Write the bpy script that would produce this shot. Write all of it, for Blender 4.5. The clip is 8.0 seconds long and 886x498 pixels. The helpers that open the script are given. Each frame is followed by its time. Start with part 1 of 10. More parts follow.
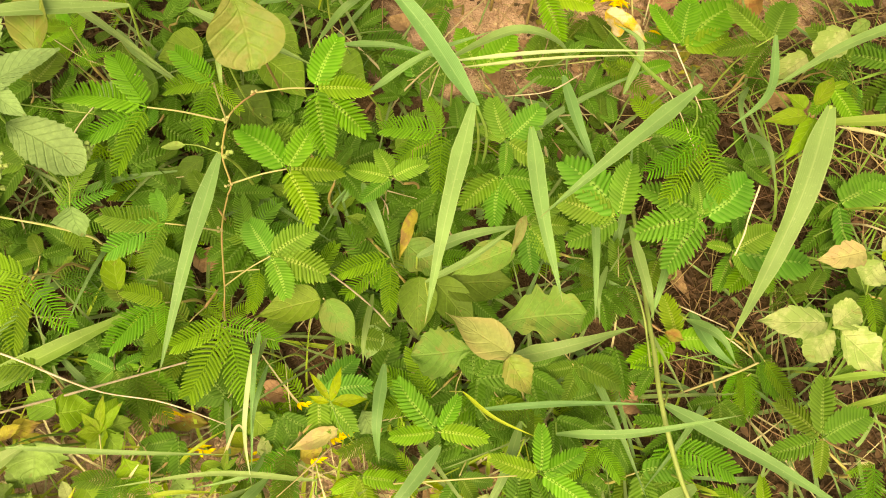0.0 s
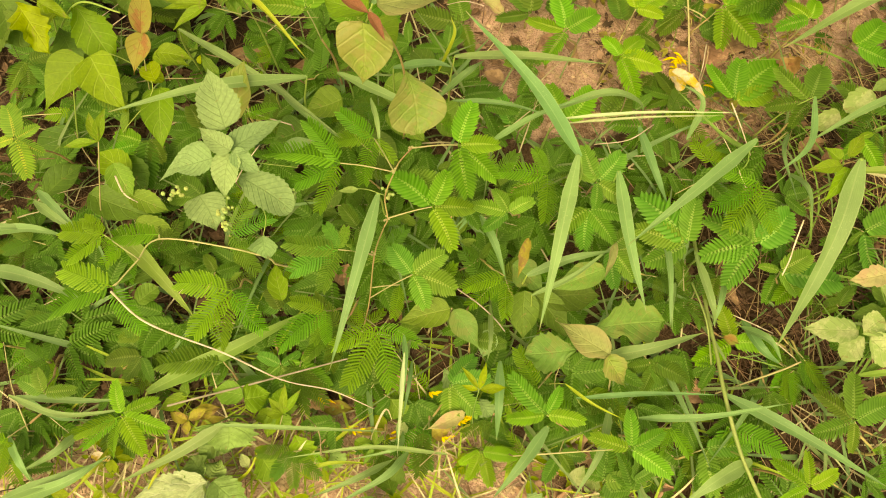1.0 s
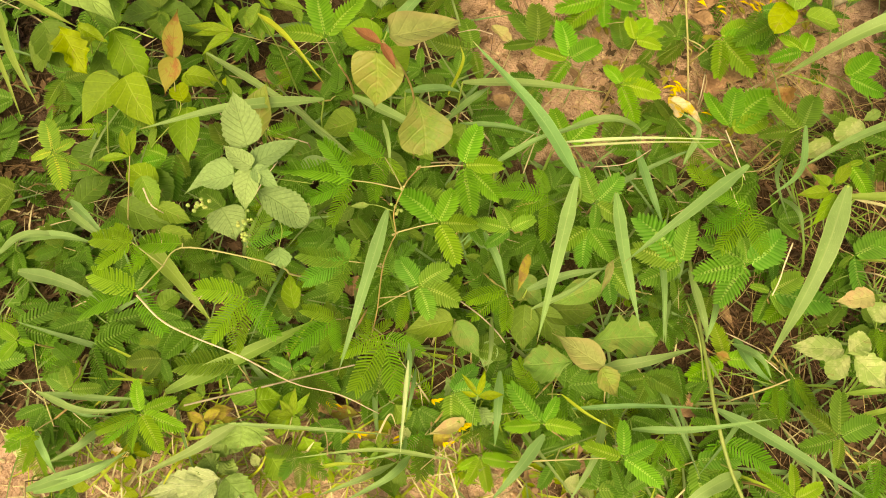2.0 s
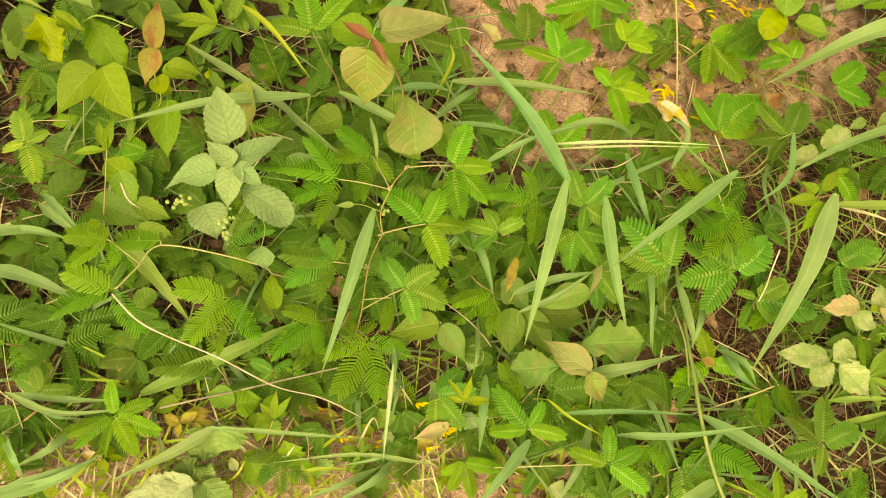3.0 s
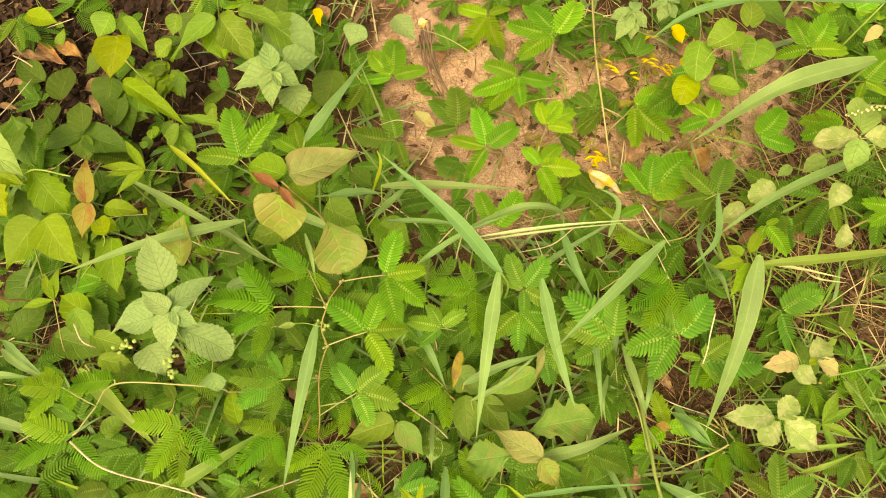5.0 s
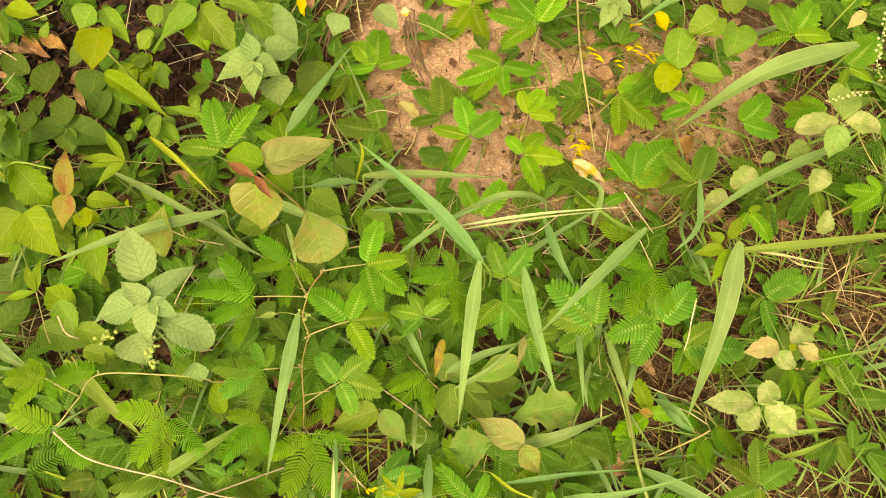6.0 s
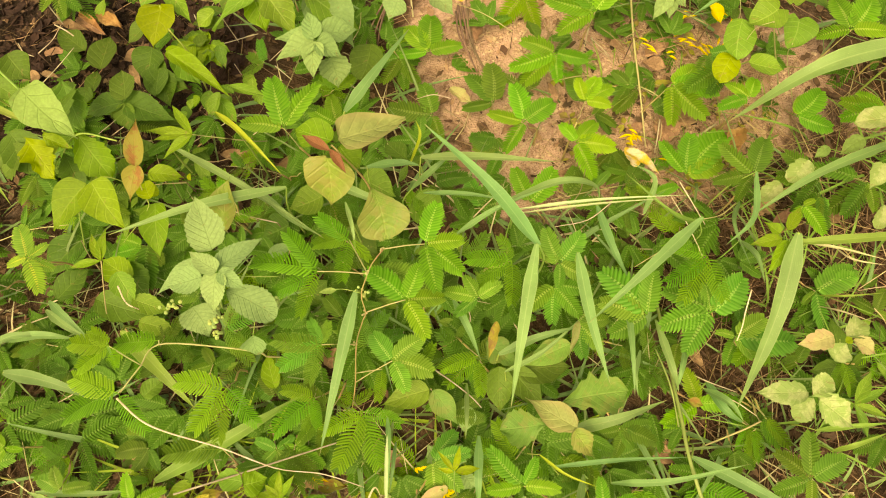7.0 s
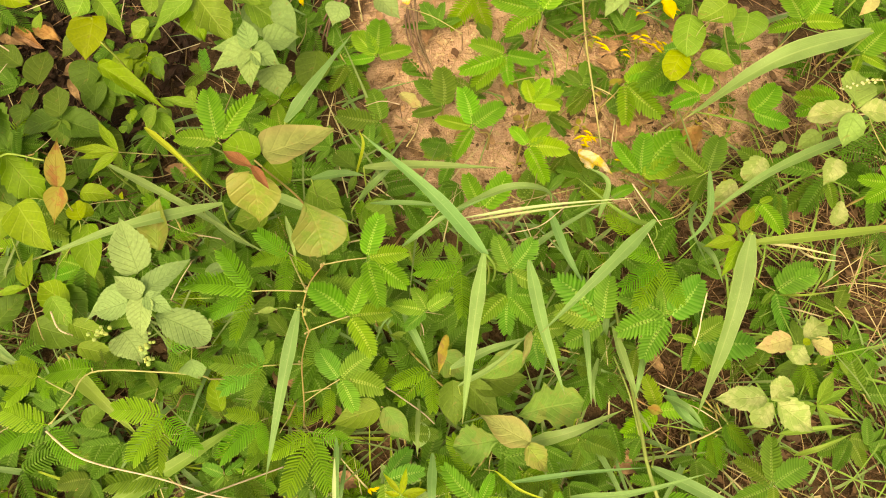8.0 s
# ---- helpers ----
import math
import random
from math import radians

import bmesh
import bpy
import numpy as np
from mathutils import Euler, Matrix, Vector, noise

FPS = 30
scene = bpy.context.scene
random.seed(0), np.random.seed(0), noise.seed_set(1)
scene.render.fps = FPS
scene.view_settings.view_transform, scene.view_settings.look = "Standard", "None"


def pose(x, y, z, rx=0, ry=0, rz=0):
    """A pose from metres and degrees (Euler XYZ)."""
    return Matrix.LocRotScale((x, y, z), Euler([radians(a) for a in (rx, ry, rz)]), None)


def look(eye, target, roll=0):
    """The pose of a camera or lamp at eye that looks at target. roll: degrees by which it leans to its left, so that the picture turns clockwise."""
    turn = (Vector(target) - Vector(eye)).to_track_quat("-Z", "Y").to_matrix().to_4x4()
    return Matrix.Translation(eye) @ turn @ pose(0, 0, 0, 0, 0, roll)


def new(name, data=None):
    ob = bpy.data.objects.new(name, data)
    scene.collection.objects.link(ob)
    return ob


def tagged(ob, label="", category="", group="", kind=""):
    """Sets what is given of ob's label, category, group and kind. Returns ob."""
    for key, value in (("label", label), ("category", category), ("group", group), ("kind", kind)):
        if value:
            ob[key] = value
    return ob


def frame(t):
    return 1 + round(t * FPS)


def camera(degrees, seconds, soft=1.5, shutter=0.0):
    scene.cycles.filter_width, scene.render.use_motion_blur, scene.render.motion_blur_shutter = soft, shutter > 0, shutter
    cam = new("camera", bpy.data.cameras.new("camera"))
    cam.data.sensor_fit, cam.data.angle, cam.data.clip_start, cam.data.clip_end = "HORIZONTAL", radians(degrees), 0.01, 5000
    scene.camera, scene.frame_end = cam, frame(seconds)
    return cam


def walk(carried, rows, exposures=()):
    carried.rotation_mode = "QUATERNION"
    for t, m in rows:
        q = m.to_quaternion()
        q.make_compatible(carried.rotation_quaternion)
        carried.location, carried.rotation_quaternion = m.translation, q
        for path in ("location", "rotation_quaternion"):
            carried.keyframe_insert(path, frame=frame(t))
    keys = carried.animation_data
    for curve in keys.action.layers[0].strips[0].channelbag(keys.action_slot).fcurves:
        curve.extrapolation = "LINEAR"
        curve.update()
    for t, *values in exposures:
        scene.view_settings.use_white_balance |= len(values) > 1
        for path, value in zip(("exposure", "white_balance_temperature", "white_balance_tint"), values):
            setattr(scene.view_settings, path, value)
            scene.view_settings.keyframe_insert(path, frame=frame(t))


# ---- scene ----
cam = camera(70.9, 8.0, soft=1.0)
PATH = [
    (0, (0.061, 0.077, 0.73), (0.056, 0.582, -1.205), 3.5),
    (0.5, (-0.039, 0.059, 0.818), (-0.054, 0.482, -1.136), 1.2),
    (1, (-0.073, 0.051, 0.889), (-0.086, 0.558, -1.045), 2.9),
    (1.5, (-0.061, 0.028, 0.932), (-0.108, 0.574, -0.992), -0.7),
    (1.7, (-0.059, 0.03, 0.932), (-0.112, 0.597, -0.986), -0.6),
    (2.8, (-0.075, 0.047, 0.924), (-0.138, 0.566, -1.006), 0.2),
    (3, (-0.072, 0.044, 0.919), (-0.065, 0.601, -1.002), 7.1),
    (3.5, (-0.081, 0.108, 0.951), (-0.173, 0.71, -0.954), -4.8),
    (4, (-0.063, 0.121, 0.968), (-0.136, 0.725, -0.937), -3.6),
    (4.5, (-0.023, 0.137, 0.98), (-0.062, 0.744, -0.925), -1.8),
    (4.7, (-0.007, 0.144, 0.977), (-0.031, 0.76, -0.926), -1.7),
    (5.8, (0.041, 0.14, 0.985), (0.018, 0.737, -0.923), -2.9),
    (6, (0.04, 0.138, 0.979), (0.017, 0.73, -0.931), -2.9),
    (6.5, (0.007, 0.134, 0.978), (-0.04, 0.715, -0.935), -4.1),
    (7, (-0.024, 0.116, 0.979), (-0.078, 0.699, -0.933), -4.1),
    (7.5, (-0.036, 0.109, 0.971), (-0.111, 0.654, -0.952), -6.4),
    (8, (0.036, 0.139, 0.955), (0.011, 0.724, -0.958), -3.3),
]
walk(cam, [(t, look(eye, target, roll)) for t, eye, target, roll in PATH], [(0, 1.33, 12200, 14), (0.5, 1.18, 12200, 14), (1.5, 1.10, 12200, 14), (3, 1.11, 12200, 14), (3.5, 1.24, 12200, 14), (5, 1.23, 12200, 14), (6, 1.20, 12200, 14), (8, 1.23, 12200, 14)])

# ---------------------------------------------------------------- light
world = bpy.data.worlds.new("overcast_sky")
scene.world = world
world.use_nodes = True
wn = world.node_tree
sky = wn.nodes.new("ShaderNodeTexSky")
sky.sky_type, sky.sun_disc = "NISHITA", False
sky.sun_elevation, sky.sun_rotation = radians(62), radians(200)
sky.air_density, sky.dust_density, sky.ozone_density = 1.0, 4.0, 0.6
grey = wn.nodes.new("ShaderNodeHueSaturation")
grey.inputs["Saturation"].default_value = 0.3
wn.links.new(sky.outputs[0], grey.inputs["Color"])
wn.links.new(grey.outputs[0], wn.nodes["Background"].inputs[0])
wn.nodes["Background"].inputs[1].default_value = 0.15
sun = new("sun", bpy.data.lights.new("sun", "SUN"))
sun.data.energy, sun.data.angle, sun.data.color = 1.0, radians(50), (1.0, 0.92, 0.62)
sun.matrix_world = look((-0.5, -1.2, 3.0), (0.1, 0.35, 0.0))

# ---------------------------------------------------------------- materials
def nodes_of(name):
    mat = bpy.data.materials.new(name)
    mat.use_nodes = True
    return mat, mat.node_tree, mat.node_tree.nodes["Principled BSDF"]


def math_node(nt, op, a, b=None, c=None):
    n = nt.nodes.new("ShaderNodeMath")
    n.operation = op
    for i, v in enumerate((a, b, c)):
        if v is None:
            continue
        if isinstance(v, (int, float)):
            n.inputs[i].default_value = v
        else:
            nt.links.new(v, n.inputs[i])
    return n.outputs[0]


def mixed(nt, fac, a, b, blend="MIX"):
    n = nt.nodes.new("ShaderNodeMix")
    n.data_type, n.blend_type = "RGBA", blend
    for i, v in ((0, fac), (6, a), (7, b)):
        if isinstance(v, (int, float)):
            n.inputs[i].default_value = v
        elif isinstance(v, tuple):
            n.inputs[i].default_value = (*v, 1)
        else:
            nt.links.new(v, n.inputs[i])
    return n.outputs[2]


def noise_of(nt, scale, detail=3.0, rough=0.55, world_space=False):
    n = nt.nodes.new("ShaderNodeTexNoise")
    n.inputs["Scale"].default_value = scale
    n.inputs["Detail"].default_value = detail
    n.inputs["Roughness"].default_value = rough
    tc = nt.nodes.new("ShaderNodeNewGeometry" if world_space else "ShaderNodeTexCoord")
    nt.links.new(tc.outputs["Position" if world_space else "Object"], n.inputs["Vector"])
    return n.outputs["Fac"]


def ramp(nt, fac, lo, hi):
    n = nt.nodes.new("ShaderNodeMapRange")
    n.interpolation_type = "SMOOTHSTEP"
    n.inputs[1].default_value, n.inputs[2].default_value = lo, hi
    nt.links.new(fac, n.inputs[0])
    return n.outputs[0]


def leafy(nt, bsdf, colour, thin, rough, gloss=0.4, bump=None, strength=0.3, depth=0.002):
    """Colour into a leaf: reflecting on top, letting some light through."""
    nt.links.new(colour, bsdf.inputs["Base Color"])
    bsdf.inputs["Roughness"].default_value = rough
    bsdf.inputs["Specular IOR Level"].default_value = gloss
    tr = nt.nodes.new("ShaderNodeBsdfTranslucent")
    warm = mixed(nt, 1.0, colour, (1.0, 1.2, 0.5), "MULTIPLY")
    nt.links.new(warm, tr.inputs[0])
    mx = nt.nodes.new("ShaderNodeMixShader")
    mx.inputs[0].default_value = thin
    nt.links.new(bsdf.outputs[0], mx.inputs[1])
    nt.links.new(tr.outputs[0], mx.inputs[2])
    nt.links.new(mx.outputs[0], nt.nodes["Material Output"].inputs[0])
    if bump is not None:
        bp = nt.nodes.new("ShaderNodeBump")
        bp.inputs["Strength"].default_value, bp.inputs["Distance"].default_value = strength, depth
        nt.links.new(bump, bp.inputs["Height"])
        nt.links.new(bp.outputs[0], bsdf.inputs["Normal"])


def uv_of(nt):
    uv = nt.nodes.new("ShaderNodeUVMap")
    sep = nt.nodes.new("ShaderNodeSeparateXYZ")
    nt.links.new(uv.outputs[0], sep.inputs[0])
    return sep.outputs[0], sep.outputs[1]


def varied(nt, colour, amount, hue=0.025):
    """The colour, a little different from object to object."""
    info = nt.nodes.new("ShaderNodeObjectInfo")
    hsv = nt.nodes.new("ShaderNodeHueSaturation")
    nt.links.new(colour, hsv.inputs["Color"])
    nt.links.new(math_node(nt, "MULTIPLY_ADD", info.outputs["Random"], 2 * hue, 0.5 - hue), hsv.inputs["Hue"])
    r2 = math_node(nt, "FRACT", math_node(nt, "MULTIPLY", info.outputs["Random"], 17.31))
    nt.links.new(math_node(nt, "MULTIPLY_ADD", r2, 2 * amount, 1 - amount), hsv.inputs["Value"])
    return hsv.outputs[0]


def broad_leaf_material(name, colour, vein, blotch=None, blotch_at=0.62, ribs=7.0, thin=0.22, rough=0.55, gloss=0.25, vein_width=0.10, margin=None, hue=0.012):
    """A leaf blade with midrib and side veins; blotch: a second colour that comes in patches; margin: a tint towards its edge."""
    mat, nt, b = nodes_of(name)
    u, v = uv_of(nt)
    a = math_node(nt, "ABSOLUTE", math_node(nt, "MULTIPLY_ADD", v, 2.0, -1.0))
    side = math_node(nt, "FRACT", math_node(nt, "MULTIPLY_ADD", u, ribs, math_node(nt, "MULTIPLY", a, -0.30 * ribs)))
    dist = math_node(nt, "ABSOLUTE", math_node(nt, "SUBTRACT", side, 0.5))
    lateral = math_node(nt, "SUBTRACT", 1.0, ramp(nt, dist, 0.0, vein_width))
    mid = math_node(nt, "SUBTRACT", 1.0, ramp(nt, a, 0.0, 0.07))
    veins = math_node(nt, "MAXIMUM", math_node(nt, "MULTIPLY", lateral, 0.75), mid)
    coarse, fine = noise_of(nt, 35.0, 2), noise_of(nt, 260.0, 4)
    c = mixed(nt, math_node(nt, "MULTIPLY", coarse, 0.75), colour, tuple(x * 0.62 for x in colour))
    c = mixed(nt, math_node(nt, "MULTIPLY", ramp(nt, fine, 0.35, 0.75), 0.3), c, tuple(min(1, x * 1.5) for x in colour))
    if margin:
        c = mixed(nt, math_node(nt, "MULTIPLY", ramp(nt, a, 0.35, 1.0), 0.7), c, margin)
    if blotch:
        n = noise_of(nt, 48.0, 5, 0.65)
        c = mixed(nt, ramp(nt, n, blotch_at - 0.06, blotch_at + 0.06), c, blotch)
    spots = noise_of(nt, 170.0, 1, 0.3)
    c = mixed(nt, math_node(nt, "MULTIPLY", ramp(nt, spots, 0.72, 0.78), 0.45), c, (0.22, 0.16, 0.06))
    c = mixed(nt, math_node(nt, "MULTIPLY", veins, 0.5), c, vein)
    c = varied(nt, c, 0.14, hue)
    height = math_node(nt, "ADD", math_node(nt, "MULTIPLY", veins, -0.8), math_node(nt, "MULTIPLY", fine, 0.6))
    leafy(nt, b, c, thin, rough, gloss, height, 0.5, 0.0018)
    return mat


def leaflet_material(name, colour, pale, thin=0.2):
    """Feathery leaves: each leaflet with a pale dash at its foot and a pale tip."""
    mat, nt, b = nodes_of(name)
    u, v = uv_of(nt)
    geo = nt.nodes.new("ShaderNodeNewGeometry")
    r = geo.outputs["Random Per Island"]
    coarse = noise_of(nt, 60.0, 2, 0.5, True)
    c = mixed(nt, math_node(nt, "MULTIPLY", r, 0.42), colour, tuple(x * 0.55 for x in colour))
    c = mixed(nt, math_node(nt, "MULTIPLY", ramp(nt, coarse, 0.35, 0.75), 0.35), c, tuple(x * 1.45 for x in colour))
    c = mixed(nt, math_node(nt, "MULTIPLY", math_node(nt, "SUBTRACT", 1.0, ramp(nt, u, 0.07, 0.17)), 0.50), c, pale)
    c = mixed(nt, math_node(nt, "MULTIPLY", ramp(nt, u, 0.90, 1.0), 0.28), c, pale)
    dist = math_node(nt, "ABSOLUTE", math_node(nt, "SUBTRACT", v, 0.5))
    rib = math_node(nt, "SUBTRACT", 1.0, ramp(nt, dist, 0.0, 0.3))
    # Leaflet edges darkened: shading of the gaps between leaflets, put in the colour.
    c = mixed(nt, math_node(nt, "MULTIPLY", ramp(nt, dist, 0.24, 0.5), 0.45), c, tuple(x * 0.45 for x in colour))
    c = mixed(nt, math_node(nt, "MULTIPLY", rib, 0.12), c, pale)
    c = varied(nt, c, 0.20, 0.02)
    leafy(nt, b, c, thin, 0.6, 0.22, rib, 0.4, 0.0006)
    return mat


def blade_material(name, colour, rib_colour, thin=0.2):
    """A grass blade: long parallel veins and a paler midrib."""
    mat, nt, b = nodes_of(name)
    u, v = uv_of(nt)
    a = math_node(nt, "ABSOLUTE", math_node(nt, "MULTIPLY_ADD", v, 2.0, -1.0))
    line = math_node(nt, "FRACT", math_node(nt, "MULTIPLY", v, 13.0))
    stripe = ramp(nt, math_node(nt, "ABSOLUTE", math_node(nt, "SUBTRACT", line, 0.5)), 0.1, 0.5)
    mid = math_node(nt, "SUBTRACT", 1.0, ramp(nt, a, 0.02, 0.12))
    coarse, fine = noise_of(nt, 28.0, 3), noise_of(nt, 400.0, 2)
    c = mixed(nt, math_node(nt, "MULTIPLY", stripe, 0.07), colour, tuple(min(1, x * 1.5) for x in colour))
    c = mixed(nt, math_node(nt, "MULTIPLY", ramp(nt, coarse, 0.35, 0.7), 0.4), c, tuple(x * 0.68 for x in colour))
    c = mixed(nt, math_node(nt, "MULTIPLY", ramp(nt, fine, 0.62, 0.72), 0.45), c, rib_colour)
    c = mixed(nt, math_node(nt, "MULTIPLY", mid, 0.4), c, rib_colour)
    c = mixed(nt, math_node(nt, "MULTIPLY", ramp(nt, a, 0.86, 0.98), 0.55), c, rib_colour)
    c = mixed(nt, math_node(nt, "MULTIPLY", ramp(nt, u, 0.93, 1.0), 0.6), c, (0.40, 0.30, 0.14))
    c = varied(nt, c, 0.15)
    leafy(nt, b, c, thin, 0.5, 0.35, math_node(nt, "ADD", stripe, math_node(nt, "MULTIPLY", mid, -2.0)), 0.28, 0.0006)
    return mat


def stem_material(name, colour, other, rough=0.6):
    mat, nt, b = nodes_of(name)
    c = mixed(nt, ramp(nt, noise_of(nt, 45.0, 4, 0.6), 0.35, 0.68), colour, other)
    fine = noise_of(nt, 500.0, 3)
    c = mixed(nt, math_node(nt, "MULTIPLY", fine, 0.5), c, tuple(x * 0.5 for x in colour))
    c = varied(nt, c, 0.15)
    nt.links.new(c, b.inputs["Base Color"])
    b.inputs["Roughness"].default_value = rough
    bp = nt.nodes.new("ShaderNodeBump")
    bp.inputs["Strength"].default_value, bp.inputs["Distance"].default_value = 0.5, 0.001
    nt.links.new(fine, bp.inputs["Height"])
    nt.links.new(bp.outputs[0], b.inputs["Normal"])
    return mat


def dead_material(name, colour, other, thin=0.08):
    """Dry brown plant matter, different from scrap to scrap."""
    mat, nt, b = nodes_of(name)
    geo = nt.nodes.new("ShaderNodeNewGeometry")
    c = mixed(nt, geo.outputs["Random Per Island"], colour, other)
    n, fine = noise_of(nt, 70.0, 4, 0.6, True), noise_of(nt, 420.0, 3, 0.6, True)
    c = mixed(nt, math_node(nt, "MULTIPLY", ramp(nt, n, 0.4, 0.7), 0.6), c, tuple(x * 0.4 for x in colour))
    c = mixed(nt, math_node(nt, "MULTIPLY", fine, 0.25), c, tuple(min(1, x * 1.4) for x in other))
    c = varied(nt, c, 0.2)
    leafy(nt, b, c, thin, 0.75, 0.25, fine, 0.6, 0.001)
    return mat


def soil_material():
    """Sandy pinkish soil, darker and browner where litter has rotted into it."""
    mat, nt, b = nodes_of("sandy_soil")
    big = noise_of(nt, 3.2, 3, 0.5, True)
    mid = noise_of(nt, 26.0, 5, 0.65, True)
    fine = noise_of(nt, 240.0, 4, 0.7, True)
    vo = nt.nodes.new("ShaderNodeTexVoronoi")
    vo.inputs["Scale"].default_value = 330.0
    geo = nt.nodes.new("ShaderNodeNewGeometry")
    nt.links.new(geo.outputs["Position"], vo.inputs["Vector"])
    at = nt.nodes.new("ShaderNodeAttribute")
    at.attribute_name = "humus"
    sand = mixed(nt, ramp(nt, mid, 0.42, 0.66), (0.50, 0.335, 0.245), (0.23, 0.140, 0.090))
    sand = mixed(nt, math_node(nt, "MULTIPLY", ramp(nt, fine, 0.4, 0.65), 0.55), sand, (0.62, 0.45, 0.34))
    sand = mixed(nt, math_node(nt, "MULTIPLY", ramp(nt, vo.outputs["Distance"], 0.3, 0.75), 0.12), sand, (0.42, 0.26, 0.16))
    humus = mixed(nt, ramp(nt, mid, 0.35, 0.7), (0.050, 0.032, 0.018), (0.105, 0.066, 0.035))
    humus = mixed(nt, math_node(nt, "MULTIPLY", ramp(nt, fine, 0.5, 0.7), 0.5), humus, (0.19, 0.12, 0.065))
    # Near-black soil round the vine: the shade of tall plants, painted in.
    vine_shade = nt.nodes.new("ShaderNodeAttribute")
    vine_shade.attribute_name = "vine_shade"
    humus = mixed(nt, math_node(nt, "MULTIPLY", vine_shade.outputs["Fac"], 0.92), humus, (0.018, 0.012, 0.008))
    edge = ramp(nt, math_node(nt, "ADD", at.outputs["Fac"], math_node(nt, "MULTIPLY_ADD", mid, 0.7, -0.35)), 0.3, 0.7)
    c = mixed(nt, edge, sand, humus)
    nt.links.new(c, b.inputs["Base Color"])
    b.inputs["Roughness"].default_value = 0.95
    b.inputs["Specular IOR Level"].default_value = 0.15
    bp = nt.nodes.new("ShaderNodeBump")
    bp.inputs["Strength"].default_value, bp.inputs["Distance"].default_value = 0.9, 0.004
    nt.links.new(math_node(nt, "ADD", fine, math_node(nt, "ADD", mid, math_node(nt, "MULTIPLY", vo.outputs["Distance"], -0.6))), bp.inputs["Height"])
    nt.links.new(bp.outputs[0], b.inputs["Normal"])
    return mat


MIMOSA = leaflet_material("mimosa_leaf_green", (0.088, 0.268, 0.012), (0.40, 0.56, 0.14), 0.28)
MIMOSA_YOUNG = leaflet_material("mimosa_leaf_young", (0.120, 0.290, 0.010), (0.36, 0.48, 0.12), 0.25)
# Darker copy of the mimosa green: shade of the low layer put in colour.
MIMOSA_SHADED = leaflet_material("mimosa_leaf_shaded", (0.070, 0.175, 0.014), (0.26, 0.39, 0.11), 0.34)
MIMOSA_PALE = leaflet_material("mimosa_leaf_soft_green", (0.084, 0.252, 0.022), (0.40, 0.56, 0.17), 0.26)
SPOTTED = leaflet_material("mimosa_leaf_yellow_edged", (0.12, 0.28, 0.03), (0.55, 0.52, 0.10))
GRASS = blade_material("grass_blade_green", (0.128, 0.265, 0.080), (0.22, 0.35, 0.140))
GRASS_LIGHT = blade_material("grass_blade_light", (0.150, 0.290, 0.088), (0.26, 0.38, 0.165))
GRASS_DIM = blade_material("grass_blade_deep", (0.165, 0.285, 0.045), (0.26, 0.38, 0.10))
GRASS_YELLOW = blade_material("grass_blade_yellowish", (0.28, 0.38, 0.03), (0.46, 0.48, 0.12))
GRASS_WHITE = blade_material("grass_blade_bleached", (0.34, 0.45, 0.22), (0.46, 0.54, 0.33), 0.15)
GRASS_DRY = blade_material("grass_blade_straw", (0.46, 0.44, 0.24), (0.60, 0.56, 0.36), 0.1)
MINT = broad_leaf_material("downy_grey_green_leaf", (0.21, 0.345, 0.135), (0.14, 0.240, 0.08), ribs=8, rough=0.75, gloss=0.2, vein_width=0.16)
HEART = broad_leaf_material("lime_green_leaf", (0.150, 0.288, 0.016), (0.28, 0.43, 0.08), ribs=5, thin=0.3)
LIME = broad_leaf_material("yellow_lime_leaf", (0.198, 0.302, 0.010), (0.28, 0.38, 0.05), ribs=4, thin=0.3)
MINT_DEEP = broad_leaf_material("downy_deep_leaf", (0.192, 0.328, 0.118), (0.15, 0.26, 0.085), ribs=6, rough=0.75, gloss=0.2, vein_width=0.25)
SILVER = broad_leaf_material("silvery_leaf", (0.36, 0.47, 0.24), (0.52, 0.58, 0.40), ribs=7, rough=0.7, gloss=0.2, vein_width=0.16)
DULL = broad_leaf_material("dull_green_leaf", (0.090, 0.190, 0.024), (0.15, 0.26, 0.055), ribs=5, thin=0.28)
LEAF = broad_leaf_material("mid_green_leaf", (0.125, 0.255, 0.027), (0.26, 0.40, 0.10), ribs=6)
PALE_GREEN = broad_leaf_material("pale_green_leaf", (0.185, 0.322, 0.083), (0.150, 0.272, 0.062), ribs=4)
# Deep green, darkened further: shade over the lowest leaves is in the colour.
DEEP_SHADED = broad_leaf_material("shaded_deep_green_leaf", (0.072, 0.158, 0.018), (0.15, 0.255, 0.05), ribs=6, thin=0.34)
OVAL = broad_leaf_material("olive_green_leaf", (0.118, 0.268, 0.050), (0.20, 0.335, 0.09), (0.155, 0.235, 0.055), 0.56, ribs=7, margin=(0.125, 0.245, 0.05))
BRONZE = broad_leaf_material("bronze_tinged_leaf", (0.150, 0.248, 0.042), (0.235, 0.310, 0.08), (0.185, 0.215, 0.055), 0.53, ribs=5, vein_width=0.15, margin=(0.175, 0.195, 0.060), rough=0.4)
PINKISH = broad_leaf_material("pink_tinged_leaf", (0.20, 0.245, 0.080), (0.26, 0.30, 0.11), ribs=5, vein_width=0.12, margin=(0.245, 0.225, 0.090))
RED = broad_leaf_material("red_young_leaf", (0.24, 0.10, 0.045), (0.30, 0.20, 0.08), ribs=9)
RUST = broad_leaf_material("rust_orange_leaf", (0.25, 0.125, 0.035), (0.28, 0.20, 0.05), (0.22, 0.22, 0.04), 0.48, ribs=7, margin=(0.25, 0.22, 0.05))
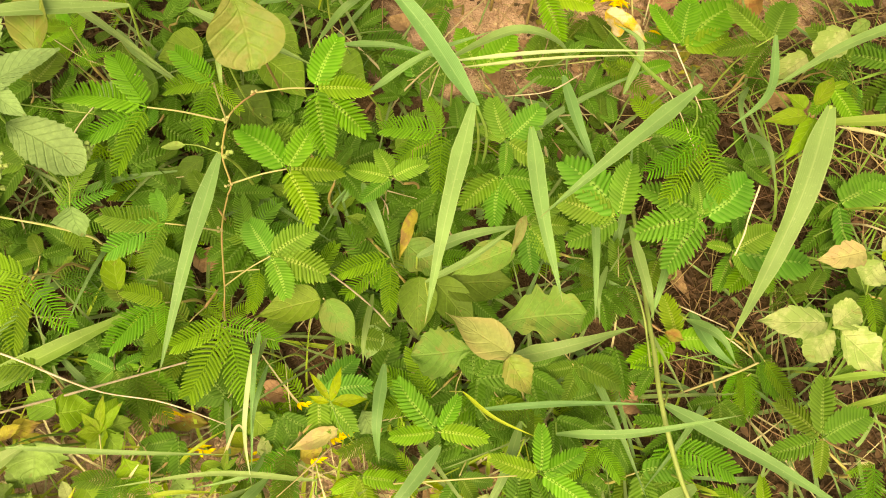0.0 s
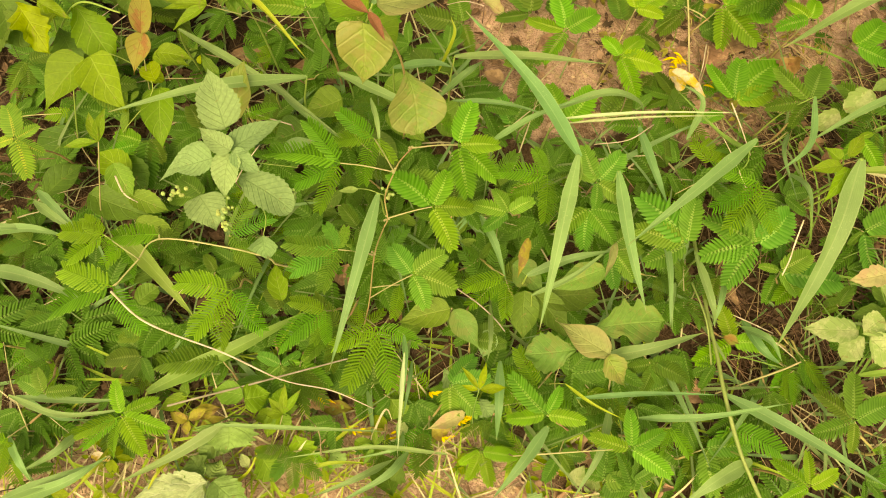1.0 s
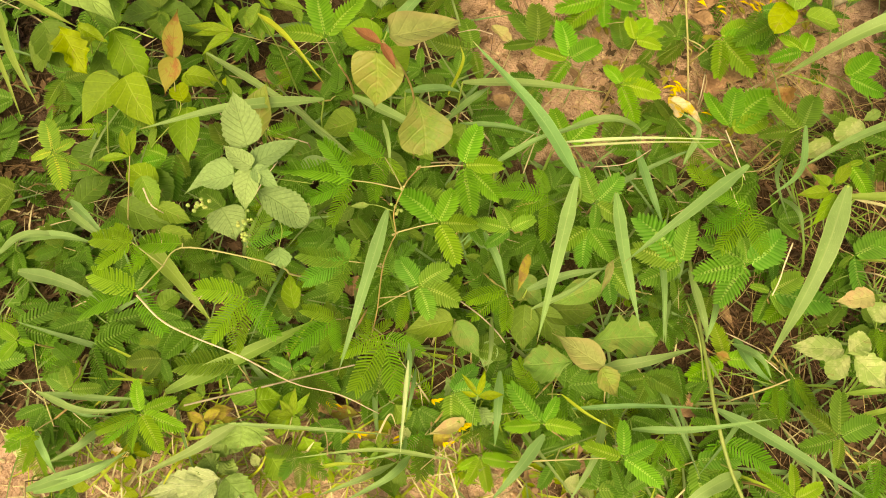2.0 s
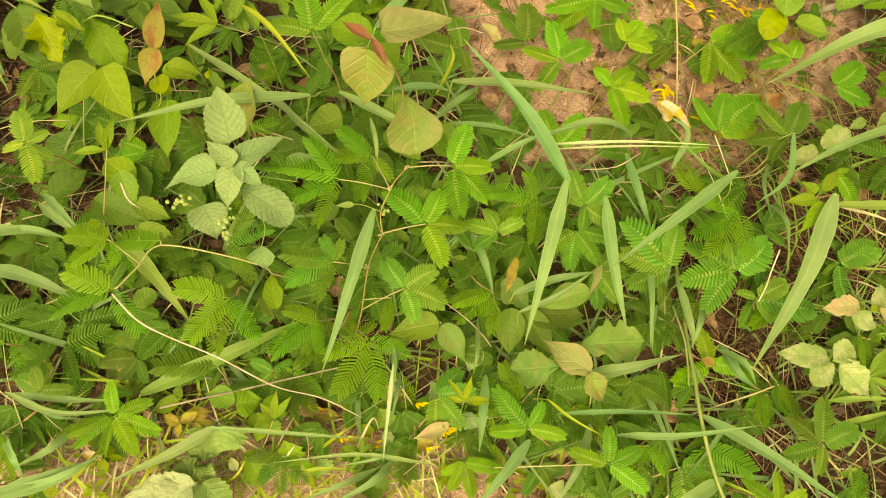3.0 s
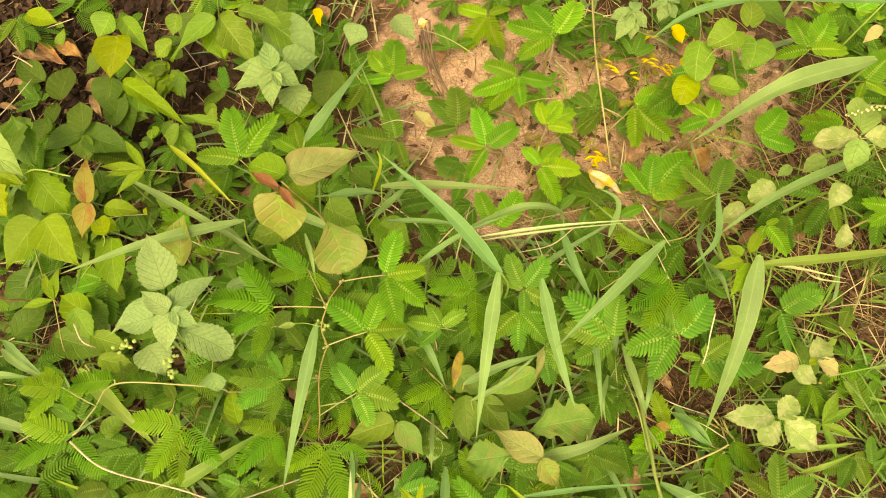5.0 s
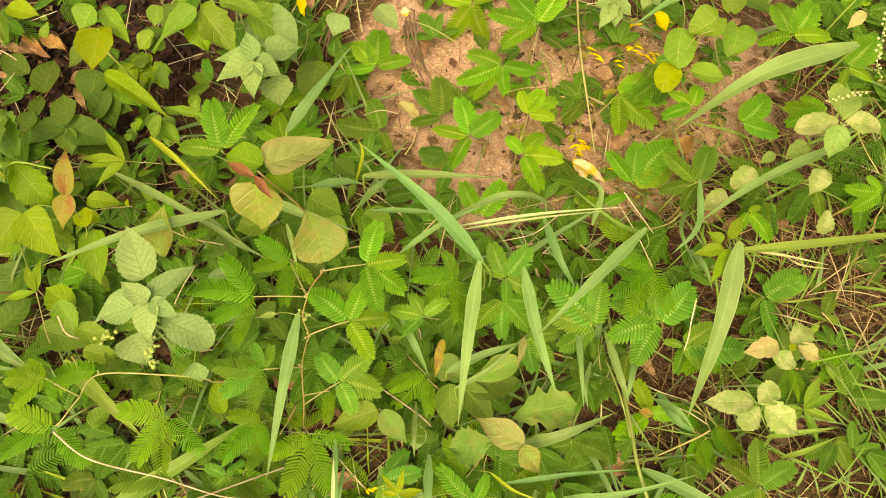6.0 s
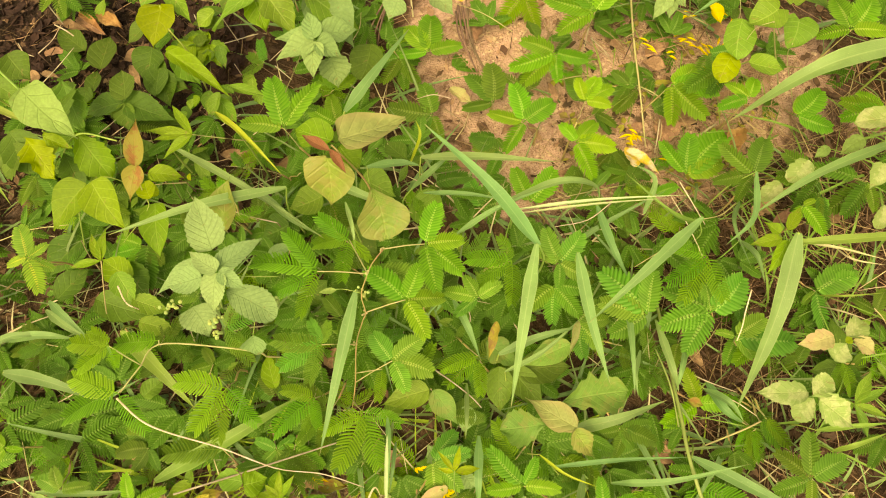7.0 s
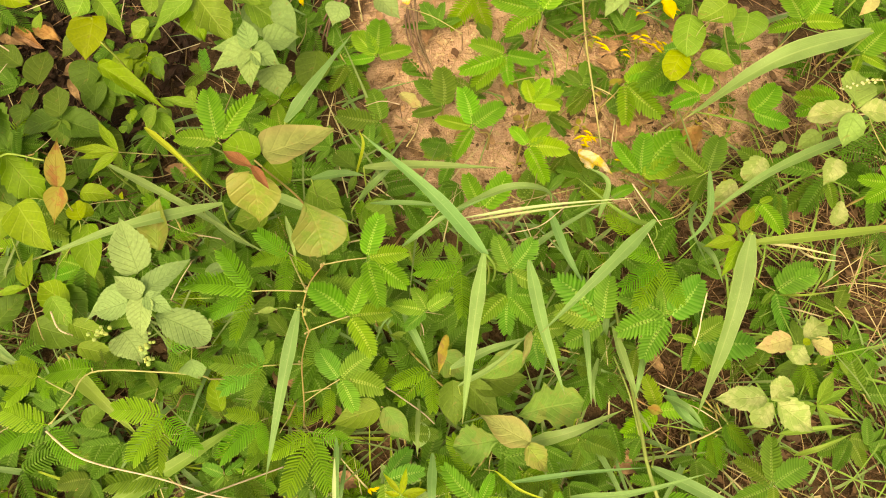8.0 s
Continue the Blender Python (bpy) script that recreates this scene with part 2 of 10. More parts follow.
PALE = broad_leaf_material("pale_mottled_leaf", (0.33, 0.405, 0.17), (0.32, 0.395, 0.155), (0.205, 0.31, 0.09), 0.50, ribs=5)
SALLOW = broad_leaf_material("sallow_yellowing_leaf", (0.40, 0.40, 0.17), (0.39, 0.38, 0.15), (0.40, 0.32, 0.16), 0.56, ribs=5)
OCHRE = broad_leaf_material("withered_ochre_leaf", (0.33, 0.32, 0.05), (0.29, 0.27, 0.05), (0.26, 0.19, 0.06), 0.55, ribs=4)
YELLOW = broad_leaf_material("yellow_petal", (0.68, 0.52, 0.015), (0.66, 0.50, 0.04), ribs=4)
WHITISH = broad_leaf_material("bleached_leaf", (0.60, 0.53, 0.36), (0.55, 0.42, 0.20), (0.60, 0.43, 0.05), 0.50, ribs=4)
BROWN = broad_leaf_material("dead_brown_leaf", (0.22, 0.135, 0.075), (0.16, 0.095, 0.05), (0.33, 0.21, 0.12), 0.55, ribs=6, thin=0.08, rough=0.7)
SEED = stem_material("whitish_seed", (0.50, 0.56, 0.32), (0.38, 0.46, 0.20))
ORANGE = broad_leaf_material("dead_orange_leaf", (0.28, 0.15, 0.055), (0.21, 0.11, 0.04), (0.36, 0.22, 0.09), 0.55, ribs=6, thin=0.1, rough=0.7)
BUD = stem_material("green_flower_bud", (0.30, 0.42, 0.12), (0.22, 0.34, 0.08))
STALK_RED = stem_material("reddish_stalk", (0.38, 0.27, 0.11), (0.31, 0.30, 0.09))
STALK_GREEN = stem_material("green_stalk", (0.20, 0.36, 0.06), (0.27, 0.38, 0.08))
STALK_TAN = stem_material("tan_stalk", (0.40, 0.38, 0.17), (0.30, 0.34, 0.11))
STICK = stem_material("bleached_stick", (0.60, 0.53, 0.38), (0.42, 0.36, 0.22), 0.8)
GREY_TWIG = stem_material("grey_twig", (0.34, 0.31, 0.22), (0.20, 0.175, 0.115), 0.85)
CULM = stem_material("grass_culm", (0.17, 0.29, 0.07), (0.22, 0.32, 0.09))
STRAW_STALK = stem_material("straw_stalk", (0.30, 0.25, 0.12), (0.20, 0.15, 0.075), 0.8)
STRAW_PALE = stem_material("pale_straw_stalk", (0.45, 0.38, 0.22), (0.30, 0.24, 0.12), 0.8)
DARK_STALK = stem_material("weathered_stalk", (0.20, 0.135, 0.08), (0.10, 0.068, 0.04), 0.85)
STRAW = dead_material("straw", (0.26, 0.17, 0.09), (0.44, 0.32, 0.18))
LITTER = dead_material("leaf_litter", (0.050, 0.032, 0.018), (0.150, 0.094, 0.050))
# Brown litter made near black: shade under the vine put in its colour.
SHADED_LITTER = dead_material("shaded_leaf_litter", (0.014, 0.009, 0.006), (0.048, 0.029, 0.016))
STONE = dead_material("grit", (0.50, 0.35, 0.25), (0.36, 0.235, 0.16), 0.0)
SOIL = soil_material()

# ---------------------------------------------------------------- building blocks
rng = random.Random(11)


def mesh_of(name, verts, faces, mat, uvs=None, smooth=True):
    me = bpy.data.meshes.new(name)
    me.from_pydata(verts, [], faces)
    me.materials.append(mat)
    if uvs is not None:
        layer = me.uv_layers.new(name="UVMap")
        idx = np.empty(len(me.loops), dtype=np.int32)
        me.loops.foreach_get("vertex_index", idx)
        layer.data.foreach_set("uv", np.asarray(uvs, dtype=np.float32)[idx].ravel())
    if smooth:
        me.polygons.foreach_set("use_smooth", [True] * len(me.polygons))
    me.update()
    return me


def thing(name, base, label, category, group=""):
    """An empty at the foot of a plant; its parts hang under it."""
    ob = new(name)
    ob.empty_display_size = 0.01
    ob.matrix_world = Matrix.Translation(base)
    ob["foot"] = [float(c) for c in base]
    return tagged(ob, label, category, group)


def part(name, me, parent, m, label=""):
    """Links a mesh under a thing or part, at the world pose m; remembers that pose for parts of its own."""
    ob = new(name, me)
    ob.parent = parent
    up = Matrix(WORLD[parent.name]) if parent.name in WORLD else Matrix.Translation(parent["foot"])
    ob.matrix_parent_inverse = up.inverted()
    ob.matrix_basis = m
    WORLD[ob.name] = m
    return tagged(ob, label) if label else ob


WORLD = {}


def curve_points(pts, n):
    """n + 1 points on a smooth line through pts."""
    p = [Vector(q) for q in pts]
    if len(p) == 2:
        return [p[0].lerp(p[1], i / n) for i in range(n + 1)]
    ends = [2 * p[0] - p[1], *p, 2 * p[-1] - p[-2]]
    out = []
    for i in range(n + 1):
        f = i / n * (len(p) - 1)
        k = min(int(f), len(p) - 2)
        t = f - k
        a, b, c, d = ends[k:k + 4]
        out.append(0.5 * (2 * b + (c - a) * t + (2 * a - 5 * b + 4 * c - d) * t * t + (3 * b - a - 3 * c + d) * t ** 3))
    return out


def tube(name, pts, r0, r1, mat, sides=6, n=10, knots=0.0):
    """A tapered stalk along pts, with slight swellings."""
    line = curve_points(pts, n)
    verts, faces = [], []
    for i, p in enumerate(line):
        d = (line[min(i + 1, n)] - line[max(i - 1, 0)]).normalized()
        s = d.orthogonal().normalized()
        t = d.cross(s)
        r = (r0 + (r1 - r0) * i / n) * (1 + knots * (rng.random() - 0.3))
        for k in range(sides):
            a = 2 * math.pi * k / sides
            verts.append(p + (s * math.cos(a) + t * math.sin(a)) * r)
    for i in range(n):
        for k in range(sides):
            a, b = i * sides + k, i * sides + (k + 1) % sides
            faces.append((a, b, b + sides, a + sides))
    faces += [tuple(range(sides))[::-1], tuple(range(n * sides, (n + 1) * sides))]
    return mesh_of(name, verts, faces, mat)


def place(base, tip, roll=0.0):
    """Pose whose x runs from base to tip and whose z looks up, rolled about x."""
    x = (Vector(tip) - Vector(base)).normalized()
    y = Vector((0, 0, 1)).cross(x)
    y = y.normalized() if y.length > 1e-4 else Vector((0, 1, 0))
    z = x.cross(y)
    m = Matrix((x, y, z)).transposed().to_4x4()
    m.translation = Vector(base)
    return m @ Matrix.Rotation(radians(roll), 4, "X")


# outline of a leaf: half width (0 to 1) along its length
SHAPES = {
    "egg": lambda u: (1 - (2 * u ** 1.25 - 1) ** 2) ** 0.56,
    "acute": lambda u: math.sin(math.pi * u ** 0.66) ** (0.66 + 1.0 * u),
    "ovate": lambda u: math.sin(math.pi * u ** 0.74) ** (0.62 + 0.75 * u * u),
    "round": lambda u: (1 - (2 * u - 1) ** 2) ** 0.5,
    "heart": lambda u: math.sin(math.pi / 2 * (u + 0.08) / 0.40) ** 0.6 if u < 0.32 else (1 - ((u - 0.32) / 0.68) ** 2) ** 0.62 * (1 - 0.25 * (u - 0.32)),
    "belly": lambda u: math.sin(math.pi * u ** 0.56) ** (0.50 + 0.75 * u * u),
    "spoon": lambda u: math.sin(math.pi * u ** 1.75) ** 0.62 if u < 0.97 else 0.25,
    "lance": lambda u: math.sin(math.pi * u ** 0.8) ** 1.1,
    "obovate": lambda u: math.sin(math.pi * u ** 1.35) ** 0.75,
    "oblong": lambda u: (1 - abs(2 * u - 1) ** 3.2) ** 0.75,
    "diamond": lambda u: max(0.0, 1 - abs(2 * u - 0.8) / (0.8 if u < 0.4 else 1.2)) ** 0.8,
}


def leaf_mesh(length, width, shape, mat, bend=0.24, fold=0.17, teeth=0, tooth=0.05, wave=0.055, ribs=6, n=0, m=10, bite=0.10, rib=0.018, name="leaf"):
    """A leaf blade in its own space: foot at the origin, tip along x, folded at the midrib, bent, wavy, ribbed between its veins."""
    f = SHAPES[shape]
    n = n or max(20, 5 * ribs)
    ph = rng.random() * 9
    verts, uvs, faces = [], [], []
    for i in range(n + 1):
        u = i / n
        half = max(f(u), 0.02) * width / 2
        uneven = [1 + 0.09 * noise.noise((u * 3.5 + ph, ph, e * 4.0)) for e in (0, 1)]
        for j in range(m + 1):
            v = 2 * j / m - 1
            a = abs(v)
            h = half * (1 + tooth * (math.sin(2 * math.pi * u * teeth + ph) if tooth > 0.1 else 2 * ((u * teeth) % 1.0) - 1) * (a > 0.8) * min(1, u * 5)) if teeth else half
            h *= 1 - bite * max(0.0, noise.noise((u * 4 + ph, (v > 0) * 5.0, ph))) * (a > 0.55)
            h *= uneven[v > 0]
            x = length * u
            if shape == "heart":
                x -= length * 0.14 * math.sin(math.pi * 0.78 * a) * (1 - u) ** 4
            y = v * h + 0.06 * width * math.sin(math.pi * u) * math.sin(ph * 3)
            z = fold * width * (a ** 1.4 - 0.3) * f(u) - bend * length * (u - 0.25) ** 2 + bend * length * 0.0625
            z += wave * width * math.sin(u * 7 + v * 1.5 + ph) * a
            if ribs:
                z += rib * width * math.cos(2 * math.pi * (u * ribs - 0.3 * ribs * a)) * min(1, a * 3) * (1 - a ** 4)
            verts.append((x, y, z))
            uvs.append((u, j / m))
    w = m + 1
    for i in range(n):
        for j in range(m):
            faces.append((i * w + j, (i + 1) * w + j, (i + 1) * w + j + 1, i * w + j + 1))
    return mesh_of(name, verts, faces, mat, uvs)


def pinna_data(seed, pairs, full, droop):
    """A feather of leaflets, 1 long, in two rows on a fine rachis: lists of vertices, faces and leaf coordinates."""
    r = random.Random(seed)
    verts, faces, uvs = [], [], []
    sway = 0.16 * math.sin(2.4 * seed + 1)

    def axis(s):
        return Vector((s, sway * (s * s - s), -droop * s * s))

    for i in range(pairs):
        s = 0.09 + 0.84 * (i / (pairs - 1)) ** 0.95
        size = math.sin(math.pi * (0.13 + s * 0.80)) ** (0.75 if full else 0.55)
        ln = (0.245 if full else 0.225) * size
        wd = (1.14 if full else 0.60) * 0.86 / pairs
        for side in (-1, 1):
            ang = radians((70 if full else 74) - (38 if full else 30) * s ** 1.8 + r.uniform(-3, 3))
            long = ln * r.uniform(0.94, 1.05)
            d = Vector((math.cos(ang), side * math.sin(ang), 0))
            q = Vector((math.sin(ang), -side * math.cos(ang), 0))
            lift = r.uniform(-0.03, 0.06) if full else r.uniform(-0.05, 0.22)
            tilt = (0.34 if full else 0.5) + r.uniform(-0.04, 0.04)
            p = axis(s)
            k = len(verts)
            for t, h in ((0.0, 0.22), (0.10, 0.46), (0.45, 0.54), (0.70, 0.43), (0.87, 0.25), (1.0, 0.04)) if full else ((0.0, 0.26), (0.10, 0.48), (0.45, 0.54), (0.82, 0.48), (0.95, 0.32), (1.0, 0.10)):
                for e in (-1, 1):
                    c = p + d * long * t + q * wd * h * e
                    c.x += long * (0.10 if full else 0.20) * t * t + (0.28 * wd * t ** 5 if full else 0)
                    c.z += long * (lift * t - 0.5 * abs(lift) * t * t) + tilt * wd * h * e
                    verts.append(c)
                    uvs.append((t if full else 0.2 + 0.8 * t, 0.5 + 0.5 * e * h / 0.54))
            for t in range(5):
                a = k + 2 * t
                quad = (a, a + 2, a + 3, a + 1)
                faces.append(quad if side < 0 else quad[::-1])
    k = len(verts)
    n = 8
    for i in range(n + 1):
        p = axis(i / n * 0.97)
        for a in range(4):
            verts.append(p + Vector((0, math.cos(a * math.pi / 2), math.sin(a * math.pi / 2))) * 0.009 * (1 - 0.5 * i / n))
            uvs.append((0.3, 0.3))
    for i in range(n):
        for a in range(4):
            b = k + 4 * i + a
            c = k + 4 * i + (a + 1) % 4
            faces.append((b, c, c + 4, b + 4))
    return verts, faces, uvs


PINNAE = {}


def pinna_mesh(kind, mat):
    """One of five shared feathers of a kind ("comb": gaps between leaflets, "full": overlapping)."""
    key = (kind, mat.name, rng.randrange(5))
    if key not in PINNAE:
        full = kind == "full"
        v, f, uv = pinna_data(key[2] + 7 * full, ((14, 13, 14, 15, 14) if full else (16, 17, 16, 18, 17))[key[2]], full, (0.10, 0.16, 0.06, 0.2, 0.12)[key[2]])
        PINNAE[key] = mesh_of("pinna", v, f, mat, uv, smooth=False)
    return PINNAE[key]


def feather(parent, hub, tip, kind, mat, wide=1.0):
    """A pinna from the hub of a leaf to its tip."""
    length = (Vector(tip) - Vector(hub)).length
    m = place(hub, tip, rng.uniform(-14, 14)) @ Matrix.Diagonal((length, length * wide * (1.22 if kind == "full" else 1.0), length, 1))
    return part("pinna", pinna_mesh(kind, mat), parent, m)


def mimosa_leaf(plant, hub, tips, joint, kind="comb", mat=None, wide=1.0, stalk=None, r=0.0007):
    """One hand-shaped mimosa leaf: a stalk from joint to hub, and feathers spreading from the hub."""
    mat, stalk = mat or MIMOSA, stalk or STALK_TAN
    mid = Vector(joint).lerp(Vector(hub), 0.55) + Vector((0, 0, 0.06 * (Vector(hub) - Vector(joint)).length))
    ob = part("leaf_stalk", tube("leaf_stalk", [joint, mid, hub], r * 1.25, r, stalk, 6, 8, 0.2), plant, Matrix())
    for tip in tips:
        feather(ob, hub, tip, kind, mat, wide)
    return ob


def mimosa(hub, tips, foot=None, kind="comb", mat=None, wide=1.0, label="", stalk=None):
    """A small mimosa: a thin stem from the ground with one spread leaf."""
    foot = foot or (hub[0] + rng.uniform(-0.04, 0.04), hub[1] + rng.uniform(-0.03, 0.05), 0.0)
    plant = thing("mimosa_plant", foot, label or "small mimosa with feathery green leaves rooted in sandy soil", "mimosa", "mimosas in the undergrowth")
    top = Vector(foot).lerp(Vector(hub), 0.6) + Vector((0, 0, 0.1 * hub[2]))
    part("stem", tube("stem", [(foot[0], foot[1], -0.01), (foot[0], foot[1], top.z * 0.6), top], 0.0018, 0.0013, STALK_RED, 6, 6, 0.25), plant, Matrix())
    mimosa_leaf(plant, hub, tips, top, kind, mat, wide, stalk)
    return plant


def leaf(parent, base, tip, width, shape="ovate", mat=None, roll=0.0, name="leaf", label="", **kw):
    """A broad leaf from base to tip."""
    length = (Vector(tip) - Vector(base)).length
    return part(name, leaf_mesh(length, width, shape, mat or LEAF, **kw), parent, place(base, tip, roll), label)


def stalk(parent, pts, r0=0.0015, r1=0.001, mat=None, name="stem", knots=0.2, label=""):
    return part(name, tube(name, pts, r0, r1, mat or STALK_GREEN, 7, 4 + 4 * len(pts), knots), parent, Matrix(), label)


def blade_mesh(pts, width, mat, fold=0.18, twist=0.0, foot=0.28, n=22, m=4):
    """A grass blade along a smooth line: widest in the lower third, channelled, tapering to a point."""
    line = curve_points(pts, n)
    ph = rng.random() * 9
    verts, uvs, faces = [], [], []
    for i, p in enumerate(line):
        u = i / n
        d = (line[min(i + 1, n)] - line[max(i - 1, 0)]).normalized()
        side = Vector((0, 0, 1)).cross(d)
        side = side.normalized() if side.length > 0.05 else Vector((1, 0, 0))
        side = Matrix.Rotation(radians(twist * (u - 0.3)), 3, d) @ side
        up = d.cross(side)
        h = width / 2 * (foot + (1 - foot) * min(1, u / 0.22) ** 0.8) * max(0.02, (1 - max(0, (u - 0.18) / 0.82) ** 1.6))
        h *= 1 + 0.04 * math.sin(u * 23 + ph)
        for j in range(m + 1):
            v = 2 * j / m - 1
            z = fold * width * (abs(v) - 0.4) * (h / (width / 2)) + 0.03 * width * math.sin(u * 11 + v * 2 + ph)
            verts.append(p + side * v * h + up * z)
            uvs.append((u, j / m))
    w = m + 1
    for i in range(n):
        for j in range(m):
            faces.append((i * w + j, (i + 1) * w + j, (i + 1) * w + j + 1, i * w + j + 1))
    return mesh_of("blade", verts, faces, mat, uvs)


def grass(pts, width, mat=None, fold=0.18, twist=0.0, foot=0.28, label=""):
    """A single broad blade of grass on its own culm out of the ground."""
    a = Vector(pts[0])
    ground = (a.x + rng.uniform(-0.02, 0.02), a.y + rng.uniform(-0.02, 0.02), 0.0)
    plant = thing("grass_plant", ground, label or "broad green grass blade arching over the undergrowth", "grass", "broad grass blades")
    culm = [(ground[0], ground[1], -0.01), (ground[0], ground[1], a.z * 0.6), tuple(a)]
    part("culm", tube("culm", culm, 0.0018, width * 0.07, STALK_GREEN, 6, 6), plant, Matrix())
    part("blade", blade_mesh(pts, width, mat or GRASS, fold, twist, foot), plant, Matrix())
    return plant


def bud(parent, at, count, spread, size=0.0026, mat=None, name="flower_bud"):
    """A spike of small round buds."""
    for _ in range(count):
        bm = bmesh.new()
        bmesh.ops.create_icosphere(bm, subdivisions=1, radius=size * rng.uniform(0.7, 1.15))
        for v in bm.verts:
            v.co *= 1 + 0.25 * noise.noise(v.co * 300)
            v.co.z *= 0.8
        me = bpy.data.meshes.new(name)
        bm.to_mesh(me)
        bm.free()
        me.materials.append(mat or BUD)
        p = Vector(at) + Vector((rng.gauss(0, spread), rng.gauss(0, spread), rng.gauss(0, spread * 0.5)))
        part(name, me, parent, Matrix.Translation(p))


# ---------------------------------------------------------------- ground
def humus_at(x, y):
    """How much rotted litter covers the sand: little in the bare clearing, much under the plants and beside it."""
    bare = 0.95 * math.exp(-(((x - 0.07) / 0.19) ** 2 + ((y - 0.80) / 0.26) ** 2)) + 0.85 * math.exp(-(((x - 0.30) / 0.17) ** 2 + ((y - 0.60) / 0.10) ** 2))
    bare += 0.70 * math.exp(-(((x - 0.42) / 0.15) ** 2 + ((y - 0.74) / 0.13) ** 2))
    bare += 0.50 * math.exp(-(((x - 0.56) / 0.20) ** 2 + ((y - 0.76) / 0.14) ** 2))
    bare += 1.5 * math.exp(-(((x + 0.34) / 0.42) ** 2 + ((y + 0.095) / 0.085) ** 2)) + 0.95 * math.exp(-(((x + 0.05) / 0.075) ** 2 + ((y + 0.045) / 0.065) ** 2))
    # Paler strip: brighter light of the near side put in the soil colour.
    bare += 0.45 * math.exp(-(((x + 0.1) / 0.3) ** 2 + ((y - 0.02) / 0.07) ** 2))
    return max(0.0, min(1.0, 1.0 - 1.15 * bare + 0.45 * noise.noise((x * 7, y * 7, 3)) + 0.25 * noise.noise((x * 19, y * 19, 8))))


def ground_height(x, y):
    n = noise.noise
    near = math.exp(-((x * x + (y - 0.4) ** 2) / 4.0))
    return near * (0.012 * n((x * 3.1, y * 3.1, 0)) + 0.006 * n((x * 11, y * 11, 5)) + 0.003 * n((x * 37, y * 37, 9))) - 0.006


def make_ground():
    fine = np.arange(-1.2, 1.2001, 0.0125)
    far = 1.2 * 1.35 ** np.arange(1, 14)
    axis = np.concatenate((-far[::-1], fine, far))
    k = len(axis)
    verts = [(x, y + 0.4, ground_height(x, y + 0.4)) for y in axis for x in axis]
    faces = [(j * k + i, j * k + i + 1, (j + 1) * k + i + 1, (j + 1) * k + i) for j in range(k - 1) for i in range(k - 1)]
    me = mesh_of("ground", verts, faces, SOIL)
    at = me.attributes.new("humus", "FLOAT", "POINT")
    at.data.foreach_set("value", [humus_at(v[0], v[1]) for v in verts])
    # Strength of the painted shade round the vine, with uneven edges.
    shade_layer = me.attributes.new("vine_shade", "FLOAT", "POINT")
    shade_layer.data.foreach_set("value", [max(0.0, min(1.0, 1.6 * math.exp(-(((v[0] + 0.78) / 0.3) ** 2 + ((v[1] - 0.85) / 0.26) ** 2)) + 0.5 * noise.noise((v[0] * 9, v[1] * 9, 1)))) for v in verts])
    return tagged(new("ground", me), "sandy pinkish soil with rotted brown litter between the plants", "ground", kind="structure")


make_ground()


def stuff(name, verts, faces, mat, label, category, uvs=None, smooth=False):
    return tagged(new(name, mesh_of(name, verts, faces, mat, uvs, smooth)), label, category, kind="stuff")


def scatter_grit(count):
    """Crumbs of soil and small stones, thickest on the bare sand."""
    ico = [(0, 0, 1), (0.9, 0, 0.2), (0.3, 0.85, 0.2), (-0.7, 0.5, 0.25), (-0.7, -0.55, 0.2), (0.3, -0.85, 0.15), (0, 0, -0.7)]
    tri = [(0, 1, 2), (0, 2, 3), (0, 3, 4), (0, 4, 5), (0, 5, 1), (6, 2, 1), (6, 3, 2), (6, 4, 3), (6, 5, 4), (6, 1, 5)]
    verts, faces = [], []
    while len(verts) < count * 7:
        x, y = rng.uniform(-1.0, 1.0), rng.uniform(-0.3, 1.35)
        if rng.random() < humus_at(x, y) * 2.2:
            continue
        s = 0.0008 + 0.0045 * rng.random() ** 6
        k, a = len(verts), rng.random() * 6.28
        for p in ico:
            px, py = p[0] * math.cos(a) - p[1] * math.sin(a), p[0] * math.sin(a) + p[1] * math.cos(a)
            verts.append((x + px * s * rng.uniform(0.7, 1.2), y + py * s * rng.uniform(0.7, 1.2), ground_height(x, y) + s * 0.3 + p[2] * s * 0.7))
        faces += [tuple(k + i for i in t) for t in tri]
    return stuff("soil_crumbs", verts, faces, STONE, "loose sandy crumbs and small stones lying on the soil", "gravel")


def scatter_clods(count):
    """Flat flakes and clods of sand, on the bare soil alone."""
    verts, faces = [], []
    while len(verts) < count * 17:
        x, y = rng.uniform(-0.5, 0.7), rng.uniform(-0.2, 1.2)
        if rng.random() < humus_at(x, y) * 1.6 + 0.1:
            continue
        s, k = 0.0012 + 0.0052 * rng.random() ** 3, len(verts)
        z = ground_height(x, y) - 0.001
        ring = [rng.uniform(0.75, 1.15) for _ in range(8)]
        for lift, grow in ((0.0, 1.0), (0.35, 0.72)):
            for i in range(8):
                a = i * math.pi / 4
                verts.append((x + s * ring[i] * grow * math.cos(a), y + s * ring[i] * grow * math.sin(a), z + s * lift * rng.uniform(0.8, 1.1)))
        verts.append((x, y, z + s * 0.4))
        faces += [(k + i, k + (i + 1) % 8, k + 8 + (i + 1) % 8, k + 8 + i) for i in range(8)]
        faces += [(k + 8 + i, k + 8 + (i + 1) % 8, k + 16) for i in range(8)]
    return stuff("sand_clods", verts, faces, STONE, "flat pinkish clods of sand on the bare soil", "soil clods")


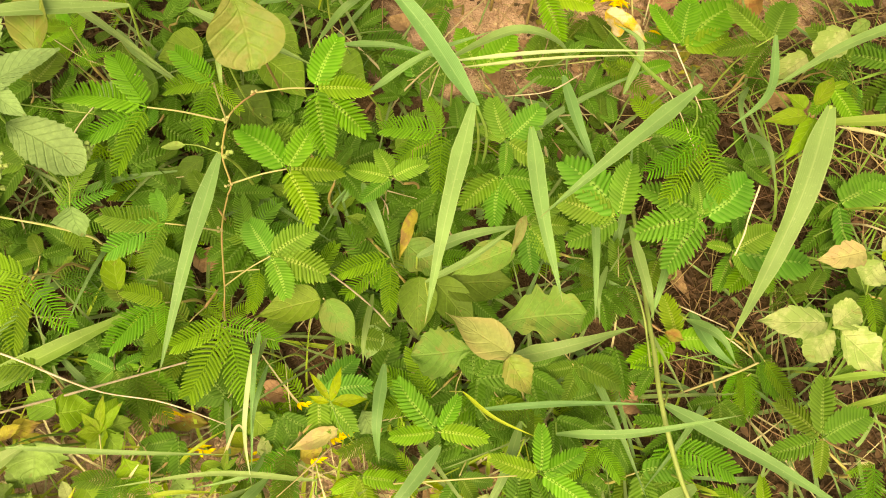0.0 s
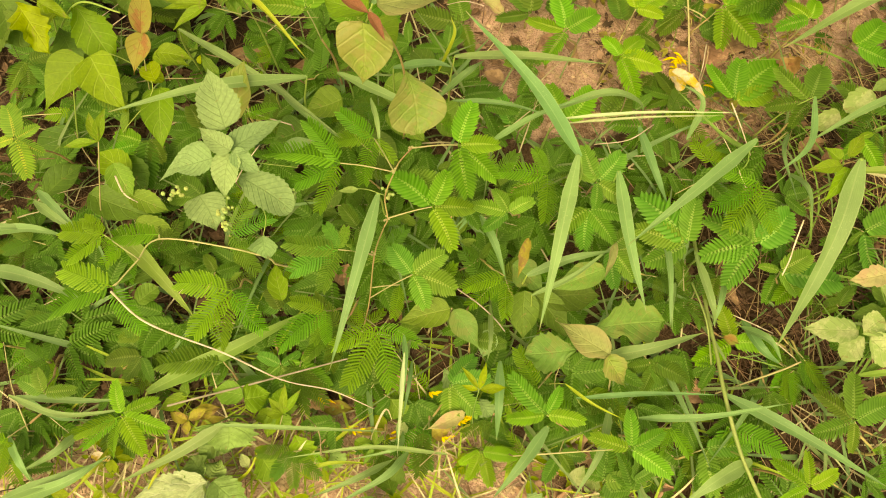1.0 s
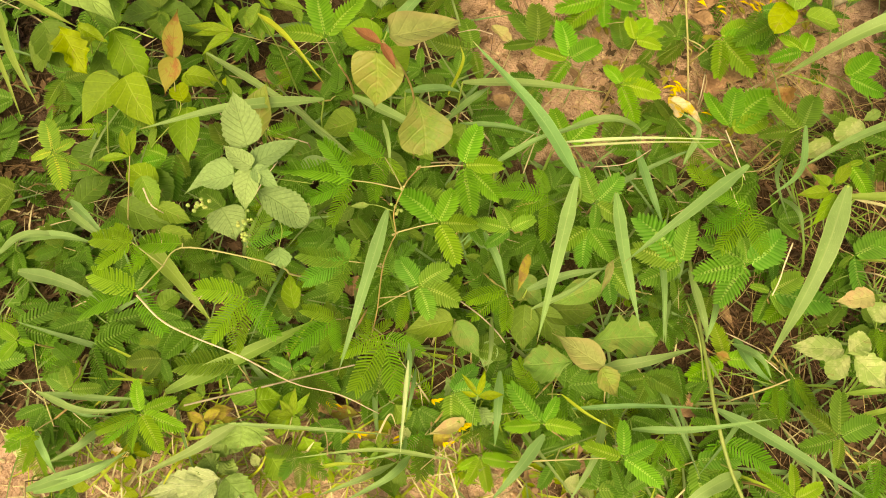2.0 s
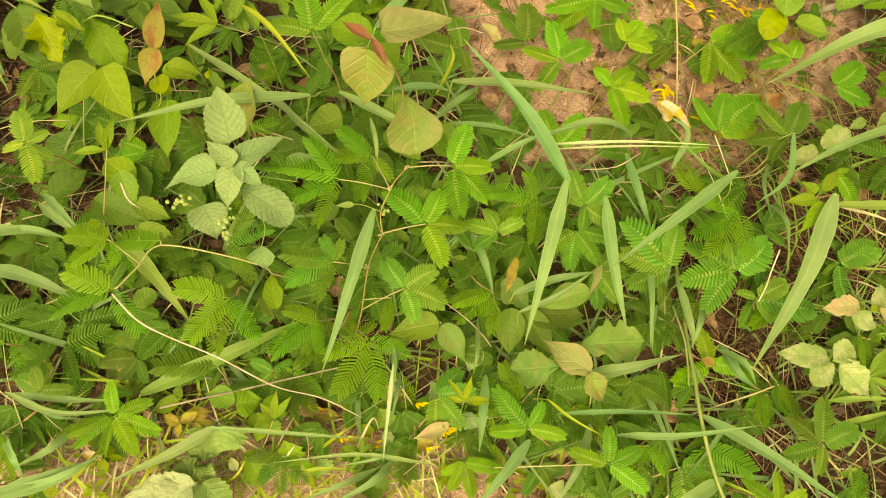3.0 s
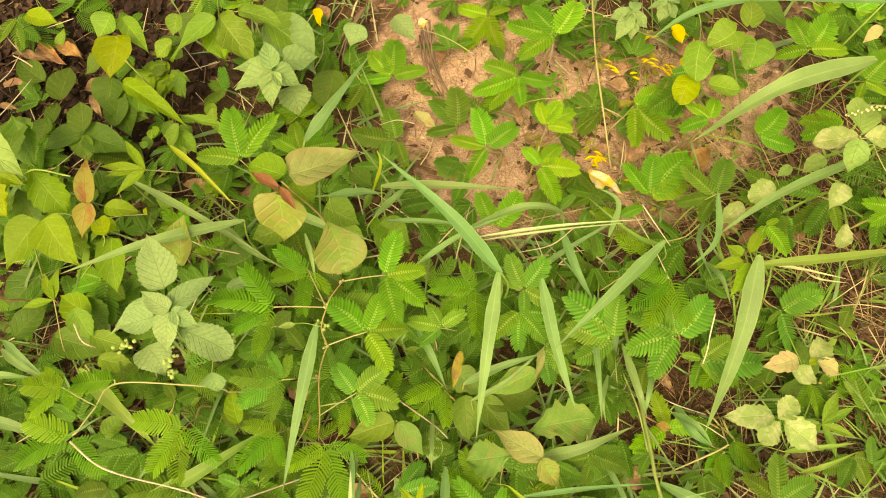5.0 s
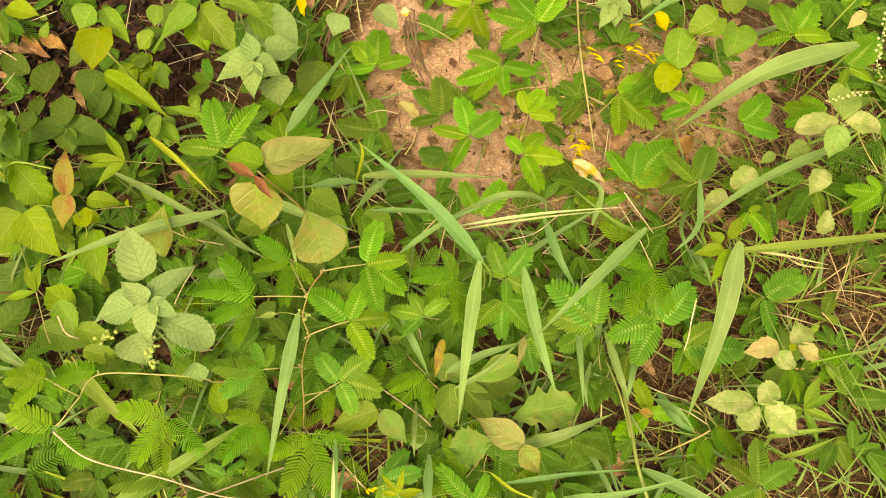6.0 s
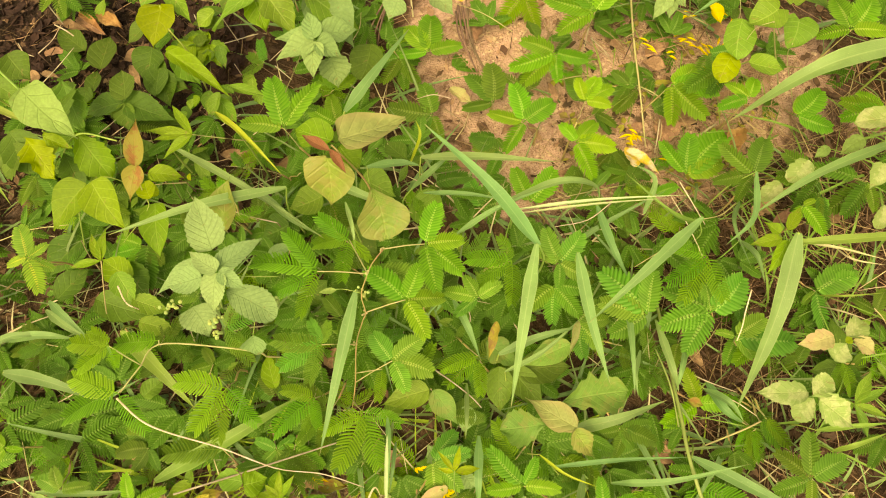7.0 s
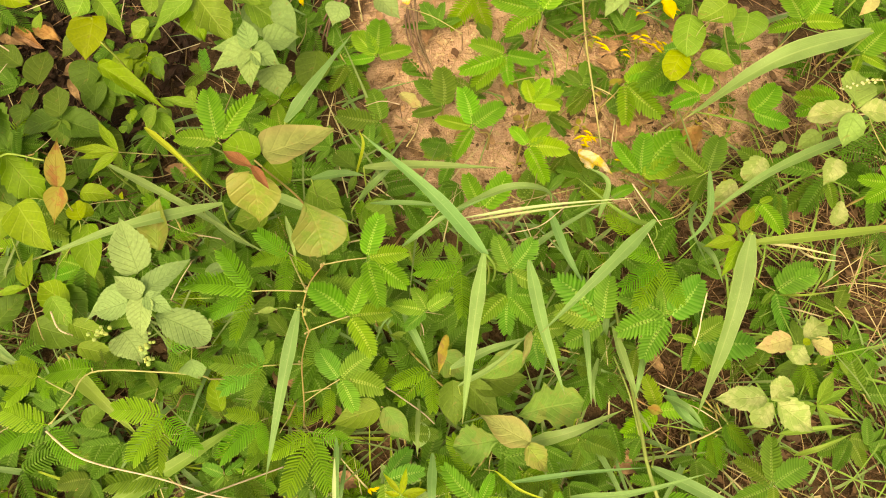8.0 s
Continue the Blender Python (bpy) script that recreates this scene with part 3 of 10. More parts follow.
def scatter_straw(count, mat, name, label, lo, hi, area, lift=0.012, shun=False):
    """Dry stalks and fibres lying criss-cross."""
    verts, faces = [], []
    for _ in range(count):
        x, y = rng.uniform(area[0], area[1]), rng.uniform(area[2], area[3])
        if shun and humus_at(x, y) < 0.55 + 0.3 * rng.random():
            continue
        ln, a, r = rng.uniform(lo, hi), rng.random() * math.pi * 2, rng.uniform(0.0003, 0.0008)
        d = Vector((math.cos(a), math.sin(a), rng.uniform(-0.15, 0.15)))
        s = Vector((-d.y, d.x, 0))
        p = Vector((x, y, ground_height(x, y) + 0.003 + lift * rng.random() ** 2))
        c = rng.uniform(-0.3, 0.3)
        k = len(verts)
        for i in range(5):
            t = i / 4 - 0.5
            q = p + d * ln * t + s * ln * c * (t * t - 0.08)
            q.z = max(q.z, ground_height(x, y) + 0.001)
            for e in (Vector((0, 0, r)), s * r - Vector((0, 0, r * 0.5)), -s * r - Vector((0, 0, r * 0.5))):
                verts.append(q + e)
        for i in range(4):
            for e in range(3):
                b, g = k + 3 * i + e, k + 3 * i + (e + 1) % 3
                faces.append((b, g, g + 3, b + 3))
    return stuff(name, verts, faces, mat, label, "straw")


def scatter_litter(count, area=(-1.1, 1.1, -0.35, 1.4), lo=0.006, more=0.028, mat=None, label="brown scraps of dead leaves rotting on the soil", anywhere=False):
    """Scraps of dead leaf, curled, in the shade of the plants."""
    verts, faces, uvs = [], [], []
    while len(verts) < count * 15:
        x, y = rng.uniform(area[0], area[1]), rng.uniform(area[2], area[3])
        if not anywhere and rng.random() > humus_at(x, y) - 0.05:
            continue
        ln = lo + more * rng.random() ** 2
        wd = ln * rng.uniform(0.12, 0.42)
        m = Matrix.Translation((x, y, ground_height(x, y) + 0.004 + 0.008 * rng.random())) @ Euler((rng.uniform(-0.5, 0.5), rng.uniform(-0.4, 0.4), rng.random() * 6.28)).to_matrix().to_4x4()
        k, curl = len(verts), rng.uniform(-0.5, 0.7)
        for i in range(5):
            u = i / 4
            h = wd * math.sin(math.pi * (0.1 + 0.8 * u)) * rng.uniform(0.35, 1.25)
            for j in (-1, 0, 1):
                verts.append(m @ Vector((ln * (u - 0.5), j * h, curl * wd * abs(j) + 0.3 * curl * ln * (u - 0.5) ** 2)))
        for i in range(4):
            for j in range(2):
                a = k + 3 * i + j
                faces.append((a, a + 3, a + 4, a + 1))
    return stuff("leaf_litter", verts, faces, mat or LITTER, label, "litter")


def undergrowth(count, low, high, area, keep, mat, name, label, size=(0.03, 0.055), kind="comb", seed=3):
    """Low feathery leaves that fill the shade between the plants."""
    r = random.Random(seed)
    base = [pinna_data(s, 13, kind == "full", 0.15) for s in range(4)]
    base = [(np.array([tuple(v) for v in b[0]]), b[1], b[2]) for b in base]
    verts, faces, uvs = [], [], []
    done = 0
    while done < count:
        x, y = r.uniform(area[0], area[1]), r.uniform(area[2], area[3])
        if r.random() > keep(x, y):
            continue
        done += 1
        z = r.uniform(low, high)
        a0, ln = r.random() * 6.28, r.uniform(*size)
        for q in range(r.choice((2, 3, 4, 4))):
            v, f, uv = base[r.randrange(4)]
            a = a0 + (-1.05, -0.35, 0.35, 1.05)[q] + r.uniform(-0.15, 0.15)
            tip = Vector((x + ln * math.cos(a), y + ln * math.sin(a), z + ln * r.uniform(-0.35, 0.2)))
            m = np.array(place((x, y, z), tip, r.uniform(-25, 25)))
            k = len(verts)
            w = (v * ln * r.uniform(0.8, 1.1)) @ m[:3, :3].T + m[:3, 3]
            verts.extend(map(tuple, w))
            uvs.extend(uv)
            faces.extend(tuple(k + i for i in t) for t in f)
    return stuff(name, verts, faces, mat, label, "undergrowth", uvs)


def leafage(count, low, high, area, keep, mat, name, label, size, seed):
    """Low broad leaves of seedlings between the plants."""
    r = random.Random(seed)
    verts, faces, uvs = [], [], []
    done = 0
    while done < count:
        x, y = r.uniform(area[0], area[1]), r.uniform(area[2], area[3])
        if r.random() > keep(x, y):
            continue
        done += 1
        z, a0 = r.uniform(low, high), r.random() * 6.28
        for q in range(r.choice((1, 2, 3, 4))):
            ln = r.uniform(*size)
            wd, belly, nick = ln * r.uniform(0.35, 0.75), r.uniform(0.6, 1.3), r.uniform(0.0, 0.12)
            a = a0 + q * 1.7 + r.uniform(-0.3, 0.3)
            m = place((x, y, z), (x + math.cos(a), y + math.sin(a), z + r.uniform(-0.5, 0.2)), r.uniform(-25, 25))
            k = len(verts)
            for i in range(7):
                u = i / 6
                h = wd / 2 * max(0.04, math.sin(math.pi * u ** belly)) * (1 + nick * (-1) ** i)
                for j in range(5):
                    w = j / 2 - 1
                    verts.append(m @ Vector((ln * (0.1 + u), w * h, 0.12 * wd * abs(w) - 0.2 * ln * u * u + 0.03 * wd * math.sin(9 * u + 3 * w))))
                    uvs.append((u, j / 4))
            for i in range(6):
                for j in range(4):
                    b = k + 5 * i + j
                    faces.append((b, b + 5, b + 6, b + 1))
    return stuff(name, verts, faces, mat, label, "undergrowth", uvs, True)


def lawn(count, area, keep, mat, name, label, lo, hi, wide, seed, lean=1.0):
    """Fine grass leaves between the plants."""
    r = random.Random(seed)
    verts, faces, uvs = [], [], []
    done = 0
    while done < count:
        x, y = r.uniform(area[0], area[1]), r.uniform(area[2], area[3])
        if r.random() > keep(x, y):
            continue
        done += 1
        ln, a, w = r.uniform(lo, hi), r.random() * 6.28, r.uniform(*wide)
        rise, z0 = r.uniform(0.2, 0.9), ground_height(x, y)
        d, s = Vector((math.cos(a), math.sin(a), 0)), Vector((-math.sin(a), math.cos(a), 0))
        k = len(verts)
        for i in range(6):
            u = i / 5
            p = Vector((x, y, z0)) + d * ln * u * lean * (0.4 + 0.6 * u) + Vector((0, 0, ln * rise * (u - 0.62 * u * u)))
            h = w * (1 - u ** 2.2) + 0.0002
            for e in (-1, 0, 1):
                verts.append(p + s * h * e + Vector((0, 0, abs(e) * h * 0.3)))
                uvs.append((u * 0.9, 0.5 + 0.5 * e))
        for i in range(5):
            for e in range(2):
                b = k + 3 * i + e
                faces.append((b, b + 3, b + 4, b + 1))
    return stuff(name, verts, faces, mat, label, "grass", uvs, True)


VIEW = (-1.35, 1.35, -0.65, 1.7)


def inside(x, y):
    """1 among the herbs, falling to 0 round them."""
    d = math.hypot(x / 1.2, (y - 0.5) / 1.05) + 0.18 * noise.noise((x * 2.3, y * 2.3, 2))
    return max(0.0, min(1.0, (1.12 - d) / 0.3))


def planted(x, y):
    """Where low leaves grow: all over, but thin on the bare sand and the litter patches."""
    open_spot = 1.9 * math.exp(-(((x + 0.72) / 0.34) ** 2 + ((y - 0.86) / 0.23) ** 2)) + 1.4 * math.exp(-(((x - 0.37) / 0.09) ** 2 + ((y - 0.23) / 0.11) ** 2))
    open_spot += 0.5 * math.exp(-(((x - 0.43) / 0.12) ** 2 + ((y - 0.44) / 0.10) ** 2)) + 0.8 * math.exp(-(((x - 0.50) / 0.14) ** 2 + ((y - 0.66) / 0.12) ** 2)) + 0.6 * math.exp(-(((x - 0.66) / 0.12) ** 2 + ((y - 0.36) / 0.18) ** 2)) + 0.3 * math.exp(-(((x + 0.66) / 0.18) ** 2 + ((y - 0.30) / 0.2) ** 2))
    open_spot += 0.25 * math.exp(-(((x + 0.86) / 0.17) ** 2 + ((y - 0.5) / 0.25) ** 2))
    open_spot += 0.85 * math.exp(-(((x - 0.55) / 0.18) ** 2 + ((y - 0.08) / 0.12) ** 2))
    open_spot += 0.8 * math.exp(-(((x - 0.33) / 0.20) ** 2 + ((y - 0.70) / 0.17) ** 2)) + 0.9 * math.exp(-(((x + 0.13) / 0.09) ** 2 + ((y - 0.80) / 0.15) ** 2))
    open_spot += 0.8 * math.exp(-(((x + 0.40) / 0.12) ** 2 + ((y - 0.62) / 0.11) ** 2)) + 0.3 * math.exp(-(((x + 0.60) / 0.14) ** 2 + ((y - 0.12) / 0.12) ** 2)) + 0.5 * math.exp(-(((x + 0.02) / 0.09) ** 2 + ((y - 0.62) / 0.09) ** 2))
    open_spot += 0.6 * math.exp(-(((x + 0.15) / 0.35) ** 2 + ((y + 0.10) / 0.09) ** 2))
    open_spot += 0.5 * math.exp(-(((x - 0.58) / 0.22) ** 2 + ((y - 0.52) / 0.26) ** 2))
    open_spot += 0.25 * math.exp(-(((x + 0.50) / 0.18) ** 2 + ((y - 0.06) / 0.10) ** 2))
    open_spot += 0.5 * math.exp(-(((x - 0.55) / 0.22) ** 2 + ((y - 0.80) / 0.15) ** 2))
    return max(0.05, min(1.0, 1.1 * humus_at(x, y) - open_spot)) * inside(x, y)


scatter_grit(14000)
scatter_clods(1700)
scatter_litter(6000, more=0.02)
scatter_litter(2400, (-1.05, -0.42, 0.55, 1.15), 0.010, 0.028, SHADED_LITTER, "curled dead leaves heaped under the vine, darkened for its shade")
scatter_litter(50, (-1.05, -0.5, 0.62, 1.15), 0.006, 0.02, STRAW, "tan scraps of dead leaves on the dark litter")
scatter_litter(90, (-0.12, 0.55, 0.5, 1.1), 0.005, 0.016, LITTER, "brown scraps of dead leaves on the bare sand", True)
scatter_litter(420, (-0.14, 0.58, 0.5, 1.1), 0.005, 0.02, STRAW, "tan scraps of dead leaves on the bare sand", True)
scatter_straw(420, STRAW, "straw", "short dry straw on the bare sand", 0.02, 0.09, (-0.16, 0.58, 0.5, 1.1))
scatter_litter(2200, (-0.95, -0.4, -0.05, 0.55), 0.005, 0.018, LITTER, "brown dead leaves under the vines and mimosas")
scatter_straw(500, LITTER, "dead_fibres", "brown dead stalks under the vines", 0.03, 0.12, (-0.95, -0.4, -0.05, 0.6), 0.03)
scatter_litter(1100, (0.3, 0.85, 0.1, 0.8), 0.006, 0.018, LITTER, "brown dead leaves under the grass")
scatter_straw(2400, LITTER, "dead_fibres", "dark rotting fibres and twiglets on the soil", 0.015, 0.07, VIEW, shun=True)
scatter_straw(700, SHADED_LITTER, "dead_fibres", "tangle of dead stalks beside the plants, darkened for their shade", 0.03, 0.12, (-1.0, -0.45, 0.6, 1.2), 0.02)
scatter_straw(60, STRAW, "straw", "pale dry straw on the dark litter", 0.03, 0.12, (-1.0, -0.4, 0.55, 1.2), 0.02)
scatter_straw(900, LITTER, "dead_fibres", "tangled brown dead stalks under the grass", 0.06, 0.2, (0.3, 1.0, 0.1, 0.85), 0.03, True)
scatter_straw(1600, STRAW, "straw", "dry straw and fibres lying on the soil", 0.03, 0.14, VIEW)
scatter_straw(250, STRAW, "straw", "tangled dry stalks beside the plants", 0.06, 0.2, (0.3, 1.0, 0.1, 0.7), 0.03)
undergrowth(160, 0.006, 0.03, VIEW, planted, MIMOSA, "low_mimosa_leaves", "low feathery mimosa leaves in the shade", (0.035, 0.06), "comb", 3)
undergrowth(1650, 0.006, 0.05, VIEW, planted, MIMOSA_SHADED, "low_mimosa_leaves", "low feathery mimosa leaves, their green darkened for the shade", (0.035, 0.065), "full", 4)
leafage(150, 0.008, 0.05, VIEW, planted, DEEP_SHADED, "seedling_leaves", "dark green seedling leaves near the soil", (0.025, 0.065), 5)
leafage(60, 0.02, 0.05, VIEW, planted, LEAF, "seedling_leaves", "small green seedling leaves near the soil", (0.02, 0.05), 6)
lawn(500, VIEW, planted, GRASS, "fine_grass", "broad low grass leaves between the plants", 0.08, 0.2, (0.0025, 0.0055), 9)
lawn(1700, VIEW, planted, GRASS, "fine_grass", "fine green grass leaves between the plants", 0.05, 0.18, (0.001, 0.003), 7)
lawn(1000, VIEW, planted, GRASS_DRY, "dry_grass", "dry straw-coloured grass leaves between the plants", 0.04, 0.14, (0.0006, 0.0018), 8)

NEAR_EDGE = (-0.65, 0.25, -0.25, 0.03)


def everywhere(x, y):
    return 1.0


lawn(240, (-0.5, 0.35, -0.1, 0.14), everywhere, GRASS_YELLOW, "fine_grass", "yellowish fine grass under the near mimosas", 0.04, 0.12, (0.001, 0.0028), 26)
lawn(210, NEAR_EDGE, everywhere, GRASS_YELLOW, "fine_grass", "yellowish fine grass on the sunny sandy edge", 0.03, 0.10, (0.0008, 0.002), 21)
lawn(260, NEAR_EDGE, everywhere, GRASS_DRY, "dry_grass", "dry grass leaves on the sandy edge", 0.03, 0.12, (0.0006, 0.0016), 22)
leafage(70, 0.008, 0.04, NEAR_EDGE, everywhere, LIME, "seedling_leaves", "small yellowish seedling leaves on the sandy edge", (0.010, 0.028), 23)
leafage(30, 0.008, 0.05, NEAR_EDGE, everywhere, PALE, "seedling_leaves", "small pale seedling leaves on the sandy edge", (0.012, 0.03), 24)
scatter_litter(1200, (0.32, 0.95, -0.12, 0.3), 0.005, 0.018, LITTER, "brown scraps of dead leaves beside the seedlings")
scatter_straw(600, STRAW, "straw", "tan straw under the pale seedlings", 0.03, 0.12, (0.3, 0.95, -0.1, 0.8), 0.025)
lawn(160, (0.4, 0.95, -0.12, 0.25), everywhere, GRASS, "fine_grass", "thin grass beside the seedlings", 0.05, 0.14, (0.001, 0.0026), 27)
lawn(260, (0.45, 1.0, 0.1, 0.65), everywhere, GRASS_DIM, "fine_grass", "dim tangled grass beside the seedlings", 0.08, 0.2, (0.001, 0.0026), 25)
scatter_litter(380, NEAR_EDGE, 0.008, 0.03, STRAW, "tan scraps of dead leaves on the sandy edge")
scatter_straw(700, STRAW_PALE, "straw", "pale straw on the sandy edge", 0.02, 0.09, NEAR_EDGE, 0.02)


CLEARING = (0.13, 0.52, 0.52, 0.86)
undergrowth(10, 0.006, 0.03, CLEARING, everywhere, MIMOSA_SHADED, "low_mimosa_leaves", "low shaded feathery leaves at the clearing's edge", (0.03, 0.05), "full", 51)
undergrowth(5, 0.006, 0.03, CLEARING, everywhere, MIMOSA, "low_mimosa_leaves", "low fine feathery leaves at the clearing's edge", (0.03, 0.045), "comb", 52)
leafage(60, 0.005, 0.02, CLEARING, everywhere, OCHRE, "withered_leaves", "withered ochre leaflets on the sand", (0.008, 0.022), 53)
lawn(60, CLEARING, everywhere, GRASS_DIM, "fine_grass", "thin dull grass on the sand", 0.03, 0.11, (0.0006, 0.0018), 54)
scatter_litter(260, CLEARING, 0.005, 0.016, LITTER, "brown leaf crumbs on the sand", True)
scatter_straw(260, STRAW, "straw", "tan straw on the sand", 0.02, 0.08, CLEARING, 0.02)
scatter_litter(110, (-0.214, -0.124, 0.036, 0.115), 0.006, 0.018, BROWN, "rust brown dead leaflets under the near mimosas", True)


def outskirts(x, y):
    """Thinning growth outside the herbs."""
    d = math.hypot(x, y - 0.5) + 0.5 * noise.noise((x * 1.3, y * 1.3, 4))
    return (1 - inside(x, y)) * max(0.0, min(1.0, (3.2 - d) / 1.8)) * (0.5 + 0.5 * noise.noise((x * 2.1, y * 2.1, 7)))


WIDE = (-3.6, 3.6, -3.1, 4.1)
leafage(2600, 0.01, 0.08, WIDE, outskirts, LEAF, "seedling_leaves", "patches of low green herbs around the clearing", (0.03, 0.07), 31)
leafage(1600, 0.01, 0.06, WIDE, outskirts, DEEP_SHADED, "seedling_leaves", "patches of low dark herbs around the clearing", (0.03, 0.06), 32)
lawn(5000, WIDE, outskirts, GRASS, "fine_grass", "patches of grass around the clearing", 0.06, 0.22, (0.0015, 0.004), 33)


def low_mimosas(count, seed):
    """Young mimosas below the taller ones, each a thin stem with one spread leaf."""
    r = random.Random(seed)
    spots = []
    while len(spots) < count:
        x, y = r.uniform(-0.85, 0.85), r.uniform(-0.15, 1.15)
        if r.random() > planted(x, y) or any((x - a) ** 2 + (y - b) ** 2 < 0.0036 for a, b in spots):
            continue
        spots.append((x, y))
        z, turn, ln = r.uniform(0.025, 0.075), r.random() * 6.28, r.uniform(0.045, 0.065)
        tips = []
        for k in range(r.choice((3, 4, 4))):
            a = turn + (-1.15, -0.42, 0.38, 1.1)[k] + r.uniform(-0.15, 0.15)
            tips.append((x + ln * math.cos(a), y + ln * math.sin(a), z + r.uniform(-0.015, 0.006)))
        mimosa((x, y, z), tips, kind=r.choice(("comb", "full")), mat=r.choice((MIMOSA, MIMOSA_PALE, MIMOSA_SHADED, MIMOSA_SHADED)), label="low young mimosa with feathery leaves in the shade")


def low_seedlings(count, seed):
    """Seedlings with a few oval leaves, close to the soil."""
    r = random.Random(seed)
    for _ in range(count):
        x, y = r.uniform(-0.8, 0.8), r.uniform(-0.2, 1.1)
        if r.random() > planted(x, y) + 0.1:
            continue
        z, turn = r.uniform(0.02, 0.06), r.random() * 6.28
        plant = thing("seedling", (x, y, 0.0), "small seedling with oval green leaves near the soil", "seedling", "seedlings in the undergrowth")
        stalk(plant, [(x, y, -0.005), (x, y, z)], 0.0013, 0.001)
        for k in range(r.choice((2, 3, 4))):
            a, ln = turn + k * 1.75 + r.uniform(-0.2, 0.2), r.uniform(0.02, 0.042)
            leaf(plant, (x, y, z), (x + ln * math.cos(a), y + ln * math.sin(a), z + r.uniform(-0.01, 0.004)), ln * r.uniform(0.5, 0.75), "ovate", r.choice((LEAF, LEAF, DEEP_SHADED, HEART)), r.uniform(-12, 12), teeth=r.choice((0, 5)), ribs=4, n=12, m=6)


def loose_twigs(count, seed):
    """Thin dry stalks caught between the leaves."""
    r = random.Random(seed)
    for _ in range(count):
        x, y, a, ln = r.uniform(-0.8, 0.85), r.uniform(-0.1, 1.0), r.random() * 6.28, r.uniform(0.05, 0.13)
        z, d = r.uniform(0.035, 0.09), Vector((math.cos(a), math.sin(a), r.uniform(-0.25, 0.25)))
        side = Vector((-d.y, d.x, 0.3)) * r.uniform(-0.012, 0.012)
        p = Vector((x, y, z))
        twig = thing("dry_twig", (x, y, 0.0), "thin dry twig caught between the herbs", "twig", "loose dry twigs")
        part("shaft", tube("shaft", [p, p + d * ln * 0.5 + side, p + d * ln], 0.0009, 0.0005, r.choice((STALK_TAN, STRAW_STALK, STRAW_STALK, STICK)), 5, 8, 0.3), twig, Matrix())
        part("prop", tube("prop", [(x, y, -0.005), p], 0.0008, 0.0008, DARK_STALK, 5, 3, 0.2), twig, Matrix())


loose_twigs(60, 43)
low_mimosas(130, 41)
low_seedlings(16, 42)

# the tall mimosa on its reddish stem
tall = thing('mimosa_plant', (-0.18, 0.158, 0.0), 'tall mimosa with a reddish stem and spread feathery leaves', 'mimosa', 'mimosas in the undergrowth')
stalk(tall, [(-0.181, 0.158, 0.02), (-0.175, 0.169, 0.05), (-0.17, 0.19, 0.075), (-0.164, 0.237, 0.125), (-0.153, 0.263, 0.155), (-0.148, 0.274, 0.165), (-0.151, 0.293, 0.19), (-0.14, 0.313, 0.22), (-0.136, 0.325, 0.22)], 0.00095, 0.0008, STALK_RED, name='stem')
stalk(tall, [(-0.136, 0.325, 0.22), (-0.13, 0.337, 0.215), (-0.123, 0.35, 0.207)], 0.0008, 0.0007, STALK_RED, name='branch')
mimosa_leaf(tall, (-0.197, 0.307, 0.25), [(-0.286, 0.325, 0.244), (-0.245, 0.366, 0.242), (-0.26, 0.28, 0.239), (-0.216, 0.251, 0.244)], (-0.14, 0.313, 0.22), kind='comb', wide=0.78)
mimosa_leaf(tall, (-0.069, 0.357, 0.21), [(-0.054, 0.416, 0.206), (-0.019, 0.368, 0.204), (-0.018, 0.325, 0.199), (-0.055, 0.297, 0.204)], (-0.123, 0.35, 0.207), kind='full', mat=MIMOSA)
mimosa_leaf(tall, (-0.095, 0.291, 0.171), [(-0.151, 0.335, 0.166), (-0.081, 0.344, 0.165), (-0.043, 0.299, 0.162), (-0.067, 0.241, 0.165)], (-0.148, 0.274, 0.165), kind='full', mat=MIMOSA)
mimosa_leaf(tall, (-0.203, 0.23, 0.166), [(-0.272, 0.239, 0.161), (-0.227, 0.264, 0.161), (-0.261, 0.198, 0.155), (-0.218, 0.179, 0.161), (-0.198, 0.264, 0.161)], (-0.164, 0.237, 0.125), kind='comb', mat=MIMOSA_PALE)
mimosa_leaf(tall, (-0.114, 0.217, 0.117), [(-0.146, 0.256, 0.113), (-0.074, 0.249, 0.111), (-0.058, 0.203, 0.107), (-0.095, 0.176, 0.113)], (-0.17, 0.19, 0.075), kind='full', mat=MIMOSA_PALE, wide=1.2)
mimosa_leaf(tall, (-0.155, 0.15, 0.1), [(-0.211, 0.121, 0.096), (-0.188, 0.071, 0.09), (-0.129, 0.072, 0.086), (-0.1, 0.131, 0.094)], (-0.176, 0.166, 0.05), kind='comb')
mimosa_leaf(tall, (-0.172, 0.368, 0.187), [(-0.221, 0.405, 0.183), (-0.226, 0.363, 0.181), (-0.181, 0.312, 0.177), (-0.145, 0.341, 0.183)], (-0.14, 0.313, 0.22), kind='comb')
mimosa_leaf(tall, (-0.131, 0.208, 0.09), [(-0.137, 0.163, 0.087)], (-0.169, 0.202, 0.085), kind='comb')
bud(tall, (-0.15, 0.293, 0.195), 6, 0.004)
stalk(tall, [(-0.15, 0.294, 0.19), (-0.17, 0.298, 0.195), (-0.183, 0.297, 0.2)], 0.00061, 0.00043, STALK_GREEN, name='flower_stalk')
leaf(tall, (-0.182, 0.296, 0.2), (-0.205, 0.293, 0.2), 0.009, 'lance', PALE_GREEN, name='flower_bud', ribs=3, n=8, m=4)
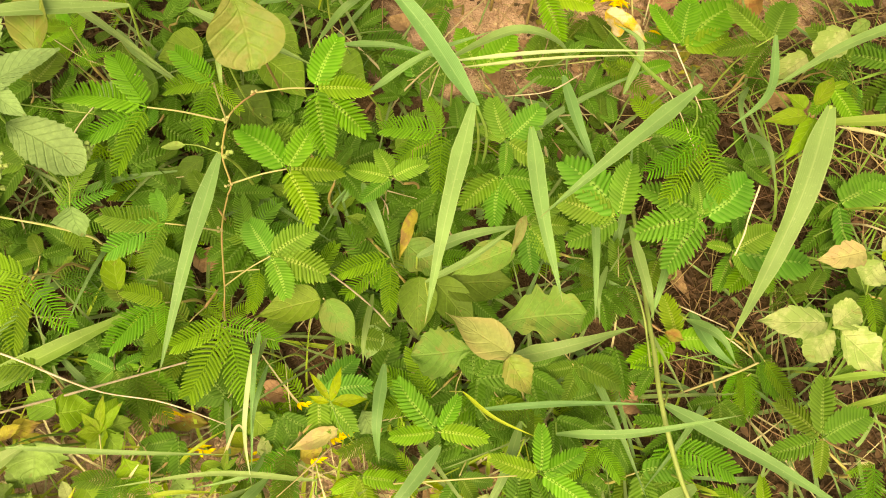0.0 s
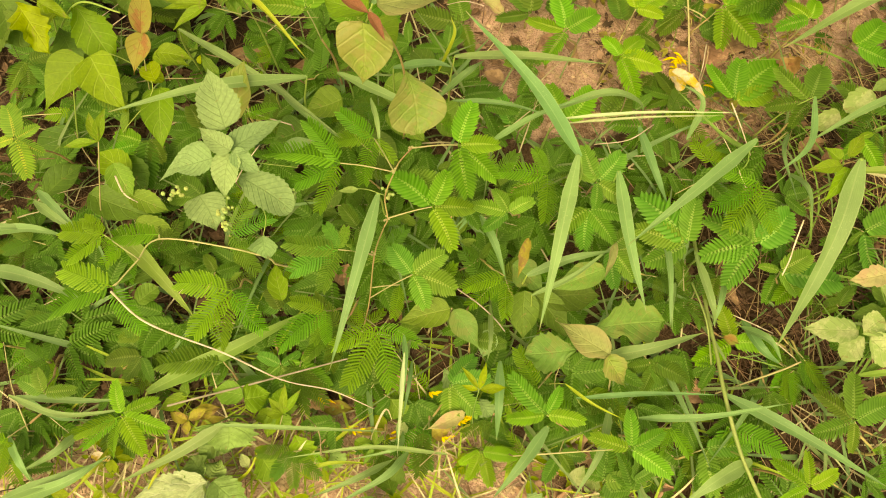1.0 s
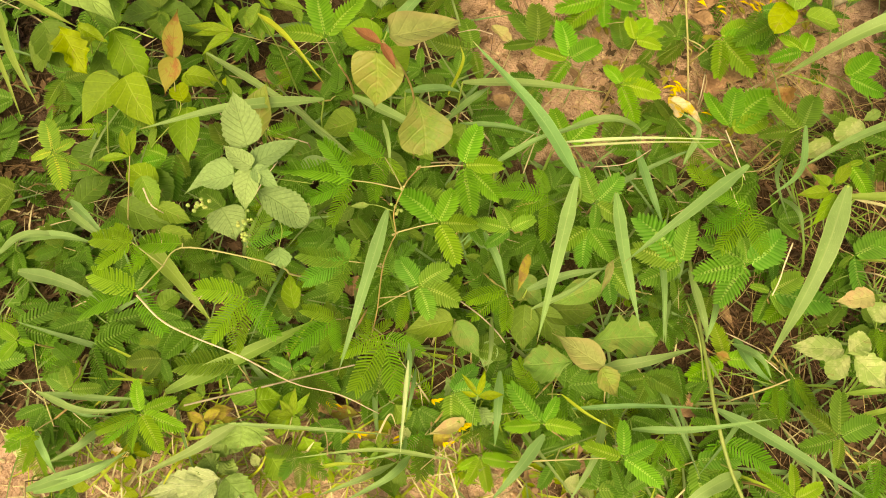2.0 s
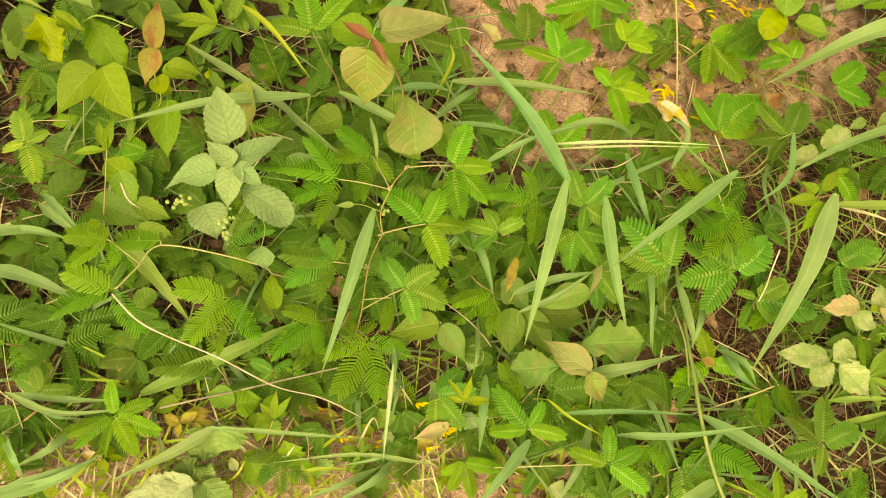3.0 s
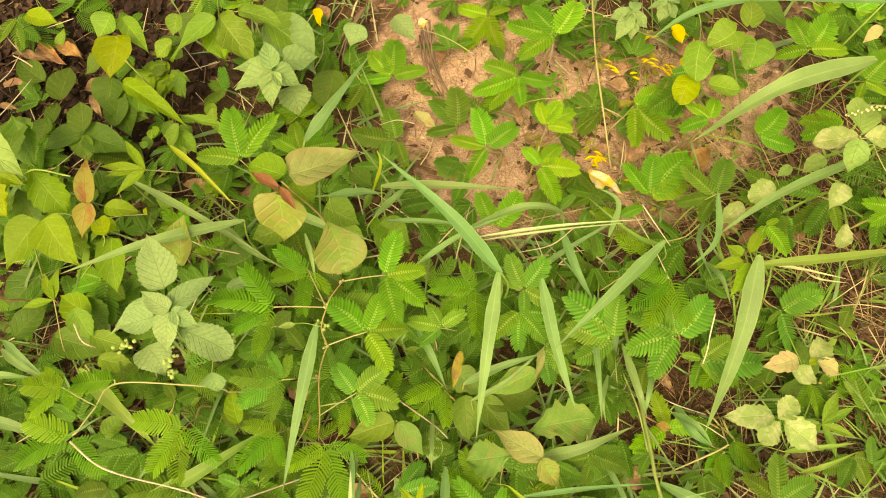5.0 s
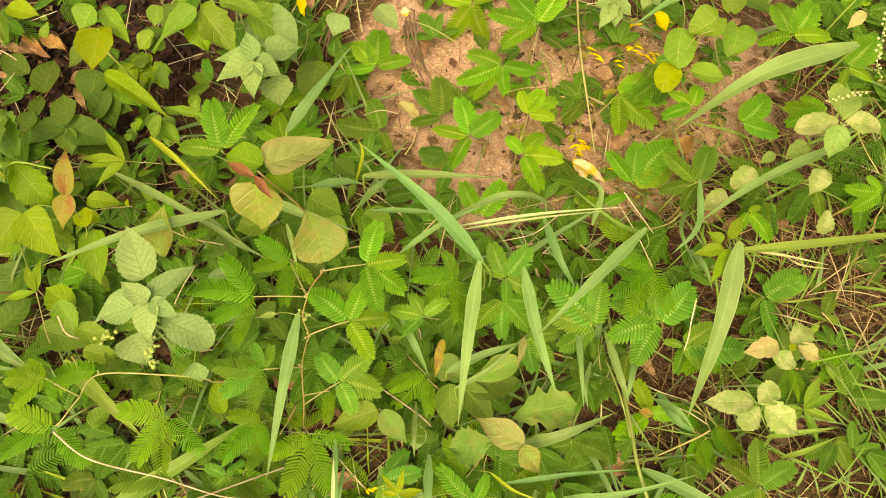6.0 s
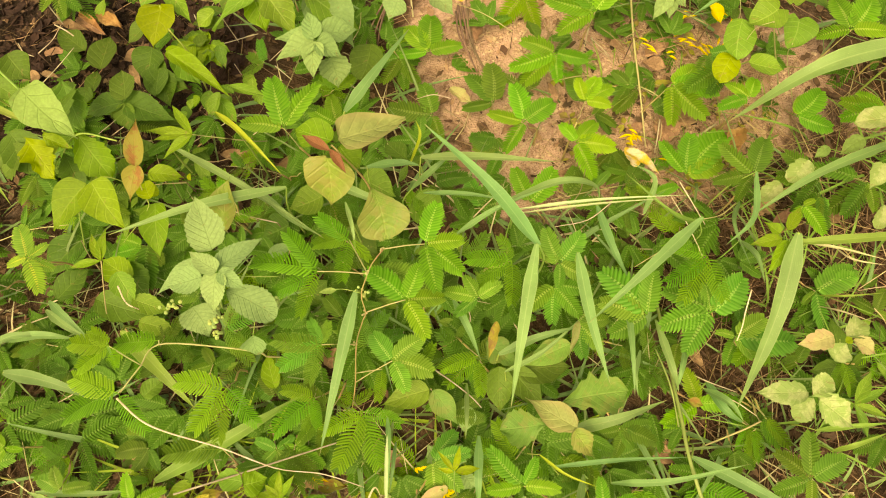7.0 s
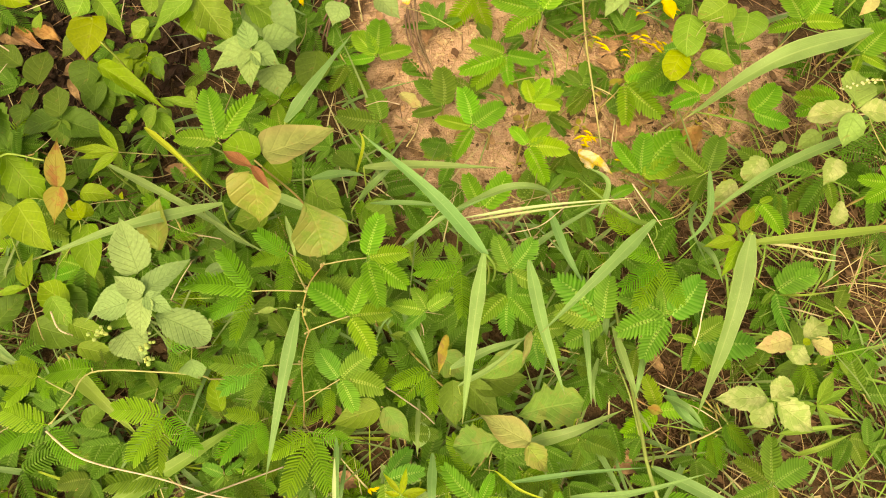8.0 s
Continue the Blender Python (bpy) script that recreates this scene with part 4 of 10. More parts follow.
for node in ((-0.14, 0.313, 0.222), (-0.123, 0.35, 0.208), (-0.148, 0.274, 0.167), (-0.164, 0.237, 0.127)):
    bud(tall, node, 4, 0.0022, 0.0018, STALK_TAN, 'stipule')

# mimosas round it
mimosa((0.177, 0.672, 0.03), [(0.16, 0.723, 0.026), (0.169, 0.738, 0.023), (0.196, 0.713, 0.023)], kind='full', mat=MIMOSA_SHADED)
mimosa((0.262, 0.707, 0.03), [(0.236, 0.737, 0.027), (0.277, 0.76, 0.024), (0.237, 0.672, 0.022), (0.264, 0.675, 0.027)], kind='full', mat=MIMOSA_SHADED)
mimosa((0.204, 0.653, 0.025), [(0.239, 0.633, 0.022), (0.229, 0.62, 0.02)], kind='full', mat=MIMOSA_SHADED)
mimosa((0.226, 0.578, 0.03), [(0.2, 0.549, 0.027), (0.21, 0.538, 0.024), (0.235, 0.549, 0.025)], kind='full', mat=MIMOSA_SHADED)
mimosa((0.042, 0.581, 0.03), [(-0.009, 0.61, 0.026), (-0.005, 0.588, 0.024), (0.023, 0.535, 0.021)], kind='full', mat=MIMOSA_SHADED)
mimosa((0.049, 0.357, 0.137), [(0.03, 0.396, 0.134), (-0.016, 0.361, 0.129), (0.001, 0.322, 0.127), (0.051, 0.296, 0.131)])
mimosa((0.002, 0.305, 0.13), [(-0.044, 0.317, 0.127), (-0.017, 0.339, 0.125), (0.036, 0.327, 0.123), (-0.029, 0.282, 0.126)], kind='full', mat=MIMOSA_PALE)
mimosa((0.119, 0.362, 0.115), [(0.103, 0.416, 0.111), (0.156, 0.412, 0.108), (0.09, 0.378, 0.11), (0.163, 0.343, 0.11), (0.118, 0.327, 0.11)], kind='full', mat=MIMOSA_PALE)
mimosa((0.106, 0.32, 0.06), [(0.081, 0.34, 0.058), (0.096, 0.347, 0.057), (0.121, 0.301, 0.056), (0.138, 0.331, 0.057)], mat=MIMOSA_SHADED)
mimosa((0.248, 0.295, 0.087), [(0.189, 0.362, 0.081), (0.184, 0.315, 0.079), (0.195, 0.268, 0.076), (0.267, 0.361, 0.081)], kind='full', mat=MIMOSA_PALE, wide=1.1)
mimosa((0.336, 0.298, 0.097), [(0.275, 0.332, 0.092), (0.336, 0.343, 0.092), (0.399, 0.357, 0.084), (0.269, 0.277, 0.09), (0.302, 0.241, 0.087)], kind='full', mat=MIMOSA_PALE, wide=1.05)
mimosa((0.321, 0.368, 0.14), [(0.266, 0.39, 0.136), (0.265, 0.332, 0.131), (0.286, 0.306, 0.127), (0.344, 0.306, 0.133)])
mimosa((0.369, 0.265, 0.09), [(0.421, 0.296, 0.086), (0.463, 0.267, 0.079), (0.395, 0.235, 0.083), (0.344, 0.271, 0.087)], kind='full', mat=MIMOSA_PALE)
mimosa((0.327, 0.174, 0.035), [(0.314, 0.223, 0.035), (0.276, 0.144, 0.035), (0.387, 0.173, 0.035)], kind='full', mat=MIMOSA_YOUNG)
mimosa((-0.084, 0.763, 0.04), [(-0.127, 0.822, 0.035), (-0.081, 0.856, 0.03), (-0.028, 0.785, 0.03), (-0.141, 0.761, 0.035)], kind='full')
mimosa((-0.074, 0.639, 0.04), [(-0.15, 0.661, 0.034), (-0.095, 0.708, 0.032), (-0.113, 0.607, 0.031), (-0.059, 0.595, 0.035)], kind='full', mat=MIMOSA_SHADED)
mimosa((0.029, 0.658, 0.05), [(0.023, 0.743, 0.044), (-0.015, 0.722, 0.041), (-0.023, 0.654, 0.041)], kind='full', mat=MIMOSA_SHADED)
mimosa((0.072, 0.587, 0.116), [(0.058, 0.66, 0.111), (0.019, 0.608, 0.109), (0.124, 0.634, 0.105), (0.041, 0.542, 0.111)], kind='full')
mimosa((0.132, 0.744, 0.067), [(0.075, 0.772, 0.063), (0.056, 0.726, 0.057), (0.076, 0.697, 0.054), (0.137, 0.694, 0.062), (0.189, 0.742, 0.059)], kind='full')
mimosa((0.183, 0.765, 0.147), [(0.111, 0.796, 0.141), (0.127, 0.735, 0.139), (0.148, 0.847, 0.134), (0.221, 0.844, 0.139)], kind='full')
mimosa((0.087, 0.898, 0.03), [(0.042, 0.836, 0.024), (0.109, 0.832, 0.021), (0.033, 0.926, 0.02), (0.126, 0.918, 0.026)], kind='full', mat=MIMOSA_YOUNG)
mimosa((0.158, 0.599, 0.158), [(0.152, 0.641, 0.155), (0.18, 0.65, 0.152), (0.203, 0.629, 0.15), (0.197, 0.595, 0.154)], kind='full', mat=MIMOSA_YOUNG)
mimosa((0.154, 0.562, 0.1), [(0.13, 0.595, 0.097), (0.19, 0.605, 0.094), (0.221, 0.563, 0.089), (0.181, 0.507, 0.094)], kind='full', mat=MIMOSA_YOUNG)
mimosa((0.323, 0.689, 0.061), [(0.32, 0.619, 0.056), (0.382, 0.638, 0.052), (0.409, 0.688, 0.047), (0.372, 0.734, 0.055)], kind='full')
mimosa((0.276, 0.701, 0.03), [(0.229, 0.73, 0.026), (0.238, 0.661, 0.023), (0.269, 0.759, 0.021)], kind='full', mat=MIMOSA_SHADED)
mimosa((0.413, 0.624, 0.13), [(0.385, 0.653, 0.127), (0.37, 0.611, 0.124), (0.434, 0.668, 0.123)], kind='full')
mimosa((0.58, 0.74, 0.14), [(0.571, 0.811, 0.135), (0.638, 0.814, 0.13), (0.533, 0.736, 0.131), (0.643, 0.743, 0.134)], kind='full')
mimosa((0.51, 0.622, 0.08), [(0.564, 0.678, 0.075), (0.571, 0.608, 0.073), (0.535, 0.664, 0.073)], kind='full')
mimosa((0.648, 0.637, 0.08), [(0.589, 0.655, 0.075), (0.589, 0.624, 0.072), (0.623, 0.675, 0.073)], kind='full')
mimosa((0.329, 0.523, 0.07), [(0.3, 0.583, 0.065), (0.348, 0.599, 0.061), (0.411, 0.608, 0.052), (0.395, 0.551, 0.063)], kind='full', wide=0.9)
mimosa((0.409, 0.502, 0.12), [(0.373, 0.556, 0.115), (0.443, 0.573, 0.111), (0.356, 0.497, 0.11), (0.385, 0.465, 0.116)], kind='full', mat=MIMOSA_SHADED, wide=0.9)
mimosa((0.086, 0.476, 0.06), [(0.063, 0.537, 0.055), (0.129, 0.541, 0.051)], kind='full')
mimosa((0.148, 0.496, 0.04), [(0.196, 0.554, 0.035), (0.164, 0.554, 0.033), (0.191, 0.513, 0.033)], kind='full', mat=MIMOSA_SHADED)
mimosa((0.034, 0.603, 0.03), [(-0.009, 0.607, 0.027), (0.01, 0.583, 0.026), (0.048, 0.584, 0.026)], kind='full', mat=MIMOSA_SHADED)
mimosa((0.226, 0.683, 0.03), [(0.199, 0.706, 0.027), (0.202, 0.653, 0.025)], kind='full', mat=MIMOSA_SHADED)
mimosa((0.254, 0.538, 0.04), [(0.21, 0.554, 0.037), (0.23, 0.586, 0.034), (0.214, 0.525, 0.032)], kind='full', mat=MIMOSA_SHADED)
mimosa((0.285, 0.496, 0.05), [(0.323, 0.513, 0.047), (0.258, 0.487, 0.046), (0.243, 0.513, 0.042)], kind='full')
mimosa((0.401, 0.708, 0.09), [(0.368, 0.689, 0.087), (0.341, 0.673, 0.081), (0.376, 0.662, 0.08)], kind='full', mat=MIMOSA_SHADED)
mimosa((0.668, 0.694, 0.12), [(0.74, 0.759, 0.114), (0.707, 0.676, 0.115), (0.657, 0.667, 0.114)], kind='full')
mimosa((0.739, 0.595, 0.06), [(0.655, 0.56, 0.053), (0.679, 0.532, 0.048), (0.711, 0.569, 0.053)], mat=MIMOSA_SHADED)
mimosa((0.616, 0.518, 0.06), [(0.574, 0.464, 0.055), (0.628, 0.473, 0.054), (0.554, 0.477, 0.046)], kind='full', mat=MIMOSA_SHADED)
mimosa((0.69, 0.491, 0.1), [(0.644, 0.502, 0.096), (0.647, 0.467, 0.094), (0.683, 0.521, 0.095)], kind='full')
mimosa((0.531, 0.492, 0.07), [(0.513, 0.446, 0.066), (0.544, 0.439, 0.063), (0.493, 0.466, 0.061)], kind='full', mat=MIMOSA_SHADED)
mimosa((0.487, 0.462, 0.1), [(0.515, 0.419, 0.096), (0.507, 0.472, 0.098), (0.465, 0.434, 0.093)], kind='full')
mimosa((0.346, 0.322, 0.07), [(0.298, 0.334, 0.066), (0.325, 0.352, 0.066)], kind='comb', mat=MIMOSA_SHADED)
mimosa((0.302, 0.261, 0.05), [(0.322, 0.247, 0.048), (0.293, 0.221, 0.045), (0.283, 0.269, 0.046)], kind='full', mat=MIMOSA_SHADED)
mimosa((0.414, 0.272, 0.06), [(0.379, 0.231, 0.056), (0.428, 0.232, 0.055), (0.454, 0.266, 0.054)], kind='full')
mimosa((0.452, 0.235, 0.04), [(0.479, 0.244, 0.038), (0.435, 0.21, 0.036), (0.422, 0.234, 0.034)], mat=MIMOSA_SHADED)
mimosa((0.531, 0.235, 0.06), [(0.511, 0.196, 0.057), (0.543, 0.189, 0.054), (0.535, 0.228, 0.059)])
mimosa((0.417, 0.154, 0.05), [(0.45, 0.117, 0.047), (0.436, 0.132, 0.047)], kind='comb')
mimosa((0.391, 0.145, 0.045), [(0.379, 0.092, 0.041), (0.404, 0.1, 0.04)], kind='comb')
mimosa((0.209, 0.135, 0.05), [(0.261, 0.118, 0.046), (0.229, 0.11, 0.046), (0.256, 0.145, 0.042)], kind='full', mat=MIMOSA_SHADED)
mimosa((0.219, 0.254, 0.05), [(0.26, 0.228, 0.047), (0.227, 0.218, 0.046), (0.195, 0.234, 0.044)], mat=MIMOSA_SHADED)
mimosa((0.267, 0.227, 0.05), [(0.249, 0.187, 0.047), (0.282, 0.188, 0.045), (0.243, 0.219, 0.046)], mat=MIMOSA_SHADED)

# mimosas under the downy and heart-leaved plants
mimosa((-0.623, 0.342, 0.164), [(-0.653, 0.39, 0.16), (-0.604, 0.365, 0.16), (-0.589, 0.33, 0.157), (-0.601, 0.294, 0.159), (-0.653, 0.331, 0.16)], kind='full', mat=SPOTTED)
mimosa((-0.267, 0.516, 0.22), [(-0.299, 0.609, 0.213), (-0.232, 0.595, 0.21), (-0.335, 0.531, 0.209)], kind='full', wide=0.72)
mimosa((-0.223, 0.166, 0.09), [(-0.274, 0.177, 0.086), (-0.285, 0.114, 0.081), (-0.236, 0.123, 0.083), (-0.216, 0.125, 0.086)])
mimosa((-0.325, 0.172, 0.155), [(-0.404, 0.178, 0.15), (-0.37, 0.112, 0.146), (-0.334, 0.103, 0.144), (-0.281, 0.129, 0.149)])
mimosa((-0.6, 0.123, 0.02), [(-0.639, 0.08, 0.019), (-0.575, 0.087, 0.019), (-0.64, 0.136, 0.019)], mat=MIMOSA_SHADED)
mimosa((-0.354, 0.094, 0.06), [(-0.445, 0.085, 0.054), (-0.413, 0.071, 0.053)], mat=MIMOSA_SHADED)
mimosa((-0.5, 0.391, 0.08), [(-0.512, 0.34, 0.076), (-0.494, 0.324, 0.072), (-0.479, 0.36, 0.073)], kind='full', mat=MIMOSA_SHADED)
mimosa((-0.646, 0.238, 0.05), [(-0.692, 0.271, 0.046), (-0.693, 0.221, 0.044), (-0.65, 0.197, 0.043)], mat=MIMOSA_SHADED)
mimosa((-0.603, 0.198, 0.05), [(-0.643, 0.214, 0.047), (-0.642, 0.189, 0.046), (-0.612, 0.17, 0.045)], kind='full', mat=MIMOSA_SHADED)
mimosa((-0.633, 0.11, 0.03), [(-0.674, 0.117, 0.027), (-0.659, 0.086, 0.026), (-0.632, 0.071, 0.024)], mat=MIMOSA_SHADED)
mimosa((-0.466, 0.093, 0.05), [(-0.515, 0.084, 0.047), (-0.486, 0.062, 0.046), (-0.451, 0.063, 0.044)], kind='full', mat=MIMOSA_SHADED)
mimosa((-0.468, 0.124, 0.04), [(-0.509, 0.115, 0.037), (-0.5, 0.146, 0.036), (-0.441, 0.14, 0.034)], kind='full', mat=MIMOSA_SHADED)
mimosa((-0.369, 0.459, 0.12), [(-0.413, 0.462, 0.117), (-0.406, 0.442, 0.115), (-0.393, 0.481, 0.115)])
mimosa((-0.359, 0.419, 0.12), [(-0.321, 0.439, 0.117), (-0.327, 0.422, 0.116), (-0.358, 0.403, 0.117)])
mimosa((-0.361, 0.509, 0.1), [(-0.383, 0.538, 0.097), (-0.346, 0.52, 0.098), (-0.387, 0.491, 0.095)], mat=MIMOSA_SHADED)
mimosa((-0.388, 0.214, 0.05), [(-0.421, 0.205, 0.048), (-0.41, 0.238, 0.046), (-0.359, 0.232, 0.044)], kind='full', mat=MIMOSA_SHADED)
mimosa((-0.281, 0.096, 0.05), [(-0.315, 0.106, 0.047), (-0.26, 0.115, 0.046), (-0.304, 0.076, 0.045), (-0.263, 0.07, 0.047)], kind='full', mat=MIMOSA_PALE)
mimosa((-0.075, 0.208, 0.05), [(-0.112, 0.207, 0.047), (-0.055, 0.217, 0.047), (-0.061, 0.177, 0.044)], kind='full', mat=MIMOSA_SHADED)
mimosa((0.004, 0.228, 0.1), [(-0.042, 0.187, 0.096), (-0.051, 0.208, 0.093)], kind='comb')
mimosa((0.006, 0.222, 0.1), [(0.008, 0.173, 0.096), (-0.009, 0.195, 0.096)], kind='comb')
mimosa((-0.027, 0.257, 0.06), [(-0.048, 0.274, 0.058), (-0.011, 0.282, 0.057), (-0.03, 0.233, 0.056)], mat=MIMOSA_SHADED)
mimosa((-0.135, 0.341, 0.14), [(-0.077, 0.338, 0.136), (-0.105, 0.355, 0.136), (-0.088, 0.32, 0.131)], kind='full', mat=MIMOSA_PALE)
mimosa((-0.061, 0.324, 0.1), [(-0.032, 0.292, 0.097), (-0.025, 0.318, 0.096), (-0.05, 0.35, 0.095)], kind='full', mat=MIMOSA_SHADED)
mimosa((-0.192, 0.279, 0.1), [(-0.22, 0.311, 0.097), (-0.182, 0.248, 0.096), (-0.168, 0.272, 0.096)], kind='full', mat=MIMOSA_SHADED)

# the mimosa on the bent twig
bent = thing('mimosa_plant', (-0.285, 0.232, 0.0), 'young mimosa with bright feathery leaves on a thin bent twig', 'mimosa', 'mimosas in the undergrowth')
stalk(bent, [(-0.294, 0.221, 0.1), (-0.3, 0.224, 0.12), (-0.34, 0.226, 0.15), (-0.415, 0.225, 0.172), (-0.431, 0.193, 0.183), (-0.445, 0.162, 0.192)], 0.0012, 0.0009, STALK_TAN, name='stem')
stalk(bent, [(-0.285, 0.232, -0.005), (-0.278, 0.225, 0.06), (-0.294, 0.221, 0.1)], 0.00125, 0.0012, STALK_TAN, name='stem')
mimosa_leaf(bent, (-0.447, 0.161, 0.193), [(-0.524, 0.129, 0.187), (-0.523, 0.181, 0.184), (-0.409, 0.114, 0.182)], (-0.443, 0.166, 0.191))
mimosa_leaf(bent, (-0.465, 0.218, 0.2), [(-0.524, 0.223, 0.196), (-0.5, 0.241, 0.195), (-0.512, 0.189, 0.191), (-0.454, 0.191, 0.197)], (-0.428, 0.196, 0.182), kind='comb', mat=MIMOSA_YOUNG, wide=1.15)
mimosa_leaf(bent, (-0.415, 0.23, 0.175), [(-0.478, 0.228, 0.171)], (-0.415, 0.225, 0.172), wide=1.25)

# mimosas on the near side
mimosa((-0.466, 0.018, 0.073), [(-0.486, 0.059, 0.07), (-0.427, 0.039, 0.067), (-0.412, 0.0, 0.063), (-0.434, -0.028, 0.067)], kind='full', mat=MIMOSA_YOUNG, wide=0.85)
mimosa((-0.47, 0.016, 0.068), [(-0.54, -0.016, 0.063), (-0.515, -0.028, 0.061), (-0.479, -0.036, 0.059)], wide=0.6)
mimosa((0.067, 0.058, 0.083), [(0.021, 0.105, 0.078), (0.086, 0.094, 0.078), (0.019, 0.051, 0.075), (0.117, 0.053, 0.078)], kind='full', wide=0.82)
mimosa((0.168, 0.026, 0.1), [(0.167, 0.071, 0.097), (0.211, 0.051, 0.094), (0.121, 0.037, 0.092), (0.218, -0.003, 0.095)], kind='full', wide=0.82)
mimosa((0.365, 0.0, 0.13), [(0.329, 0.027, 0.127), (0.373, 0.039, 0.125), (0.41, 0.017, 0.123), (0.335, -0.02, 0.126)], kind='full', mat=MIMOSA_YOUNG, wide=0.82)
mimosa((-0.009, 0.011, 0.03), [(-0.04, -0.024, 0.027), (0.04, 0.002, 0.024), (0.01, -0.034, 0.022)], mat=MIMOSA_YOUNG)
mimosa((-0.603, -0.02, 0.07), [(-0.641, -0.048, 0.067), (-0.615, -0.073, 0.064), (-0.586, -0.081, 0.059), (-0.646, -0.027, 0.066)], mat=MIMOSA_YOUNG)
mimosa((-0.079, 0.029, 0.05), [(-0.097, -0.024, 0.046), (-0.127, -0.003, 0.043)])
mimosa((0.309, 0.061, 0.05), [(0.386, 0.03, 0.044), (0.332, -0.007, 0.042), (0.285, -0.006, 0.038)])
mimosa((0.294, 0.05, 0.03), [(0.266, -0.004, 0.026), (0.29, -0.017, 0.022)], mat=MIMOSA_SHADED)
mimosa((0.366, 0.109, 0.05), [(0.335, 0.099, 0.048), (0.365, 0.067, 0.045), (0.398, 0.088, 0.044)], kind='full', mat=MIMOSA_SHADED)
mimosa((0.512, 0.056, 0.07), [(0.497, 0.002, 0.066), (0.513, -0.004, 0.063), (0.488, 0.043, 0.065)])
mimosa((0.218, 0.136, 0.05), [(0.18, 0.126, 0.047), (0.204, 0.097, 0.045), (0.239, 0.123, 0.046)], kind='full', mat=MIMOSA_SHADED)
mimosa((0.236, 0.054, 0.05), [(0.225, 0.016, 0.047), (0.264, 0.019, 0.045), (0.204, 0.014, 0.041)])
mimosa((0.375, 0.189, 0.04), [(0.398, 0.143, 0.036), (0.383, 0.142, 0.034)], kind='comb')
mimosa((0.391, 0.145, 0.05), [(0.394, 0.103, 0.047), (0.376, 0.11, 0.045)])
mimosa((0.407, 0.15, 0.05), [(0.437, 0.114, 0.047), (0.432, 0.137, 0.047)])
mimosa((-0.599, 0.134, 0.04), [(-0.644, 0.139, 0.037), (-0.627, 0.1, 0.035), (-0.587, 0.103, 0.034), (-0.573, 0.12, 0.037)], mat=MIMOSA_SHADED)
mimosa((-0.477, 0.102, 0.04), [(-0.524, 0.083, 0.036), (-0.463, 0.064, 0.035), (-0.518, 0.124, 0.033), (-0.443, 0.089, 0.036)], kind='full', mat=MIMOSA_SHADED)
mimosa((-0.39, 0.091, 0.05), [(-0.439, 0.088, 0.047), (-0.428, 0.113, 0.045)], mat=MIMOSA_SHADED)
mimosa((-0.612, 0.091, 0.14), [(-0.648, 0.107, 0.137), (-0.593, 0.089, 0.137), (-0.634, 0.065, 0.135)], kind='full', mat=MIMOSA_YOUNG)
mimosa((-0.553, 0.038, 0.1), [(-0.573, 0.066, 0.098), (-0.519, 0.044, 0.096), (-0.594, 0.05, 0.094)], kind='full', mat=MIMOSA_PALE)
mimosa((-0.135, 0.011, 0.05), [(-0.172, -0.006, 0.047), (-0.155, -0.02, 0.046), (-0.11, -0.009, 0.045)], mat=MIMOSA_SHADED)
mimosa((-0.223, -0.01, 0.06), [(-0.253, -0.019, 0.058), (-0.228, -0.039, 0.056), (-0.199, -0.03, 0.055)], mat=MIMOSA_YOUNG)
mimosa((-0.031, 0.08, 0.04), [(-0.079, 0.076, 0.037), (-0.053, 0.055, 0.036), (-0.013, 0.043, 0.033)], kind='full', mat=MIMOSA_SHADED)
mimosa((0.002, 0.044, 0.04), [(-0.036, 0.026, 0.037), (-0.004, 0.021, 0.037), (0.027, 0.031, 0.035)], mat=MIMOSA_SHADED)
mimosa((0.093, 0.013, 0.04), [(0.075, -0.025, 0.037), (0.113, -0.015, 0.036), (0.129, 0.008, 0.034)], kind='full', mat=MIMOSA_SHADED)
mimosa((-0.134, 0.065, 0.03), [(-0.115, 0.035, 0.027), (-0.156, 0.04, 0.026), (-0.102, 0.06, 0.024)], kind='full', mat=MIMOSA_SHADED)
mimosa((0.163, 0.086, 0.05), [(0.11, 0.067, 0.046), (0.126, 0.049, 0.044), (0.165, 0.056, 0.045)], mat=MIMOSA_SHADED)
mimosa((-0.255, 0.101, 0.05), [(-0.235, 0.127, 0.048), (-0.272, 0.1, 0.048), (-0.214, 0.074, 0.041)], kind='full')


# small yellow-green sprout
sprout = thing('seedling', (-0.013, 0.032, 0.0), 'small yellow-green three-leaved sprout', 'seedling')
stalk(sprout, [(-0.02, 0.032, -0.004), (-0.026, 0.054, 0.1), (-0.026, 0.079, 0.187)], 0.00069, 0.00055, STALK_GREEN)
leaf(sprout, (-0.026, 0.079, 0.187), (-0.020, 0.108, 0.192), 0.0085, 'lance', LIME, ribs=4, teeth=6)
leaf(sprout, (-0.025, 0.078, 0.187), (0.005, 0.083, 0.187), 0.0110, 'lance', LIME, ribs=4, teeth=6)
leaf(sprout, (-0.027, 0.08, 0.187), (-0.047, 0.102, 0.190), 0.0068, 'lance', LIME, ribs=4, teeth=6)
leaf(sprout, (-0.027, 0.078, 0.187), (-0.046, 0.082, 0.187), 0.0062, 'lance', LIME, ribs=4, teeth=6)

# mimosa with leaflets spread like fingers
mimosa((0.439, 0.078, 0.107), [(0.454, 0.136, 0.1), (0.402, 0.11, 0.1), (0.495, 0.102, 0.1), (0.393, 0.06, 0.1), (0.437, 0.041, 0.1)], (0.502, 0.041, 0.0), kind='full', mat=MIMOSA_SHADED, label='mimosa with five leaflets spread like fingers')

